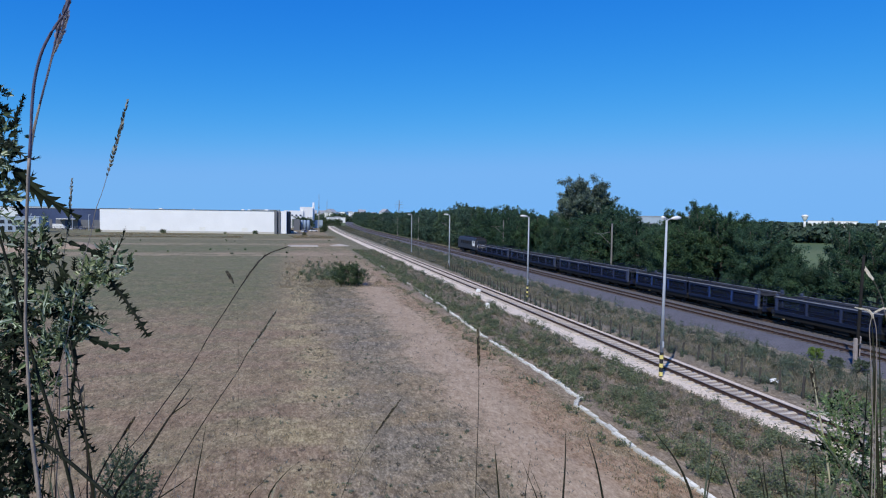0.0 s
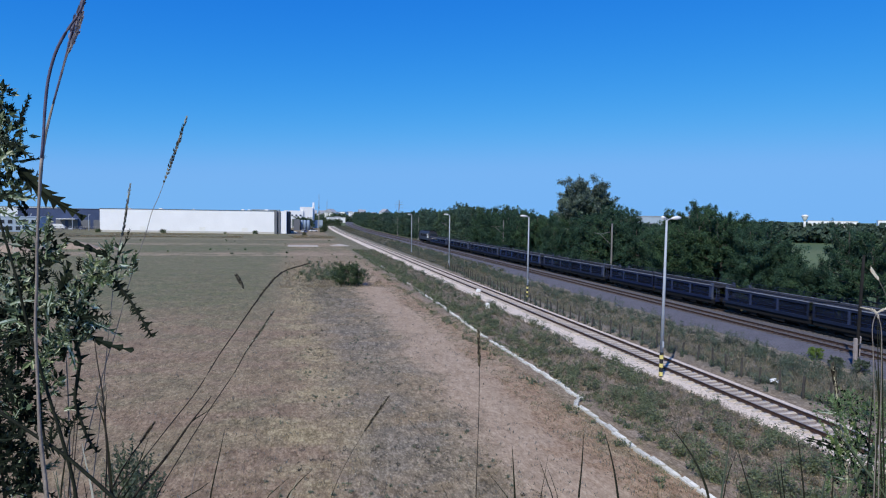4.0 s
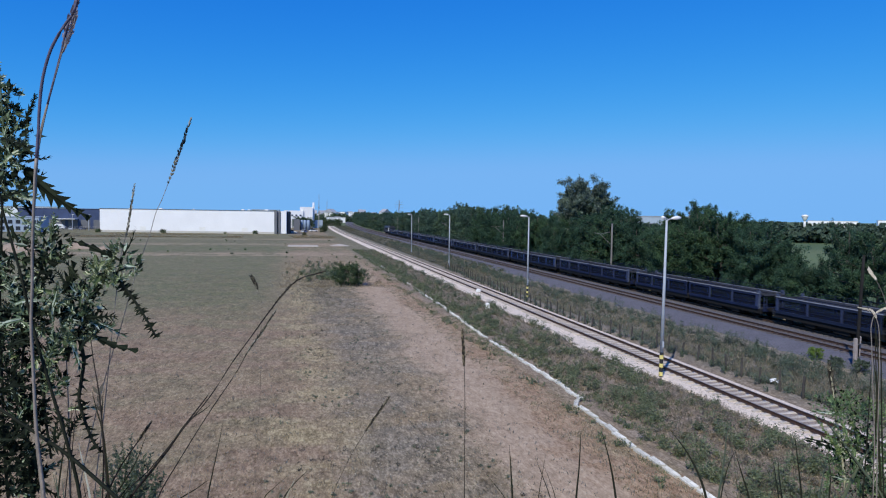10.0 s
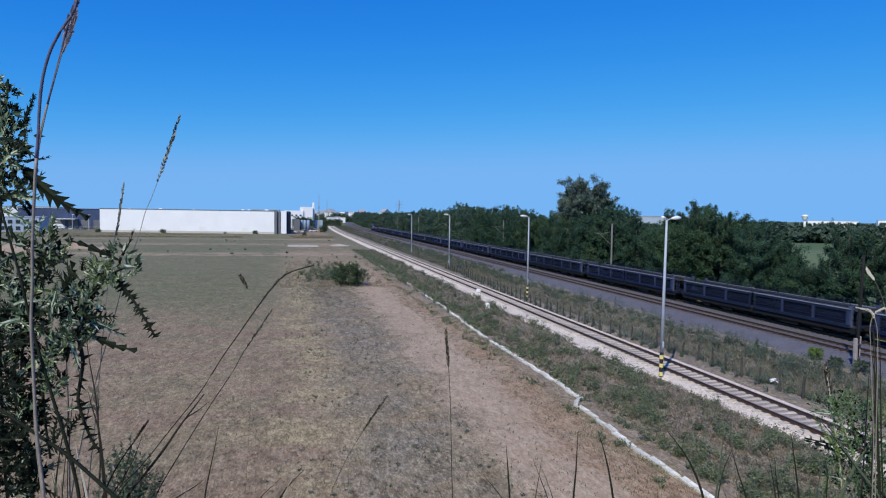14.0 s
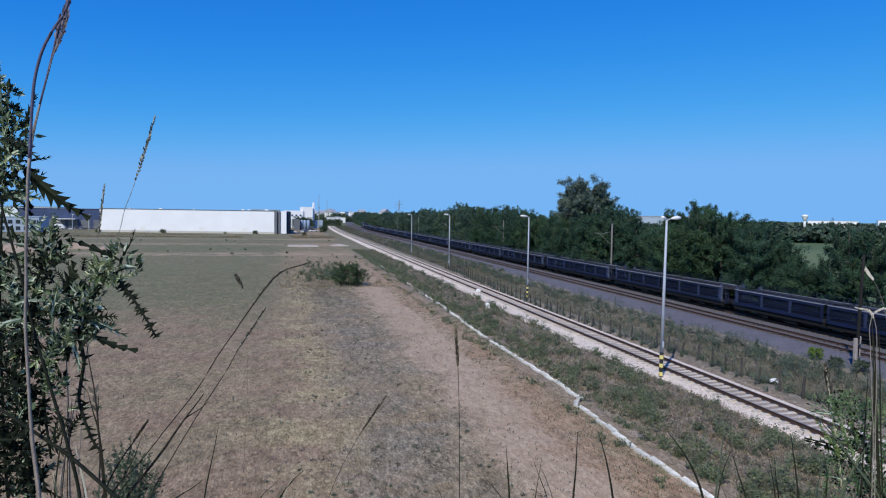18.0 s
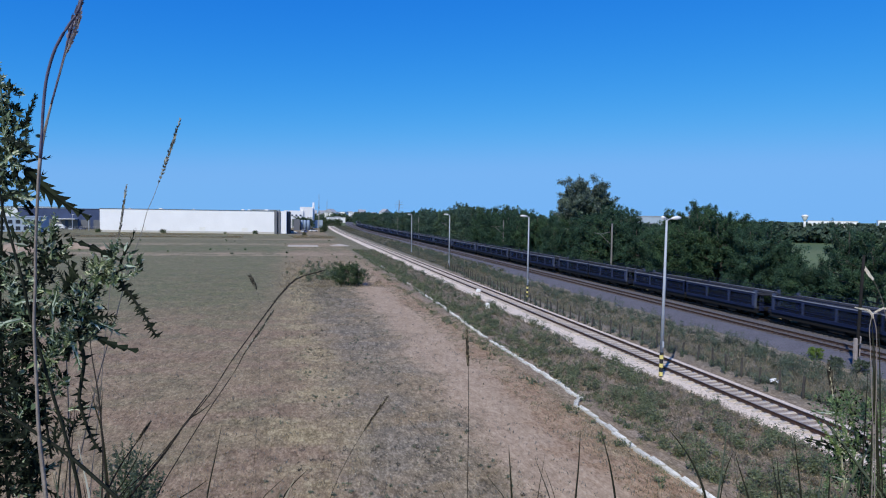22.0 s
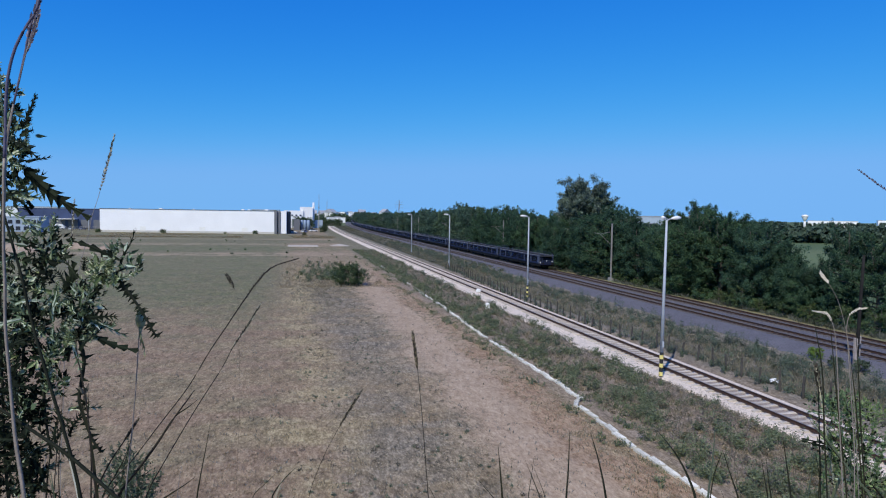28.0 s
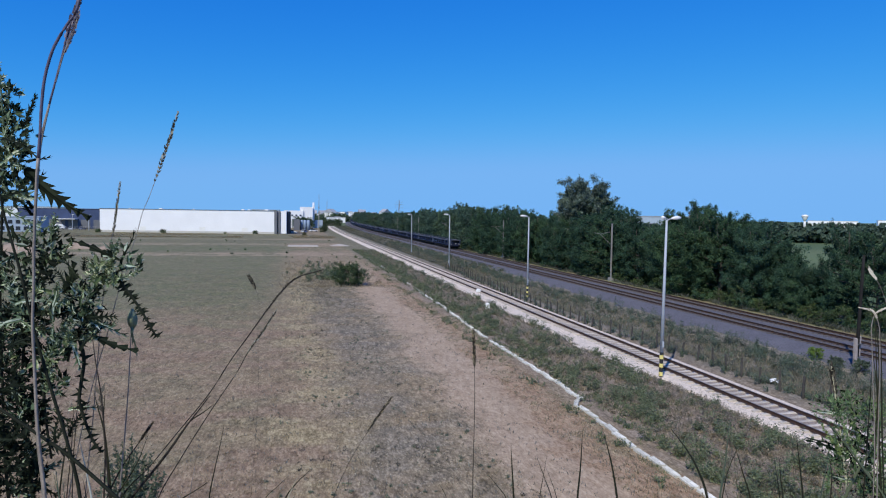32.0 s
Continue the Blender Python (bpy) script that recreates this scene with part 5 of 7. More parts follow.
def car_wagon(paint, label, tail=False, post=None):
    """An open double-deck car carrier of two close-coupled halves with mesh sides."""
    wg = thing("car_transporter_wagon", label, "railway wagon", group="train wagons")
    post = post or M_PILLAR
    half, side, deck = 11.55, 11.05, 2.36
    for sy in (-1, 1):
        part("underframe", Build().box((0, sy * 5.75, 0.72), (2.66, 11.2, 0.4)).box((0, sy * 5.2, 0.44), (1.9, 6.6, 0.3)), M_RUNNING, wg)
        part("lower_deck", Build().box((0, sy * 5.8, 0.97), (2.7, 11.45, 0.08)), M_DECK, wg)
    for y, ln in ((4.0, 1.6), (-4.4, 2.2), (7.2, 0.9), (-7.6, 1.1)):
        part("gear_box", Build().box((0, y, 0.4), (2.4, ln, 0.36), bevel=0.05), M_RUNNING, wg)
    for y in (-half + 1.5, -1.6, 1.6, half - 1.5):
        wheelset(wg, y)
    part("joint", Build().box((0, 0, 0.75), (1.2, 0.7, 0.3), bevel=0.05).box((0, 0, deck - 0.1), (1.8, 0.5, 0.08)), M_RUNNING, wg, "black coupling between the two halves")
    bays = 3
    for sx in (-1, 1):
        for sy in (-1, 1):
            mid, ln = sy * (side + 0.22) / 2, side - 0.22
            part("sill", Build().box((sx * 1.42, mid, 1.06), (0.07, ln, 0.26), bevel=0.02), paint, wg)
            part("deck_edge", Build().box((sx * 1.42, mid, deck - 0.08), (0.09, ln, 0.2), bevel=0.02), paint, wg)
            part("edge_cap", Build().box((sx * 1.4, mid, deck + 0.06), (0.2, ln, 0.05)), M_DECK_EDGE, wg, "deck edge coloured pale as sunlit")
            part("guard_rail", Build().tube([(sx * 1.33, sy * 0.5, deck + 0.5), (sx * 1.33, sy * (side - 0.3), deck + 0.5)], 0.02, 5), paint, wg)
            part("mid_rail", Build().tube([(sx * 1.33, sy * 0.5, deck + 0.28), (sx * 1.33, sy * (side - 0.3), deck + 0.28)], 0.014, 5), paint, wg)
            ys = [sy * (0.32 + k * (side - 0.5) / bays) for k in range(bays + 1)]
            for k, y in enumerate(ys):
                part("pillar", Build().box((sx * 1.45, y, 1.72), (0.08, 0.3 if k == bays else 0.2, 1.1), bevel=0.015), post if k else paint, wg)
                part("rail_post", Build().box((sx * 1.33, y, deck + 0.28), (0.04, 0.05, 0.5)), paint, wg)
            for k in range(bays):
                y0, y1 = sorted((ys[k] + sy * 0.12, ys[k + 1] - sy * 0.12))
                part("mesh_panel", Build().box((sx * 1.36, (y0 + y1) / 2, 1.72), (0.02, y1 - y0, 1.06)), M_MESH, wg, "dark see-through wire mesh")
                part("bay_rail", Build().box((sx * 1.41, (y0 + y1) / 2, 1.5), (0.03, y1 - y0, 0.04)), paint, wg)
    for sy in (-1, 1):
        part("upper_deck", Build().box((-0.78, sy * 5.7, deck), (0.95, 10.7, 0.06)).box((0.78, sy * 5.7, deck), (0.95, 10.7, 0.06)), M_DECK, wg)
        part("deck_grating", Build().box((0, sy * 5.7, deck - 0.03), (0.6, 10.7, 0.03)), M_MESH, wg)
        part("ramp", Build().box((0, sy * (side + 0.1), deck - 0.06), (2.3, 0.9, 0.05), pose(0, 0, 0, -sy * 7, 0, 0)), M_DECK, wg)
        for sx in (-1.3, 1.3):
            part("end_pillar", Build().box((sx, sy * (side - 0.1), 1.8), (0.2, 0.24, 1.72)), M_ENDPOST, wg)
        part("crossbar", Build().box((0, sy * (side - 0.08), deck - 0.16), (2.5, 0.16, 0.18)), paint, wg)
        part("headstock", Build().box((0, sy * (half + 0.02), 0.98), (2.6, 0.16, 0.42), bevel=0.03), paint, wg)
        part("end_ladder", Build().box((-1.05, sy * (half - 0.2), 1.6), (0.05, 0.05, 1.1)).box((-0.75, sy * (half - 0.2), 1.6), (0.05, 0.05, 1.1)).box((-0.9, sy * (half - 0.2), 1.4), (0.3, 0.04, 0.04)).box((-0.9, sy * (half - 0.2), 1.8), (0.3, 0.04, 0.04)), M_PILLAR, wg)
        buffers(wg, sy * half, sy)
    if tail:
        part("end_gate", Build().box((0, -side - 0.02, 1.45), (2.3, 0.05, 0.8), bevel=0.01).box((0, -side - 0.06, 1.88), (2.3, 0.06, 0.08)), M_SLATE, wg, "low dark end gate")
        for sx, z in ((-1.25, 1.2), (-0.1, 1.5), (0.95, 1.4)):
            part("tail_board", Build().box((sx, -half - 0.14, z), (0.14, 0.05, 0.15), bevel=0.02), M_WHITE_PAINT, wg, "white tail board")
    return wg


def locomotive():
    lo = thing("locomotive", "black box-shaped locomotive with a white marked rear cab", "locomotive", group="train wagons")
    body = part("body", Build().prism([(-1.5, 1.15), (1.5, 1.15), (1.5, 3.2), (1.25, 3.75), (0.9, 4.0), (-0.9, 4.0), (-1.25, 3.75), (-1.5, 3.2)], -8.2, 8.2), M_LOCO, lo)
    for sy in (-1, 1):
        part("cab", Build().box((0, sy * 8.55, 2.2), (2.8, 0.8, 2.2), taper=0.9, bevel=0.2), M_LOCO, lo)
        part("windscreen", Build().box((0, sy * 8.72, 3.0), (2.3, 0.5, 0.75), taper=0.85, bevel=0.1), M_GLASS, lo)
        part("buffer_beam", Build().box((0, sy * 8.8, 1.0), (2.7, 0.3, 0.5), bevel=0.04), M_RUNNING, lo)
        buffers(lo, sy * 8.9, sy)
        part("bogie", Build().box((0, sy * 5.2, 0.6), (2.4, 4.2, 0.55), bevel=0.08), M_RUNNING, lo)
        for k in (-1.3, 1.3):
            wheelset(lo, sy * 5.2 + k)
    for sx in (-1, 1):
        part("white_stripe", Build().box((sx * 1.512, -6.9, 2.6), (0.02, 2.2, 1.3), bevel=0.005), M_WHITE_PAINT, body, "white painted panel")
        part("cab_window", Build().box((sx * 1.51, -7.2, 2.95), (0.05, 0.8, 0.6), bevel=0.01), M_GLASS, body)
        for k in range(5):
            part("grille", Build().box((sx * 1.51, -3.6 + k * 2.0, 2.7), (0.04, 1.5, 0.8), bevel=0.01), M_RUNNING, body)
    part("white_face", Build().box((0, -8.97, 2.0), (2.2, 0.04, 0.7), bevel=0.01), M_WHITE_PAINT, lo, "white painted rear face")
    part("roof_gear", Build().box((0, 0, 4.08), (1.2, 9.0, 0.22), bevel=0.05).box((0, -5.5, 4.15), (1.4, 1.6, 0.3), bevel=0.06), M_RUNNING, lo)
    return lo


loco = locomotive()
wagon_kinds = {
    "navy": car_wagon(M_NAVY, "dark navy double-deck car transporter wagon, empty"),
    "blue": car_wagon(M_BLUE, "bright blue double-deck car transporter wagon, empty", post=M_BLUEPOST),
    "slate": car_wagon(M_SLATE, "dark slate grey double-deck car transporter wagon, empty"),
    "tail": car_wagon(M_NAVY, "last navy car transporter wagon with white tail boards", tail=True, post=M_ENDPOST)}
ORDER = ("navy", "slate", "navy", "blue", "slate", "navy", "slate", "blue", "navy", "navy", "slate", "navy", "slate", "navy", "slate", "navy", "slate", "navy", "navy", "tail")
cars, used = [(loco, TRAIN_Y + 9.3)], set()
for k, kind_ in enumerate(ORDER):
    w_ = wagon_kinds[kind_] if kind_ not in used else copy_thing(wagon_kinds[kind_], pose(0, 0, 0))
    used.add(kind_)
    cars.append((w_, TRAIN_Y - PITCH * (k + 0.5)))

# ---- plants on the bank before the lens ----
BANK = pose(0, 0, 9.4, 0, 0, -13.054)
SWAY = []


def bank_thing(name, label, category, foot, group=""):
    """A plant whose foot stands at right, ahead, up metres from the lens."""
    r, d, u = foot
    return thing(name, label, category, BANK @ pose(r, d, u), group)


def rooted(r, d):
    """Where a plant d metres ahead and r to the right meets the soil of the bank."""
    p = BANK @ Vector((r, d, 0))
    return (r, d, ground_z(p.x, p.y) - 9.4 - 0.03)


def ribbon(b, pts, widths, fold=0.25):
    """A tapering blade through pts with a crease along it."""
    n = len(b.v)
    m = len(pts)
    for i, p in enumerate(pts):
        d = (pts[min(i + 1, m - 1)] - pts[max(i - 1, 0)]).normalized()
        side = d.cross(Vector((0.15, -1, 0.1))).normalized() * widths[i]
        b.v += [tuple(p - side), tuple(p + Vector((0, -fold * widths[i], 0))), tuple(p + side)]
    for i in range(m - 1):
        a = n + 3 * i
        b.f += [(a, a + 1, a + 4, a + 3), (a + 1, a + 2, a + 5, a + 4)]
    return b


def bend(pts, foot, rng, n=14):
    """A smooth line through points given as right, up at the plant's own distance, from its foot."""
    src = [Vector((0, 0, 0))] + [Vector((p[0] - foot[0], 0, p[1] - foot[2])) for p in pts]
    m = len(src)
    slope = []
    for i in range(m):
        back = src[i] - src[i - 1] if i else src[1] - src[0]
        ahead = src[i + 1] - src[i] if i < m - 1 else src[i] - src[i - 1]
        slope.append((back.normalized() + ahead.normalized()).normalized() * min(back.length, ahead.length))
    out = []
    for i in range(m - 1):
        p, q, u, w = src[i], src[i + 1], slope[i], slope[i + 1]
        for j in range(4):
            t = j / 4
            out.append(p * (2 * t ** 3 - 3 * t * t + 1) + u * (t ** 3 - 2 * t * t + t) + q * (3 * t * t - 2 * t ** 3) + w * (t ** 3 - t * t))
    out.append(src[-1])
    return out


def spike(b, line, length, size, rng, dense=26):
    """Close-set spikelets along the last stretch of a line."""
    tip = line[-1]
    k = len(line) - 1
    run = 0.0
    while k > 0 and run < length:
        run += (line[k] - line[k - 1]).length
        k -= 1
    seg = line[k:]
    for i in range(dense):
        u = i / (dense - 1) * (len(seg) - 1)
        j = min(int(u), len(seg) - 2)
        p = seg[j].lerp(seg[j + 1], u - j)
        d = (seg[j + 1] - seg[j]).normalized()
        swell = math.sin(math.pi * min(1.0, 0.12 + 0.86 * i / dense)) ** 0.7
        for s in (-1, 1):
            out = (d * 1.0 + Vector((s * rng.uniform(0.15, 0.45), rng.uniform(-0.3, 0.3), 0))).normalized() * size * (0.7 + 0.5 * swell) * rng.uniform(0.8, 1.2)
            side = out.cross(Vector((0, 1, 0))).normalized() * size * 0.16 * (0.5 + swell)
            b.face(p, p + out * 0.5 + side, p + out, p + out * 0.5 - side)
    return b


def grass(label, pts, d, foot, thick=0.0016, ear=0.0, ear_size=0.014, stalk=None, sway=(), blade=False, seed=1, dense=26, tip=0.36, upper=None, head=None):
    """One stalk of grass; pts are right, up of its line at d metres ahead."""
    rng = random.Random(seed)
    base = rooted(foot[0], d)
    g = bank_thing("wild_grass", label, "grass", base, "bank grasses")
    line = bend(pts, base, rng)
    n = len(line)
    if blade:
        left = [0.0]
        for i in range(n - 1, 0, -1):
            left.append(left[-1] + (line[i] - line[i - 1]).length)
        left.reverse()
        part("blade", ribbon(Build(), line, [thick * (0.15 + 1.5 * min(1.0, q / 0.16) ** 0.7) for q in left]), M_BLADE if stalk is None else stalk, g)
    else:
        radii = [thick * 1.25 * (1 + (tip - 1) * i / (n - 1)) for i in range(n)]
        cut = int(n * upper[0]) if upper else n
        part("stalk", Build().tube(line[:cut], radii[:cut], 6), stalk or M_STALK_DARK, g, smooth=True)
        # a darker material above the cut paints the shading of the upper stalk
        if upper:
            part("stalk_top", Build().tube(line[cut - 1:], radii[cut - 1:], 6), upper[1], g, "upper stalk, its shading put into the colour", smooth=True)
    if ear:
        part("ear", spike(Build(), line, ear, ear_size, rng, dense), head or M_SPIKE, g, "dry seed ear")
    SWAY.append((g, base, sway))
    return g


# rows of sway: seconds, degrees of lean to the right, and of lean towards the lens
QUIET = ((0, -0.7), (0.5, -0.35), (1, -1.6), (1.5, -1.7), (2, -1.3), (2.5, -0.7), (3, -0.4), (6, -0.35), (9, 0), (13, -0.1), (20, 0), (24, 0), (25, -0.2), (25.5, -0.5), (27.5, -0.7), (28, 0), (30, -1.05), (32, 0))
TALL = ((0, -0.44), (1, 0.45), (2, 0.05), (2.5, -0.65), (3, -0.22), (6, 0.55), (7, 0.49), (8, 0.05), (9, 0.0), (10, 0.0), (11, -0.05), (12, -0.11), (13, -0.77), (14, 0.0), (17, -0.32), (18, -0.44), (19, 0.11), (20, -0.05), (21, 0.44), (22, 0.22), (23, -0.32), (24, 0.22), (25, -1.29), (25.5, -1.48), (27.5, -1.97), (28, -1.97), (29, 0.22), (29.5, -0.97), (30, -2.32), (30.5, -2.19), (31, -0.44), (31.5, 0.13), (32, 0.11))
EAR = ((0.0, -1.0, 2.75), (0.08, -1.0, 2.75), (0.2, -0.0, -10.0), (0.4, -3.8, 3.25), (0.6, -1.8, -3.75), (0.8, -0.5, 3.0), (0.94, -4.7, 3.0), (1.06, -4.7, 3.0), (1.2, -1.0, 4.5), (1.4, -3.1, 4.75), (1.6, -0.1, 2.75), (1.8, -0.9, 2.5), (1.94, -2.2, 3.75), (2.06, -2.2, 3.75), (2.2, -0.0, 1.75), (2.4, -3.1, 0.25), (2.6, -1.0, 1.75), (2.8, -0.1, 3.0), (2.94, 0.4, -2.0), (3.06, 0.4, -2.0), (6.0, 0.8, 0.0), (7.0, 0.4, 2.0), (8.0, -1.5, 1.75), (9.0, -0.2, -0.25), (10.0, 0.6, -2.25), (11.0, -1.0, -0.5), (12.0, -1.9, -1.75), (13.0, -2.2, -5.0), (14.0, 0.2, -1.5), (17.0, -4.3, -6.25), (18.0, -2.5, -4.0), (19.0, -2.3, -3.5), (20.0, -3.7, -5.5), (21.0, -2.8, -2.5), (22.0, -0.6, -3.5), (23.0, 0.2, -1.25), (24.0, -5.8, -10.5), (25.0, -9.7, -11.5), (27.5, -8.3, -9.25), (28.0, -8.6, -10.5), (29.0, -7.4, -11.0), (29.5, -8.5, -8.0), (30.0, -9.3, -4.0), (30.5, -5.6, 0.5), (31.0, -0.4, 3.5), (31.5, 0.1, 1.25), (32.0, 0.7, 0.0))
ARCH = ((0.0, -4.8, -6.5), (0.08, -4.8, -6.5), (0.4, -9.0, -1.0), (0.6, -10.0, 0), (0.8, -15.0, 0), (0.94, -18.0, 0), (1.06, -18.0, 0), (1.2, -15.0, 0), (1.4, -12.8, 0), (1.6, -12.5, 0), (1.8, -12.2, 0), (1.94, -12.0, 0), (2.06, -12.0, 0), (2.5, -5.0, 0), (3, -2, 0), (6, -1.6, 0), (7, -0.9, 0), (8, -0.6, 0), (9, 0, 0), (10, -0.6, 0), (12, -1.2, 0), (13, -1.6, 0), (14, -1.5, 0), (17, -2, 0), (19, -1.6, 0), (21, -1.1, 0), (23, -0.5, 0), (24, -0.9, 0), (25, -2.4, 0), (27.5, -3.4, 0), (28, -2.6, 0), (29, -2.4, 0), (30, -4.6, 0), (30.5, -8.0, 0), (30.94, -12.0, 0), (31.06, -12.0, 0), (31.5, -1.2, 0), (32, -0.8, 0))
SLANT = ((0, 0), (1, -0.5), (2, -0.9), (3, -0.3), (6, -0.1), (9, 0), (13, -0.3), (17, -0.5), (19, -1.1), (21, -0.5), (23, -0.1), (25, -0.8), (27.5, -1.3), (28, -1.3), (29, -1), (30, -2.1), (31, -0.4), (32, 0))
LOW = ((0, -1.8), (1, -0.5), (2, 0.0), (3, 0.1), (6, 0.2), (9, 0), (13, -0.5), (17, -0.5), (20, -0.6), (23, -0.1), (25, -0.5), (27.5, -1.2), (28, -1.4), (29, -0.8), (30, -2.2), (31, -0.4), (32, 0))
MID = ((0, 0.4), (1, -0.6), (2, -3.1), (3, -1.1), (6, 1.1), (7, -0.2), (8, 0.6), (9, 0), (10, -1), (13, -1.7), (14, -2.5), (17, -1.5), (19, -1.7), (20, -1), (23, -0.6), (24, -1), (25, -1.4), (27.5, -5.6), (28, -5.5), (29, -4.3), (30, -7.4), (31, -0.7), (32, 0))
DROOP = ((0, 0.9), (1, 0), (2, -1.1), (6, 0.5), (9, 0), (13, -0.5), (17, -0.3), (19, -0.8), (23, -0.3), (25, -1), (28, -3), (30, -4.5), (31, -0.8), (32, 0))

STILL = tuple((t, a * 0.35) for t, a in LOW)
RIGHT = ((0, -0.25), (1, 0.0), (3, 0.15), (9, 0.0), (13, -0.15), (20, -0.25), (24, -0.25), (25, -0.75), (25.5, -1.0), (27.5, -1.5), (28, -3.5), (28.4, -3.5), (29, -0.5), (30, -2.5), (31, -0.25), (32, 0.0))
BUD = ((0, -6.27), (24, -6.27), (25.5, -5.13), (27.5, -1.42), (28, 0.0), (28.5, -0.17), (29, -0.68), (29.5, -1.71), (30, -0.68), (30.5, -0.68), (31, -1.88), (31.5, -1.14), (32, -0.68))
RIGHT_WIDE = tuple((t, a * 1.35) for t, a in RIGHT)
RIGHT_SLOW = tuple((t, a * 0.55) for t, a in RIGHT)
TWIG = ((0, 3.0), (25.5, 2.5), (27.5, 0.5), (28, 0.0), (28.4, 1.0), (29, 3.0), (32, 3.0))

grass("tall dry grass stalk with a drooping plume", [(-0.7911, -0.5768), (-0.8034, -0.4458), (-0.8086, -0.3003), (-0.8106, -0.2237), (-0.8069, -0.1464), (-0.8056, -0.0763), (-0.7976, 0.0596), (-0.7907, 0.1363), (-0.7862, 0.1994), (-0.7787, 0.2558), (-0.7625, 0.3088), (-0.7400, 0.3488), (-0.7178, 0.3801), (-0.7086, 0.4080), (-0.6996, 0.4358)], 1.25, (-0.7870, -1.1302), 0.0027, 0.05, 0.012, stalk=M_STALK, sway=TALL, seed=2, head=M_PLUME, tip=0.72, dense=20, upper=(0.52, M_STALK_PLUM))
grass("thin dry grass stalk with a pale plume", [(-0.8061, -0.5861), (-0.8174, -0.4530), (-0.8216, -0.3051), (-0.8224, -0.2273), (-0.8187, -0.1487), (-0.8174, -0.0775), (-0.8092, 0.0606), (-0.8011, 0.1385), (-0.7832, 0.2072), (-0.7654, 0.2701), (-0.7548, 0.3085), (-0.7418, 0.3578), (-0.7292, 0.3862), (-0.7199, 0.4167)], 1.27, (-0.8019, -1.1483), 0.0016, 0.1, 0.013, stalk=M_STALK, sway=TALL, seed=3, head=M_PLUME, dense=26, tip=0.9, upper=(0.66, M_STALK_PLUM))
grass("thin dry grass strand with a few spikelets", [(-0.8084, -0.5861), (-0.8197, -0.4530), (-0.8216, -0.3051), (-0.8224, -0.2273), (-0.8143, -0.0324), (-0.8013, 0.1241), (-0.7832, 0.2039), (-0.7655, 0.2657), (-0.7537, 0.3053), (-0.7411, 0.3317), (-0.7319, 0.3558), (-0.7238, 0.3798)], 1.27, (-0.8019, -1.1483), 0.0012, 0.08, 0.012, stalk=M_STALK, sway=TALL, seed=33, head=M_PLUME, dense=16, tip=0.8)
grass("slender grass stalk with an oat-like ear", [(-0.8455, -0.6454), (-0.8207, -0.5135), (-0.7977, -0.4109), (-0.7778, -0.3344), (-0.7582, -0.2697), (-0.7359, -0.1815), (-0.7151, -0.1100), (-0.6933, -0.0450), (-0.6817, -0.0003), (-0.6665, 0.0357), (-0.6424, 0.1036), (-0.6234, 0.1614), (-0.6058, 0.2165)], 1.4, (-0.9191, -1.1989), 0.0010, 0.14, 0.0105, stalk=M_STALK, sway=EAR, seed=4, head=M_EAR, dense=22)
grass("slender grass stalk with a narrow pale ear", [(-0.8652, -0.6909), (-0.8461, -0.4948), (-0.8330, -0.3312), (-0.8235, -0.2231), (-0.8142, -0.1226), (-0.8056, -0.0784), (-0.7972, -0.0424), (-0.7899, 0.0107), (-0.7826, 0.0649)], 1.5, (-0.9016, -1.2832), 0.001, 0.12, 0.0085, stalk=M_STALK, sway=EAR, seed=5, head=M_EAR)
grass("arching grass stalk with a nodding ear", [(-0.7208, -0.6661), (-0.6586, -0.6022), (-0.5860, -0.5146), (-0.5140, -0.4274), (-0.4618, -0.3477), (-0.4228, -0.2948), (-0.3647, -0.2157), (-0.3132, -0.1604), (-0.2515, -0.1401)], 1.45, (-1.1119, -1.2163), 0.0009, 0.2, 0.008, sway=ARCH, seed=6, tip=1.2, dense=30)
grass("slanting grass stalk with a bristly ear", [(-0.6751, -0.6879), (-0.6229, -0.5945), (-0.5642, -0.4987), (-0.5385, -0.4587), (-0.4844, -0.3775), (-0.4575, -0.3282), (-0.4227, -0.2790), (-0.3920, -0.2301)], 1.5, (-0.9844, -1.2701), 0.0013, 0.13, 0.008, stalk=M_STALK_DARK, sway=SLANT, seed=7, head=M_EAR, dense=22)
grass("small slanting grass stalk", [(-0.7375, -0.6875), (-0.6977, -0.6357), (-0.6470, -0.5700), (-0.5980, -0.4993), (-0.5722, -0.4660), (-0.5505, -0.4370)], 1.5, (-1.0952, -1.2718), 0.0026, 0.0, sway=LOW, seed=8)
grass("small slanting grass stalk", [(-0.7972, -0.6884), (-0.7570, -0.6062), (-0.7212, -0.5547), (-0.6870, -0.5047)], 1.5, (-1.0121, -1.2705), 0.0022, 0.05, 0.009, sway=LOW, seed=9)
grass("upright grass stalk with a dark ear", [(0.0769, -0.6538), (0.0776, -0.5443), (0.0783, -0.4382), (0.0767, -0.3461), (0.0726, -0.2612)], 1.45, (0.0786, -1.2116), 0.0009, 0.075, 0.009, sway=MID, seed=10)
grass("leaning grass stalk with a dark ear", [(-0.2712, -0.7269), (-0.2285, -0.6274), (-0.1859, -0.5534), (-0.1264, -0.4650)], 1.6, (-0.4889, -1.2845), 0.0007, 0.085, 0.009, sway=DROOP, seed=11)
grass("thin stalk with a small bent ear", [(-0.4311, -0.4763), (-0.4257, -0.3077), (-0.4230, -0.2241), (-0.4313, -0.1896), (-0.4478, -0.1580)], 1.55, (-0.5594, -1.2903), 0.00018, 0.035, 0.011, sway=ARCH, seed=12)
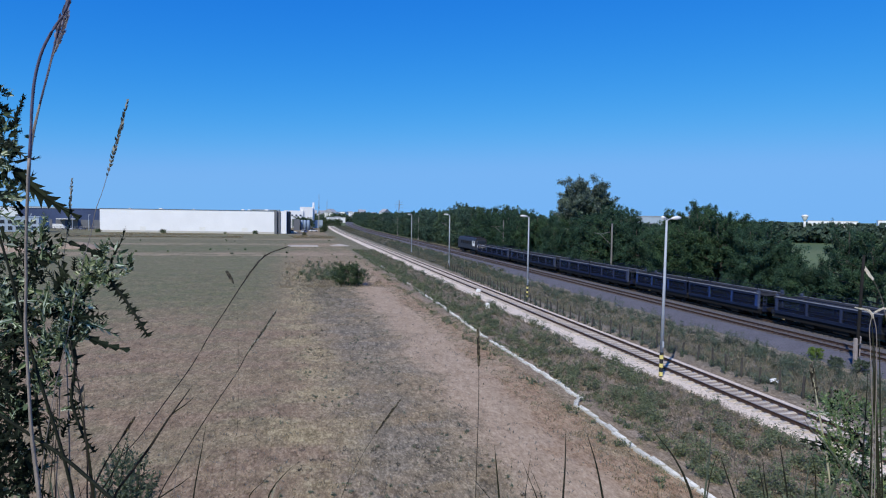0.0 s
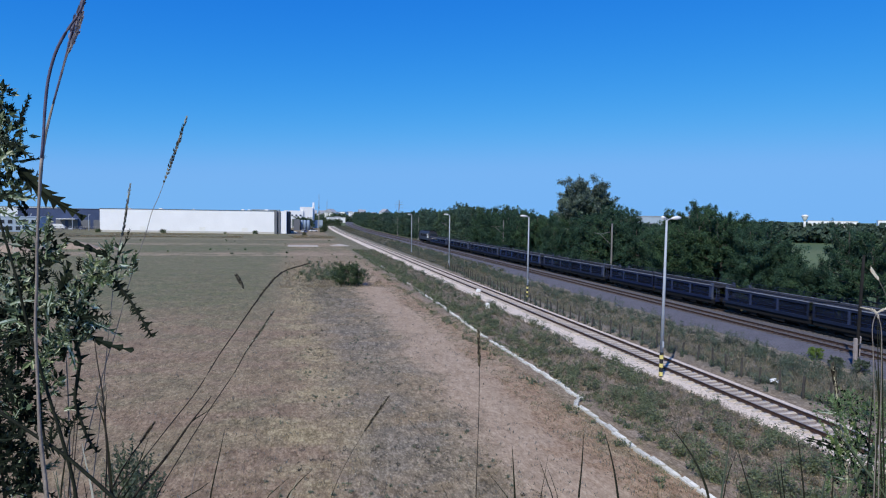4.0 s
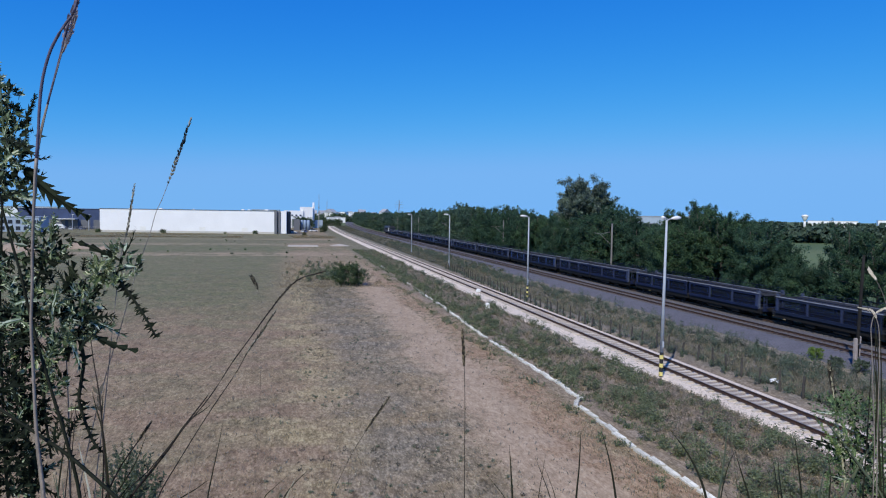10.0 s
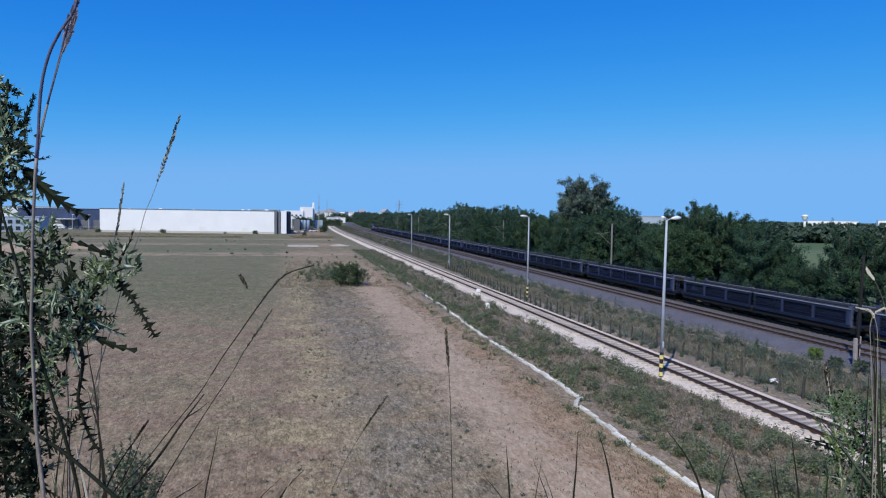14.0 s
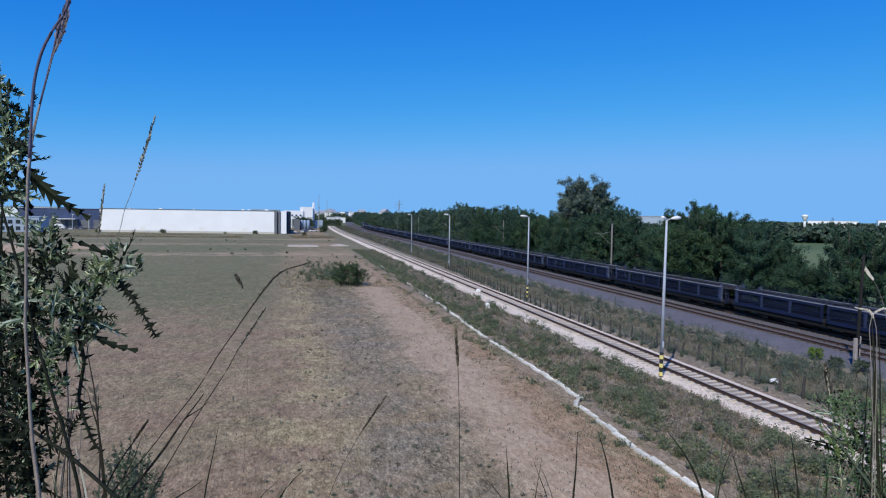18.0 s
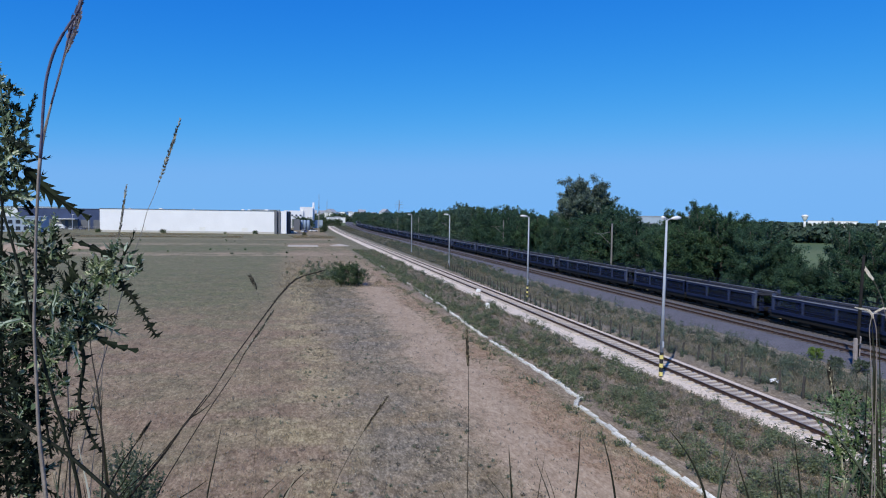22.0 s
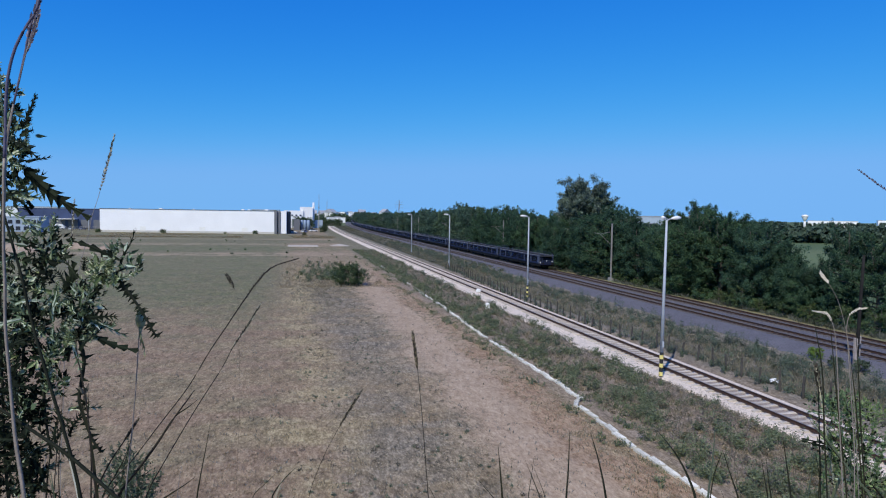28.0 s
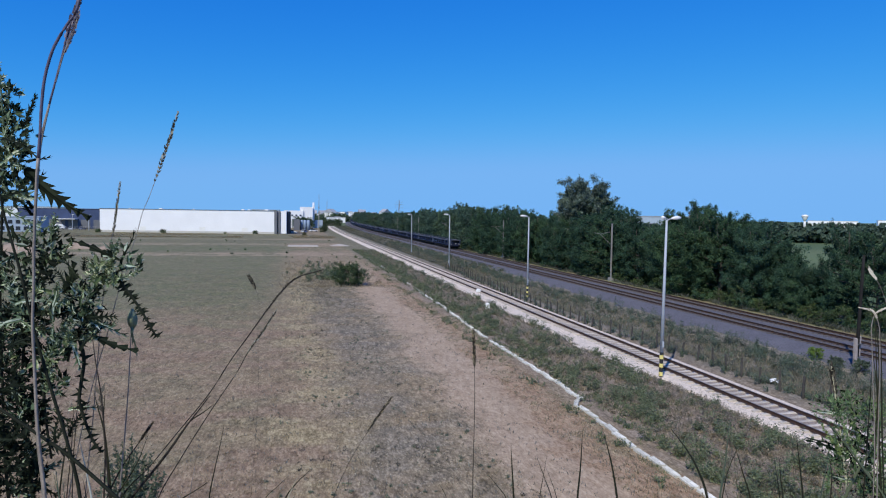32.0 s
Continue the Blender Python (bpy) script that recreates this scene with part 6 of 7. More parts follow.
grass("dark pointed grass blade", [(0.1667, -0.6299), (0.1630, -0.5757), (0.1578, -0.5088)], 1.4, (0.1853, -1.1547), 0.00167, sway=LOW, blade=True, seed=13)
grass("dark pointed grass blade", [(0.2515, -0.6286), (0.2366, -0.5874), (0.2178, -0.5388)], 1.4, (0.3595, -1.1519), 0.00104, sway=LOW, blade=True, seed=14)
grass("dark pointed grass blade", [(0.3097, -0.6277), (0.3143, -0.5604), (0.3170, -0.4731)], 1.4, (0.2950, -1.1530), 0.00152, sway=LOW, blade=True, seed=15)
grass("dark pointed grass blade", [(0.3983, -0.6263), (0.3834, -0.5465), (0.3623, -0.4724)], 1.4, (0.5013, -1.1497), 0.00167, sway=LOW, blade=True, seed=16)
grass("dark pointed grass blade", [(0.1502, -0.6301), (0.1294, -0.6020), (0.1061, -0.5739)], 1.4, (0.4240, -1.1509), 0.00096, sway=LOW, blade=True, seed=17)
grass("dark pointed grass blade", [(-0.3450, -0.6377), (-0.3198, -0.6024), (-0.2908, -0.5736)], 1.4, (-0.6083, -1.1268), 0.00152, sway=LOW, blade=True, seed=18)
grass("dark pointed grass blade", [(0.2249, -0.6290), (0.2325, -0.5746), (0.2390, -0.5294)], 1.4, (0.2046, -1.1544), 0.00080, sway=LOW, blade=True, seed=19)
grass("curved green grass blade", [(0.5579, -0.5787), (0.5395, -0.5262), (0.5145, -0.4812), (0.4753, -0.4306)], 1.3, (0.6217, -1.0776), 0.00175, sway=LOW, blade=True, seed=20)
grass("young yellow-green grass blade", [(0.5837, -0.5783), (0.5924, -0.4979), (0.5974, -0.4145)], 1.3, (0.5618, -1.0786), 0.00154, sway=LOW, blade=True, stalk=M_WEED_GREEN, seed=21)
grass("dark narrow grass blade", [(0.6472, -0.5773), (0.6298, -0.5248), (0.6138, -0.4749)], 1.3, (0.7535, -1.0756), 0.00167, sway=LOW, blade=True, seed=22)
grass("dark narrow grass blade", [(0.5884, -0.5782), (0.5980, -0.5217), (0.6149, -0.4737)], 1.3, (0.5378, -1.0790), 0.00128, sway=LOW, blade=True, seed=23)
grass("dark narrow grass blade", [(0.7565, -0.5756), (0.7478, -0.5134), (0.7365, -0.4421)], 1.3, (0.8134, -1.0746), 0.00167, sway=LOW, blade=True, seed=24)
grass("dark narrow grass blade", [(0.7083, -0.5764), (0.7020, -0.5381), (0.6930, -0.4928)], 1.3, (0.7535, -1.0756), 0.00144, sway=LOW, blade=True, seed=25)
grass("tall pale grass stalk", [(0.8493, -0.5742), (0.8274, -0.4359), (0.8132, -0.3579), (0.8022, -0.2957)], 1.3, (0.9211, -1.0730), 0.0024, 0.05, 0.012, stalk=M_PALE_BLADE, sway=LOW, seed=26)
grass("tall narrow dark grass blade", [(0.8468, -0.5291), (0.8401, -0.4386), (0.8291, -0.3074), (0.8194, -0.1777)], 1.2, (0.8188, -1.0256), 0.0011, sway=RIGHT, blade=True, seed=27)
grass("tall narrow dark grass blade", [(0.8327, -0.5293), (0.8314, -0.3948), (0.8318, -0.2748), (0.8183, -0.1777), (0.8047, -0.1618)], 1.2, (0.8409, -1.0252), 0.0011, sway=RIGHT_WIDE, blade=True, seed=28)
grass("tall grass stalk with a pale bent ear", [(0.8403, -0.5292), (0.8357, -0.3947), (0.8323, -0.2639), (0.8279, -0.1991), (0.8158, -0.1702), (0.7908, -0.1620)], 1.2, (0.8742, -1.0247), 0.0011, 0.035, 0.007, stalk=M_STALK, sway=RIGHT, seed=29, head=M_BLEACHED, dense=14)
grass("tall narrow dark grass blade", [(0.8522, -0.5290), (0.8139, -0.4776), (0.7782, -0.4329), (0.7402, -0.3830)], 1.2, (0.8299, -1.0254), 0.0011, sway=LOW, blade=True, seed=30)
grass("thin dark grass stalk", [(-0.6862, -0.5978), (-0.6922, -0.5128), (-0.6980, -0.4141), (-0.7043, -0.3574), (-0.7118, -0.3104), (-0.7170, -0.2635)], 1.3, (-0.6793, -1.1105), 0.0019, sway=LOW, seed=31)
grass("bleached curved grass blade", [(-0.7239, -0.5984), (-0.7348, -0.5385), (-0.7414, -0.5063), (-0.7457, -0.4790)], 1.3, (-0.6973, -1.1108), 0.0016, sway=LOW, blade=True, stalk=M_PALE_BLADE, seed=32)
grass("tall narrow dark grass blade", [(0.8490, -0.5290), (0.8389, -0.4166), (0.8297, -0.3183), (0.8157, -0.2317)], 1.2, (0.8908, -1.0244), 0.0011, sway=RIGHT_SLOW, blade=True, seed=41)
grass("tall narrow dark grass blade", [(0.8482, -0.5516), (0.8499, -0.4710), (0.8514, -0.3658), (0.8526, -0.2774)], 1.25, (0.8299, -1.0687), 0.0011, sway=RIGHT_WIDE, blade=True, seed=42)
grass("dark pointed grass stalk", [(-0.5344, -0.6632), (-0.5237, -0.6068), (-0.5104, -0.5466), (-0.4985, -0.4867)], 1.45, (-0.5769, -1.2219), 0.001, sway=LOW, blade=True, seed=43)
grass("dark pointed grass blade", [(-0.3893, -0.6384), (-0.3640, -0.6121), (-0.3362, -0.5859)], 1.4, (-0.5696, -1.1262), 0.0009, sway=LOW, blade=True, seed=44)
grass("pale dry grass blade", [(-0.3386, -0.6376), (-0.3286, -0.6116), (-0.3160, -0.5856)], 1.4, (-0.4793, -1.1248), 0.0022, sway=LOW, blade=True, stalk=M_STRAW, seed=45)
grass("small dark grass stalk with side shoots", [(-0.7249, -0.6210), (-0.7214, -0.5437), (-0.7229, -0.4694), (-0.7293, -0.3956)], 1.35, (-0.7179, -1.1534), 0.0018, 0.03, 0.02, sway=LOW, seed=46, dense=3)
grass("dark grass blade by the thistle", [(-0.8214, -0.6224), (-0.8116, -0.5451), (-0.7984, -0.4767), (-0.7817, -0.4210)], 1.35, (-0.8488, -1.1555), 0.0011, sway=LOW, blade=True, seed=47)
grass("dark grass blade by the thistle", [(-0.6992, -0.6206), (-0.6743, -0.5803), (-0.6495, -0.5364), (-0.6283, -0.4803)], 1.35, (-0.8114, -1.1549), 0.0011, sway=LOW, blade=True, seed=48)
grass("thin bottom grass stalk", [(0.0160, -0.6322), (0.0094, -0.6167), (0.0003, -0.6014)], 1.4, (0.1017, -1.1694), 0.0009, sway=LOW, blade=True, seed=49)
grass("thin bottom grass stalk", [(0.2629, -0.6284), (0.2492, -0.5872), (0.2358, -0.5552)], 1.4, (0.3469, -1.1656), 0.0008, sway=LOW, blade=True, seed=50)
grass("forked dark grass blade", [(-0.7375, -0.6875), (-0.6977, -0.6357), (-0.6470, -0.5700), (-0.5980, -0.4993), (-0.5655, -0.4769), (-0.5412, -0.4574)], 1.5, (-1.0952, -1.2718), 0.0018, sway=LOW, blade=True, seed=61)
grass("short dark slanting grass blade", [(-0.6049, -0.6650), (-0.5730, -0.6399), (-0.5412, -0.6200), (-0.5133, -0.5989)], 1.4, (-0.9188, -1.1854), 0.00160, sway=LOW, blade=True, seed=62)
grass("short dark slanting grass blade", [(-0.7253, -0.6604), (-0.7124, -0.6421), (-0.6957, -0.6185), (-0.6790, -0.5963)], 1.4, (-0.8671, -1.1846), 0.00160, sway=LOW, blade=True, seed=63)
grass("short dark forked leaf on a stalk", [(-0.6839, -0.5977), (-0.6899, -0.5127), (-0.6962, -0.4520), (-0.7073, -0.4107), (-0.7161, -0.3729)], 1.3, (-0.6793, -1.1105), 0.0017, sway=LOW, blade=True, seed=64)
grass("short dark forked leaf on a stalk", [(-0.6839, -0.5977), (-0.6911, -0.5127), (-0.6972, -0.4402), (-0.6956, -0.4069), (-0.6928, -0.3714)], 1.3, (-0.6793, -1.1105), 0.0016, sway=LOW, blade=True, seed=65)
grass("thin pale upright grass stalk", [(-0.5618, -0.6644), (-0.5591, -0.6345), (-0.5538, -0.5995), (-0.5473, -0.5685)], 1.4, (-0.5699, -1.1799), 0.0009, sway=LOW, stalk=M_STALK, seed=66)
grass("thin dark upright grass stalk", [(-0.7933, -0.6220), (-0.7909, -0.5448), (-0.7837, -0.4703), (-0.7778, -0.4025)], 1.35, (-0.7989, -1.1547), 0.0012, sway=LOW, seed=68)
grass("thin dark upright grass stalk", [(-0.8055, -0.6222), (-0.7970, -0.5448), (-0.7912, -0.4828), (-0.7878, -0.4211)], 1.35, (-0.8214, -1.1550), 0.0011, sway=LOW, seed=69)
grass("tall narrow dark grass stalk", [(0.8533, -0.5290), (0.8432, -0.3946), (0.8361, -0.2747), (0.8295, -0.1883)], 1.2, (0.8830, -1.0246), 0.0011, sway=RIGHT_SLOW, blade=True, seed=70)
grass("broad green grass blade", [(0.8063, -0.5731), (0.8362, -0.4919), (0.8621, -0.4456), (0.8859, -0.4052)], 1.25, (0.7607, -1.0697), 0.0024, sway=LOW, blade=True, stalk=M_WEED_GREEN, seed=71)
grass("thin dark grass blade", [(0.8140, -0.5748), (0.8140, -0.5244), (0.8048, -0.4767)], 1.3, (0.8391, -1.1118), 0.0014, sway=LOW, blade=True, seed=72)
grass("thin dark grass blade", [(0.7153, -0.5763), (0.7090, -0.5380), (0.7035, -0.4902)], 1.3, (0.7491, -1.1132), 0.00160, sway=LOW, blade=True, seed=73)
grass("tall grass stalk with a pale drooping ear", [(0.8707, -0.5287), (0.8625, -0.3287), (0.8520, -0.2095), (0.8358, -0.1431), (0.8192, -0.1101), (0.8055, -0.0921)], 1.2, (0.8963, -1.0243), 0.0006, 0.022, 0.009, stalk=M_STALK, sway=RIGHT, seed=82, head=M_BLEACHED, dense=8)
grass("tall grass stalk with a pale ragged ear", [(0.8314, -0.4387), (0.8216, -0.3075), (0.8157, -0.2317), (0.813, -0.1993), (0.8182, -0.1756), (0.8326, -0.1646), (0.8474, -0.1622)], 1.2, (0.8413, -1.02), 0.0009, 0.03, 0.007, stalk=M_STALK, sway=RIGHT_SLOW, seed=84, head=M_BLEACHED, dense=12)
grass("reddish grass head bowing over the slope", [(1.0224, -0.5264), (0.9991, -0.2181), (0.9402, -0.0262), (0.8733, 0.0343), (0.8253, 0.0620), (0.7771, 0.0950)], 1.2, (1.0291, -1.0223), 0.0009, 0.06, 0.007, stalk=M_STALK_PLUM, sway=TWIG, seed=83, head=M_PLUME, dense=12)

grass("broad arching green grass blade", [(0.8579, -0.5333), (0.8137, -0.4743), (0.7698, -0.4155), (0.7426, -0.3874), (0.7321, -0.37)], 1.2, (0.8934, -1.02), 0.0015, sway=LOW, blade=True, stalk=M_WEED_GREEN, seed=91)
grass("narrow green grass blade", [(0.7624, -0.553), (0.7709, -0.4929), (0.7738, -0.4584)], 1.25, (0.7498, -1.06), 0.0014, sway=LOW, blade=True, stalk=M_WEED_GREEN, seed=92)
grass("narrow green grass blade", [(0.8121, -0.5522), (0.8148, -0.5152), (0.811, -0.4831)], 1.25, (0.8063, -1.06), 0.0014, sway=LOW, blade=True, stalk=M_WEED_GREEN, seed=93)

# low grass round the foot of the plants
rng_b = random.Random(14)
for k in range(34):
    d = rng_b.uniform(1.3, 1.5)
    r = (rng_b.uniform(-0.64, -0.5) if k < 22 else rng_b.uniform(0.44, 0.66)) * d
    u = -0.47 * d + rng_b.uniform(-0.03, 0.05)
    tilt = rng_b.uniform(-0.07, 0.09)
    green = rng_b.random()
    grass("short green grass blade on the bank" if green < 0.6 else "short dark grass blade on the bank", [(r - tilt * 0.6, u - 0.12), (r, u - 0.03), (r + tilt * 0.5, u + 0.03)], d, (r - tilt, -1.15), rng_b.uniform(0.0009, 0.0016), sway=STILL, blade=True, stalk=(M_SOFTWEED if green < 0.3 else M_WEED_GREEN) if green < 0.6 else None, seed=100 + k)


# ---- thistles ----
def spiny_leaf(b, p0, p1, width, teeth, rng, droop=0.0, body=0.3):
    """A lobed leaf from p0 to p1, each lobe drawn out to a spine."""
    axis = p1 - p0
    ln = axis.length
    d = axis.normalized()
    view = Vector((rng.uniform(-0.5, 0.5), -1, rng.uniform(-0.3, 0.6)))
    side = d.cross(view).normalized()
    up = side.cross(d).normalized()

    def mid(u):
        return p0 + axis * u + Vector((0, 0, -droop * u * u * ln)) + up * (0.06 * ln * math.sin(u * 6))

    for s in (-1, 1):
        for k in range(teeth):
            u0, u1 = k / teeth, (k + 1) / teeth
            um = (u0 + u1) / 2
            wd = width * (0.35 + 0.65 * math.sin(math.pi * min(1, 0.2 + 0.75 * um))) * rng.uniform(0.7, 1.25)
            root = width * body * (1.05 - um)
            a, c = mid(u0), mid(u1)
            e0, e1 = a + side * s * root, c + side * s * root * 0.8
            tip = mid(um) + d * ln * rng.uniform(0.06, 0.16) + side * s * wd + up * wd * rng.uniform(-0.35, 0.6)
            b.face(a, e0, e1, c)
            b.face(e0, mid(um) + side * s * wd * 0.5 + up * wd * 0.12, tip, e0.lerp(e1, 0.62))
    b.face(mid(0.9) - side * width * 0.1, mid(1.0) + d * ln * 0.1, mid(0.9) + side * width * 0.1)
    b.tube([mid(k / 6) for k in range(7)], [width * 0.07 * (1 - k / 7.5) for k in range(7)], 5)
    return b


def toothed_leaf(b, p0, p1, width, rng):
    """A solid folded blade from p0 to p1 with short spiny teeth along both edges."""
    axis = p1 - p0
    ln, d = axis.length, axis.normalized()
    side = d.cross(Vector((0, -1, 0.15))).normalized()
    up = side.cross(d).normalized()
    n = max(4, int(ln / 0.021))
    mids = [p0 + axis * (k / n) + side * (0.05 * ln * math.sin(math.pi * k / n)) for k in range(n + 1)]
    half = [width * 0.75 * (0.55 + 0.45 * math.sin(math.pi * min(1.0, 0.25 + k / n))) * (1.0 - 0.75 * (k / n) ** 2) for k in range(n + 1)]
    for s in (-1, 1):
        for k in range(n):
            a, c = mids[k], mids[k + 1]
            e0, e1 = a + side * s * half[k] - up * half[k] * 0.3, c + side * s * half[k + 1] - up * half[k + 1] * 0.3
            b.face(a, e0, e1, c)
            out = (side * s * rng.uniform(0.8, 1.3) + d * rng.uniform(0.9, 1.5)) * (0.4 * width + half[k]) * rng.uniform(0.8, 1.25)
            b.face(e0, e0.lerp(e1, 0.35) + out * 0.45, e0.lerp(e1, 0.6) + out, e1)
    b.tube(mids, [width * 0.14 * (1.1 - k / n) for k in range(n + 1)], 5)
    return b


def shoot(b, p0, p1, size, rng):
    """A leafy shoot: short pointed leaves set close round an axis, smaller towards its tip."""
    axis = p1 - p0
    ln, d = axis.length, axis.normalized()
    side = d.cross(Vector((0, -1, 0))).normalized()
    b.tube([p0, p0 + axis * 0.5, p1], [size * 0.12, size * 0.09, size * 0.03], 5)
    n = max(10, int(ln / size * 7))
    for k in range(n):
        u = (k + rng.random()) / n
        a = rng.uniform(0, 2 * math.pi)
        out = (side * math.cos(a) + Vector((0, -1, 0)) * math.sin(a) * 0.8 + d * rng.uniform(0.35, 1.3)).normalized()
        m = size * (1.15 - 0.6 * u) * rng.uniform(0.65, 1.25)
        p = p0 + axis * u
        w_ = out.cross(Vector((rng.uniform(-0.6, 0.6), -1, rng.uniform(-0.6, 0.6)))).normalized() * m * rng.uniform(0.12, 0.22)
        up = w_.cross(out).normalized() * m * 0.07
        b.face(p, p + out * m * 0.35 + w_ + up, p + out * m, p + out * m * 0.35)
        b.face(p, p + out * m * 0.35, p + out * m, p + out * m * 0.35 - w_ + up)
        for s in (-1, 1):
            b.face(p + out * m * 0.4 + w_ * s * 0.6, p + out * m * 0.68 + w_ * s * 2.3, p + out * m * 0.6 + w_ * s * 0.4)
    return b


def lance_leaves(b, c, rad, count, size, rng):
    """Small pointed leaves thrusting up and out of a shoot."""
    for _ in range(count):
        a = rng.uniform(0, 2 * math.pi)
        q = rad * math.sqrt(rng.random())
        p = c + Vector((math.cos(a) * q, rng.uniform(-rad, rad) * 0.8, math.sin(a) * q))
        out = Vector((math.cos(a) * 0.8 + rng.uniform(-0.8, 0.8), rng.uniform(-0.9, 0.5), math.sin(a) * 0.5 + rng.uniform(-0.3, 1.2))).normalized()
        ln = size * rng.uniform(0.6, 1.4)
        sd = out.cross(Vector((rng.uniform(-0.5, 0.5), -1, rng.uniform(-0.5, 0.5)))).normalized() * ln * rng.uniform(0.13, 0.25)
        up = sd.cross(out).normalized() * ln * 0.06
        b.face(p, p + out * ln * 0.4 + sd + up, p + out * ln, p + out * ln * 0.4)
        b.face(p, p + out * ln * 0.4, p + out * ln, p + out * ln * 0.4 - sd + up)
        if rng.random() < 0.5:
            b.face(p + out * ln * 0.3, p + out * ln * 0.5 + sd * 2.6, p + out * ln * 0.45)
            b.face(p + out * ln * 0.45, p + out * ln * 0.6 - sd * 2.6, p + out * ln * 0.6)
    return b


def thistle(label, d, foot, stems, leaves, sprays, seed, sway, size=0.026, pale=None, blades=(), shoots=(), wild=()):
    """stems: lines, whether rooted; leaves: root, tip, width, dark; sprays: centre, radius, bright leaves and dark ones
    with shade in their colour.
    """
    rng = random.Random(seed)
    base = rooted(foot[0], d)
    th = bank_thing("thistle", label, "thistle", base, "thistles")

    def loc(p, depth=0.0):
        return Vector((p[0] - base[0], depth, p[1] - base[2]))

    for p0, p1, wd, lit in blades:
        part("leaf", toothed_leaf(Build(), loc(p0, -0.004), loc(p1, -0.004), wd, rng), (pale or M_THISTLE) if lit else M_THISTLE_SHADED, th)
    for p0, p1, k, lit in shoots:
        part("shoot", shoot(Build(), loc(p0, rng.uniform(-0.03, 0.02)), loc(p1, rng.uniform(-0.05, 0.01)), k, rng), (pale or M_THISTLE) if lit else M_THISTLE_SHADED, th)
    for pts, thick, grounded, spines, *front in stems:
        line = bend(pts, base, rng)
        line = line if grounded else line[4:]
        if front:
            line = [p + Vector((0, -front[0], 0)) for p in line]
        n = len(line)
        st = part("stem", Build().tube(line, [thick * (1.1 - 0.5 * i / n) for i in range(n)], 7), M_THISTLE_STEM, th, smooth=True)
        if not spines:
            continue
        wing = Build()
        for i in range(n - 1):
            for s in (-1, 1):
                for _ in range(1 if spines > 0.015 else 2):
                    q = line[i].lerp(line[i + 1], rng.random())
                    dd = (line[i + 1] - line[i]).normalized()
                    sd = dd.cross(Vector((rng.uniform(-0.6, 0.6), -1, 0))).normalized() * s
                    k = spines * rng.uniform(0.6, 1.3)
                    wing.face(q - dd * k * 0.24, q + sd * k + dd * k * rng.uniform(-0.3, 0.5), q + dd * k * 0.22, q + sd * thick * 0.2)
        tagged(part("spiny_edge", wing, M_THISTLE_SHADED if thick > 0.003 else M_THISTLE, st), kind="stuff")
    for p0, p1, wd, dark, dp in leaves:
        part("leaf", spiny_leaf(Build(), loc(p0, dp), loc(p1, dp + rng.uniform(-0.03, 0.03)), wd, max(5, int(((p1[0] - p0[0]) ** 2 + (p1[1] - p0[1]) ** 2) ** 0.5 / 0.014)), rng, 0.0, 0.55), M_THISTLE_SHADED if dark else M_THISTLE, th)
    for x0, x1, z0, z1, count, share in wild:
        for _ in range(count):
            p0 = loc((rng.uniform(x0, x1), rng.uniform(z0, z1)), rng.uniform(-0.05, 0.05))
            a = rng.uniform(-0.5, 3.6)
            ln = rng.uniform(0.04, 0.085)
            p1 = p0 + Vector((math.cos(a), rng.uniform(-0.5, 0.5), math.sin(a) * 0.9)) * ln
            part("leaf", spiny_leaf(Build(), p0, p1, ln * rng.uniform(0.13, 0.21), rng.randint(5, 8), rng, rng.uniform(0.0, 0.3), 0.35), M_THISTLE_SHADED if rng.random() < share else (pale or M_THISTLE), th)
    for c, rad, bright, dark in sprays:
        for count, material in ((bright, pale or M_THISTLE), (dark, M_THISTLE_SHADED)):
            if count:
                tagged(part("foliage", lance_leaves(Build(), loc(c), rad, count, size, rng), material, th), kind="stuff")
        for _ in range((bright + dark) // 40):
            a = rng.uniform(0, 2 * math.pi)
            p0 = loc((c[0] + math.cos(a) * rad * 0.4, c[1] + math.sin(a) * rad * 0.4), rng.uniform(-rad, rad) * 0.6)
            out = Vector((math.cos(a), rng.uniform(-0.5, 0.5), math.sin(a) + 0.3)).normalized()
            ln = size * rng.uniform(1.5, 2.6)
            part("leaf", spiny_leaf(Build(), p0, p0 + out * ln, ln * rng.uniform(0.2, 0.3), rng.randint(4, 6), rng, rng.uniform(-0.1, 0.3), 0.4), M_THISTLE_SHADED if rng.random() * (bright + dark) < dark else (pale or M_THISTLE), th)
    SWAY.append((th, base, sway))
    return th


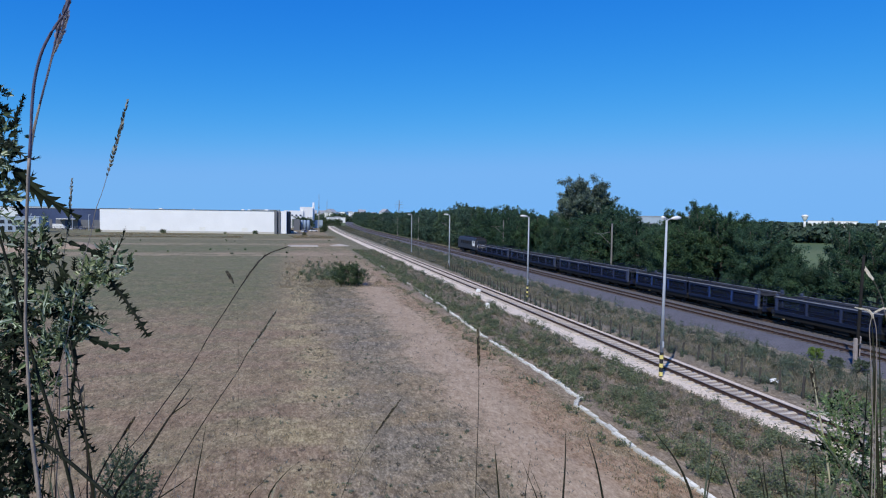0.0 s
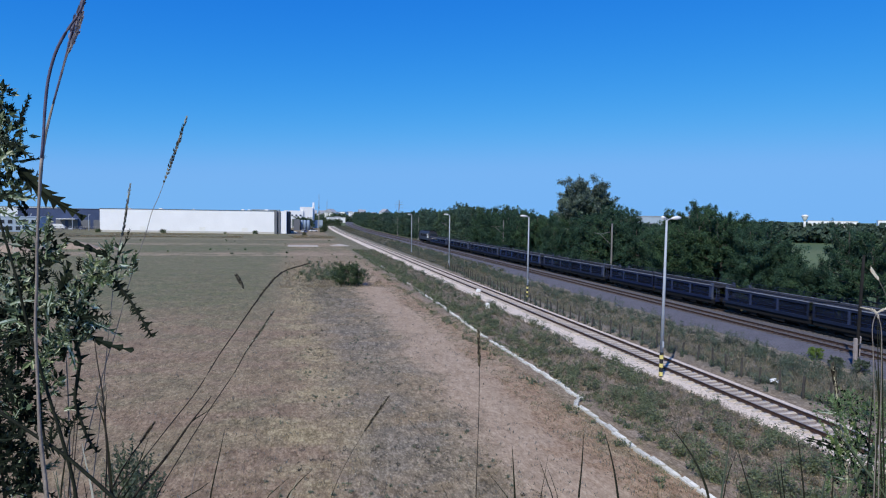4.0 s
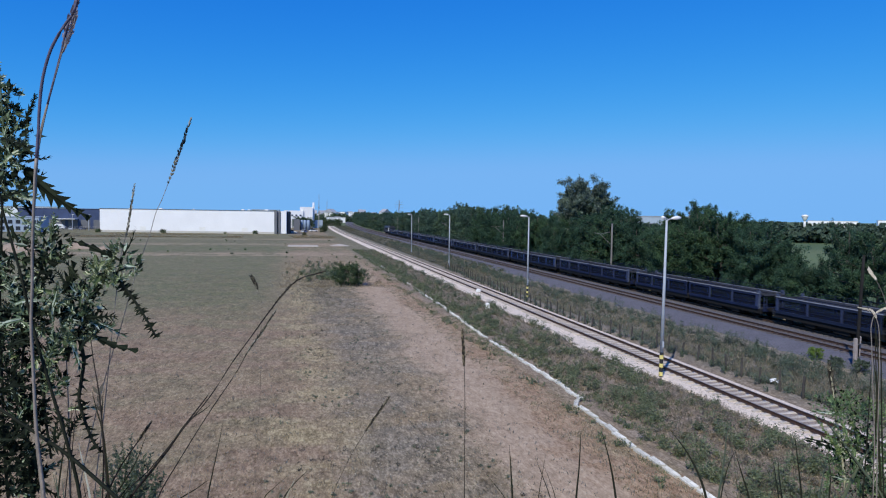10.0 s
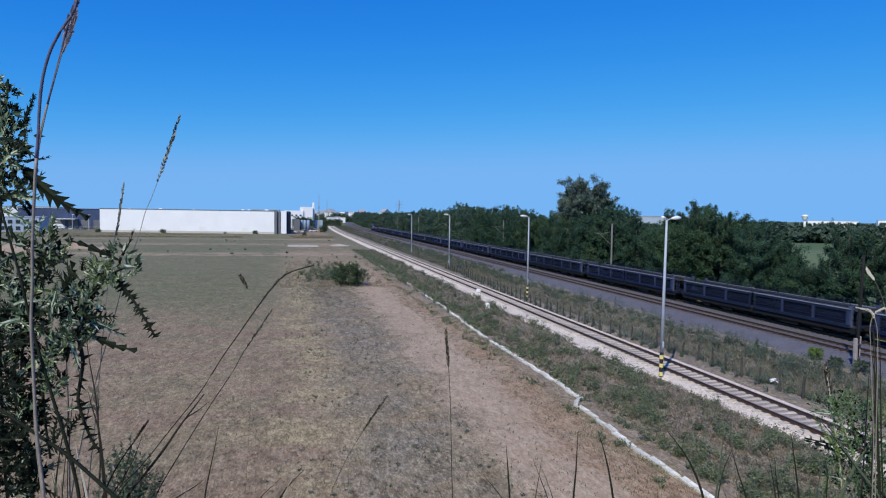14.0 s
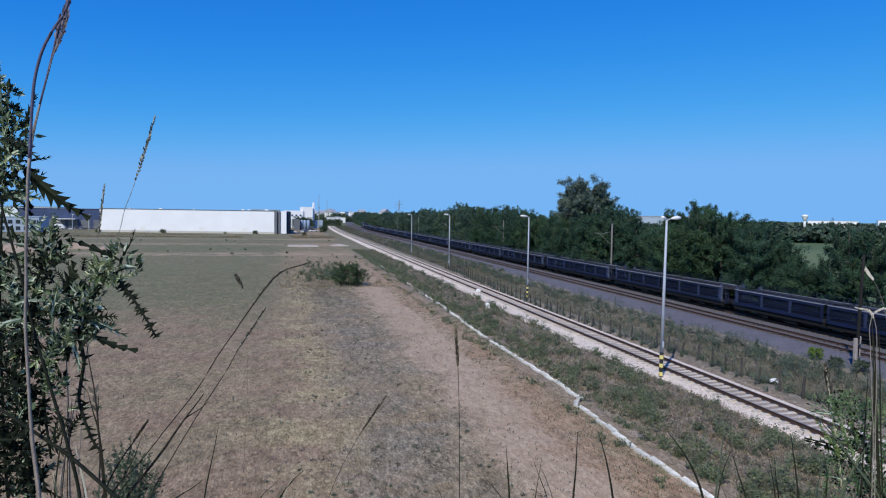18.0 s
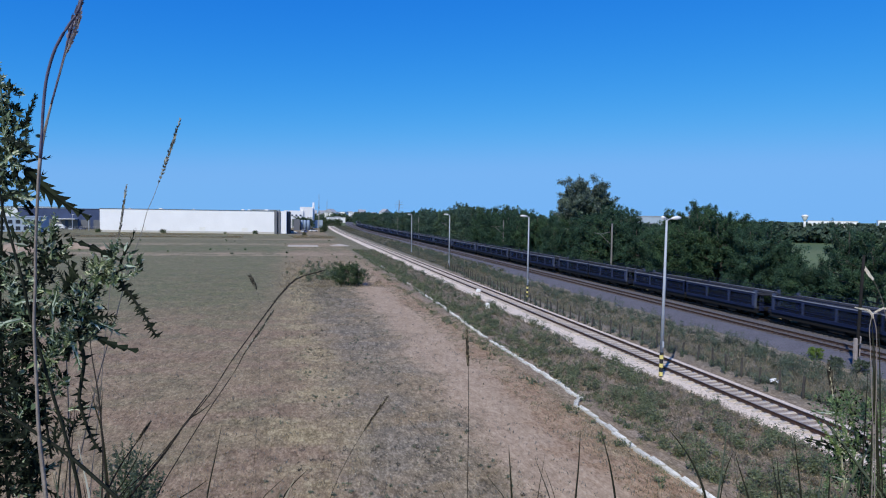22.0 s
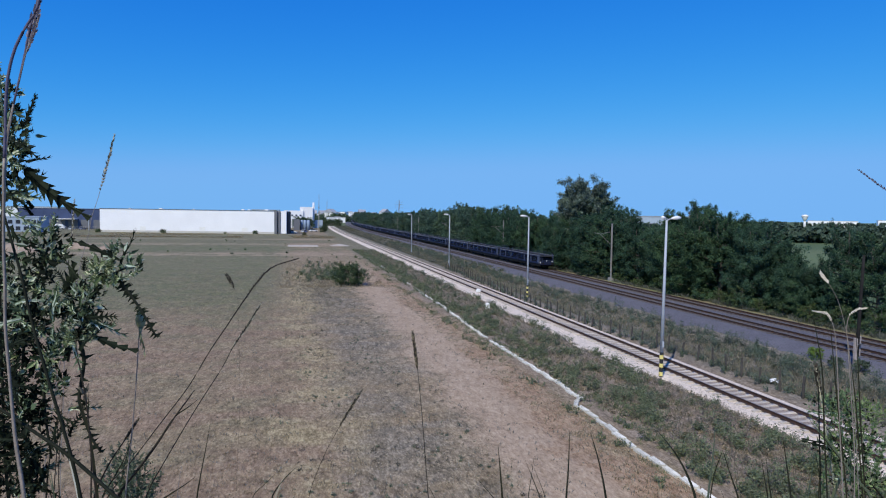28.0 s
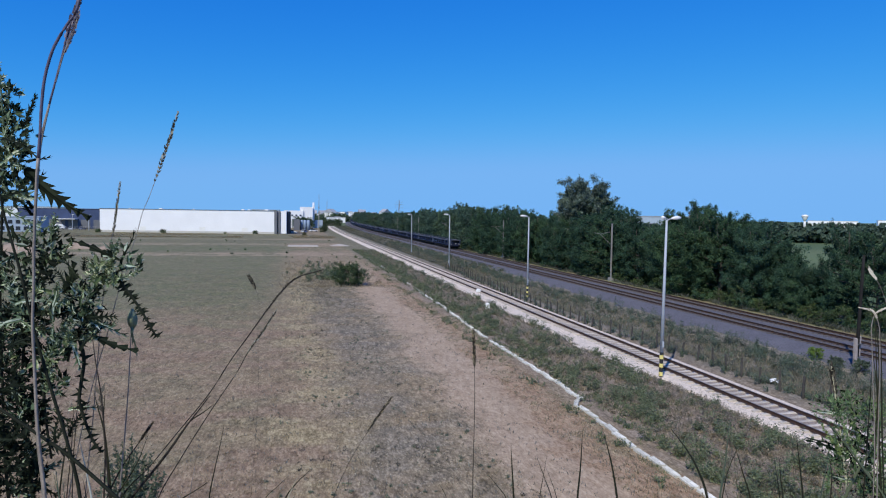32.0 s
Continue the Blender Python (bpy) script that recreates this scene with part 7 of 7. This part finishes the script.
thistle("tall grey-green thistle with spiny lobed leaves", 1.35, (-0.7496, -1.1930), [
    ([(-0.7302, -0.5849), (-0.7537, -0.4730), (-0.7775, -0.3886), (-0.8011, -0.3048), (-0.8213, -0.2273), (-0.8410, -0.1332), (-0.8598, -0.0612), (-0.8785, 0.0148), (-0.8871, 0.1339)], 0.0034, True, 0.0, 0.08),
    ([(-0.5975, -0.9018), (-0.5933, -0.6985), (-0.6179, -0.6161), (-0.6543, -0.5837), (-0.7495, -0.4985), (-0.8152, -0.4530), (-0.8896, -0.4030), (-0.9233, -0.3827)], 0.0046, True, 0.0, 0.08),
    ([(-0.8764, -0.6233), (-0.8919, -0.4720), (-0.8951, -0.3247), (-0.8682, -0.1786), (-0.8365, -0.0819), (-0.8211, -0.0159)], 0.003, True, 0.012),
    ([(-0.9314, -0.6241), (-0.9389, -0.3988), (-0.9398, -0.1555), (-0.9301, 0.0242), (-0.9188, 0.1662), (-0.9107, 0.2717)], 0.0032, True, 0.010),
    ([(-0.7984, -0.3232), (-0.7608, -0.2253), (-0.7116, -0.1400), (-0.6814, -0.1252), (-0.6441, -0.1126)], 0.0022, False, 0.008),
    ([(-0.7636, -0.2521), (-0.7634, -0.3227), (-0.7754, -0.4037), (-0.7675, -0.4393), (-0.7476, -0.4933), (-0.7285, -0.5202)], 0.0038, False, 0.018),
    ([(-0.8407, -0.3239), (-0.8504, -0.3975), (-0.8488, -0.4405), (-0.8370, -0.5355)], 0.0036, False, 0.016),
    ([(-0.6936, -0.1398), (-0.6782, -0.1588), (-0.6580, -0.1851), (-0.6332, -0.2234), (-0.6083, -0.2680)], 0.0034, False, 0.0145)], [
    ((-0.9310, 0.0348), (-0.8430, 0.0255), 0.015, False, 0.02),
    ((-0.8758, 0.1809), (-0.8557, 0.2421), 0.008, True, 0.0),
    ((-0.8631, 0.0987), (-0.8296, 0.1121), 0.007, True, -0.02),
    ((-0.9107, 0.0956), (-0.8505, 0.1378), 0.012, False, -0.02),
    ((-0.8162, -0.2322), (-0.7957, -0.1534), 0.012, False, -0.02),
    ((-0.7349, -0.2735), (-0.7605, -0.2072), 0.012, False, 0.0),
    ((-0.6898, -0.1253), (-0.6542, -0.0408), 0.007, True, 0.01),
    ((-0.9134, -0.0352), (-0.8764, -0.1005), 0.013, True, 0.0),
    ((-0.8192, -0.1176), (-0.8842, -0.0706), 0.013, True, 0.0),
    ((-0.8588, -0.3241), (-0.8074, -0.2807), 0.013, False, 0.0),
    ((-0.8418, -0.3851), (-0.8250, -0.3236), 0.010, False, 0.0),
    ((-0.7856, -0.2743), (-0.7648, -0.3410), 0.012, False, 0.0),
    ((-0.8745, -0.5212), (-0.8393, -0.5953), 0.014, True, 0.0)], [
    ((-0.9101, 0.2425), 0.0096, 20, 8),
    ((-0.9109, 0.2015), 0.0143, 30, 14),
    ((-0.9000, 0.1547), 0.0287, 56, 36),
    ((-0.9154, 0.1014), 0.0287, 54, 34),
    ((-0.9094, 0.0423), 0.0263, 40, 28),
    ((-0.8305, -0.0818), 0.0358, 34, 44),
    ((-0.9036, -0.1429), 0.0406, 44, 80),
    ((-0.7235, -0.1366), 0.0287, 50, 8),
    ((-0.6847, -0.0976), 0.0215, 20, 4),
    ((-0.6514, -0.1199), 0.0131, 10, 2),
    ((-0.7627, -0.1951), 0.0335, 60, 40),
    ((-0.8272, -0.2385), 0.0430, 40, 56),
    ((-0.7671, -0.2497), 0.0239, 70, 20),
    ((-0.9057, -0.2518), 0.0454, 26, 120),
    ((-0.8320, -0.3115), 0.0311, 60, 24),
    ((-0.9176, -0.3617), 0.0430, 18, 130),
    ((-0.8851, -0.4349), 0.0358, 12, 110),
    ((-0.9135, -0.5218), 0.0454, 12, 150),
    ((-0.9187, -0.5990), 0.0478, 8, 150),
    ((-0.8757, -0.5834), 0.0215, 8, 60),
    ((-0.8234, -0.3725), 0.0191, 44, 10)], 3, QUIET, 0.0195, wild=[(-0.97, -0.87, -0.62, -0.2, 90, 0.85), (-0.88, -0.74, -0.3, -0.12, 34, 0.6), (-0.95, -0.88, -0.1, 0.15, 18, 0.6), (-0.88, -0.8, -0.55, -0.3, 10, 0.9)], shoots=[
    ((-0.9115, 0.1722), (-0.9090, 0.2973), 0.0191, True),
    ((-0.8736, 0.1727), (-0.8558, 0.2398), 0.0108, False),
    ((-0.9296, 0.0479), (-0.9333, 0.1542), 0.0179, True),
    ((-0.8931, 0.0840), (-0.8761, 0.1645), 0.0167, True),
    ((-0.9229, 0.0836), (-0.8997, 0.1724), 0.0167, True),
    ((-0.9000, 0.0365), (-0.8562, 0.0846), 0.0143, True),
    ((-0.8335, -0.1178), (-0.8173, -0.0075), 0.0179, True),
    ((-0.8493, -0.1301), (-0.8656, -0.0344), 0.0179, True),
    ((-0.8251, -0.1177), (-0.7848, -0.0631), 0.0155, True),
    ((-0.8198, -0.1537), (-0.8844, -0.0826), 0.0155, False),
    ((-0.7262, -0.1583), (-0.6987, -0.0654), 0.0155, True),
    ((-0.7262, -0.1583), (-0.7433, -0.0901), 0.0155, True),
    ((-0.7057, -0.1544), (-0.6346, -0.1232), 0.0143, True),
    ((-0.6933, -0.1181), (-0.6639, -0.0553), 0.0108, True),
    ((-0.7262, -0.1583), (-0.6811, -0.0975), 0.0131, True),
    ((-0.8691, -0.2270), (-0.9031, -0.1189), 0.0203, True),
    ((-0.8696, -0.2513), (-0.9338, -0.1554), 0.0203, True),
    ((-0.8210, -0.2263), (-0.7933, -0.1533), 0.0179, True),
    ((-0.7608, -0.2253), (-0.7262, -0.1583), 0.0179, True),
    ((-0.8347, -0.3238), (-0.7848, -0.2257), 0.0203, True),
    ((-0.8222, -0.2992), (-0.8573, -0.2389), 0.0179, True),
    ((-0.8296, -0.3849), (-0.8224, -0.3114), 0.0155, True),
    ((-0.7858, -0.2865), (-0.7608, -0.2253), 0.0155, True),
    ((-0.8965, -0.3982), (-0.9188, -0.3007), 0.0203, False),
    ((-0.8858, -0.4719), (-0.8720, -0.3855), 0.0179, False),
    ((-0.9111, -0.5218), (-0.9278, -0.4479), 0.0203, False),
    ((-0.9192, -0.3251), (-0.8932, -0.2273), 0.0191, False),
    ((-0.8571, -0.2268), (-0.8376, -0.1419), 0.0167, False)], blades=[
    ((-0.8800, 0.0842), (-0.7434, -0.0159), 0.0115, False),
    ((-0.7996, -0.1727), (-0.7795, -0.1086), 0.0085, False),
    ((-0.7349, -0.2699), (-0.6447, -0.2965), 0.0058, False),
    ((-0.8216, -0.2651), (-0.7301, -0.2710), 0.006, True),
    ((-0.6991, -0.0990), (-0.7967, -0.0621), 0.0048, False),
    ((-0.9311, 0.0301), (-0.8645, 0.0228), 0.006, True)])
thistle("low green thistle with spiny leaves among grass", 1.3, (0.9236, -1.1230), [
    ([(0.9033, -0.7160), (0.8845, -0.5737), (0.8445, -0.4761), (0.8069, -0.4232)], 0.002, True, 0.005),
    ([(0.9599, -0.6666), (0.9290, -0.5706), (0.8697, -0.5116), (0.8313, -0.4680), (0.7578, -0.4477)], 0.0024, True, 0.010)], [
    ((0.8350, -0.3990), (0.7657, -0.3894), 0.008, False, 0.0),
    ((0.8709, -0.5355), (0.7954, -0.5271), 0.009, False, 0.0)], [
    ((0.8028, -0.3841), 0.0276, 114, 26),
    ((0.8397, -0.3753), 0.0299, 165, 33),
    ((0.8817, -0.3983), 0.0345, 204, 46),
    ((0.9027, -0.4693), 0.0368, 165, 46),
    ((0.8490, -0.4463), 0.0345, 178, 67),
    ((0.8153, -0.4766), 0.0253, 76, 26),
    ((0.8468, -0.5239), 0.0345, 140, 80),
    ((0.9067, -0.5469), 0.0391, 191, 135)], 8, STILL, 0.0085, M_THISTLE_PALE, shoots=[
    ((0.8445, -0.4761), (0.8042, -0.3640), 0.0095, True),
    ((0.8796, -0.4756), (0.8383, -0.3457), 0.010, True),
    ((0.8996, -0.5231), (0.8854, -0.3568), 0.010, True),
    ((0.8474, -0.5359), (0.7889, -0.4116), 0.0095, True),
    ((0.8211, -0.4765), (0.7611, -0.3918), 0.008, True),
    ((0.9184, -0.5467), (0.9158, -0.3800), 0.010, True),
    ((0.8726, -0.5715), (0.8328, -0.4763), 0.0095, True),
    ((0.8139, -0.5724), (0.8012, -0.5007), 0.0085, True),
    ((0.9080, -0.5733), (0.8685, -0.4877), 0.0095, True)], blades=[((0.8354, -0.481), (0.7544, -0.4513), 0.0033000000000000004, False), ((0.8913, -0.4754), (0.8412, -0.4072), 0.0027500000000000003, False)])
thistle("bushy blue-green weed lower on the bank", 2.6, (-1.3263, -1.4803), [
    ([(-1.3244, -1.3105), (-1.3230, -1.1900), (-1.2982, -1.0696), (-1.2737, -0.9737)], 0.004, True, 0.0)], [], [
    ((-1.2900, -1.0600), 0.0700, 110, 4),
    ((-1.2300, -1.1200), 0.0740, 130, 6),
    ((-1.3300, -1.1500), 0.0800, 120, 8),
    ((-1.2500, -1.2200), 0.1000, 220, 16)], 12, STILL, 0.017, M_SOFTWEED, shoots=[
    ((-1.28 + 0.35 * q, -1.3 + abs(q) * 0.2), (-1.28 + q, -0.96 - 1.1 * abs(q) + 0.03 * (k % 3)), 0.024, True) for k, q in enumerate((-0.11, -0.08, -0.055, -0.03, -0.01, 0.015, 0.04, 0.065, 0.09, 0.115, 0.14))])

# a withered bud on its pale stalk beside the thistle
bud = grass("pale green bud on a thin dry stalk", [(-0.7287, -0.6662), (-0.7141, -0.5298), (-0.7025, -0.4105), (-0.6935, -0.2923), (-0.6893, -0.2596)], 1.45, (-0.7443, -1.2384), 0.0016, stalk=M_STALK, sway=BUD, seed=81)
bud_base = rooted((-0.7443, -1.2384)[0], 1.45)
head_at = Vector(((-0.6893, -0.2596)[0] - bud_base[0], 0, (-0.6893, -0.2596)[1] - bud_base[2]))
part("bud", Build().tube([head_at + Vector((0, 0, k)) for k in (-0.012, 0, 0.012, 0.026, 0.036)], [0.003, 0.0095, 0.0115, 0.008, 0.002], 9), M_BUD, bud, "pale green bud", smooth=True)
part("sepal", spiny_leaf(Build(), head_at + Vector((0.004, -0.008, -0.004)), head_at + Vector((0.012, -0.012, -0.07)), 0.008, 5, random.Random(4), 0.0, 0.6), M_BUD, bud)



def motions():
    """The train runs away along the far track; the bank plants lean in the wind."""
    for car, y0 in cars:
        walk(car, [(t, on_line(y0 + run_at(t))) for t in [k * 0.5 for k in range(65)]])
    for plant, (r, d, u), rows in SWAY:
        if rows:
            walk(plant, [(row[0], BANK @ pose(r, d, u, row[2] if len(row) > 2 else 0, row[1], 0)) for row in rows])


motions()
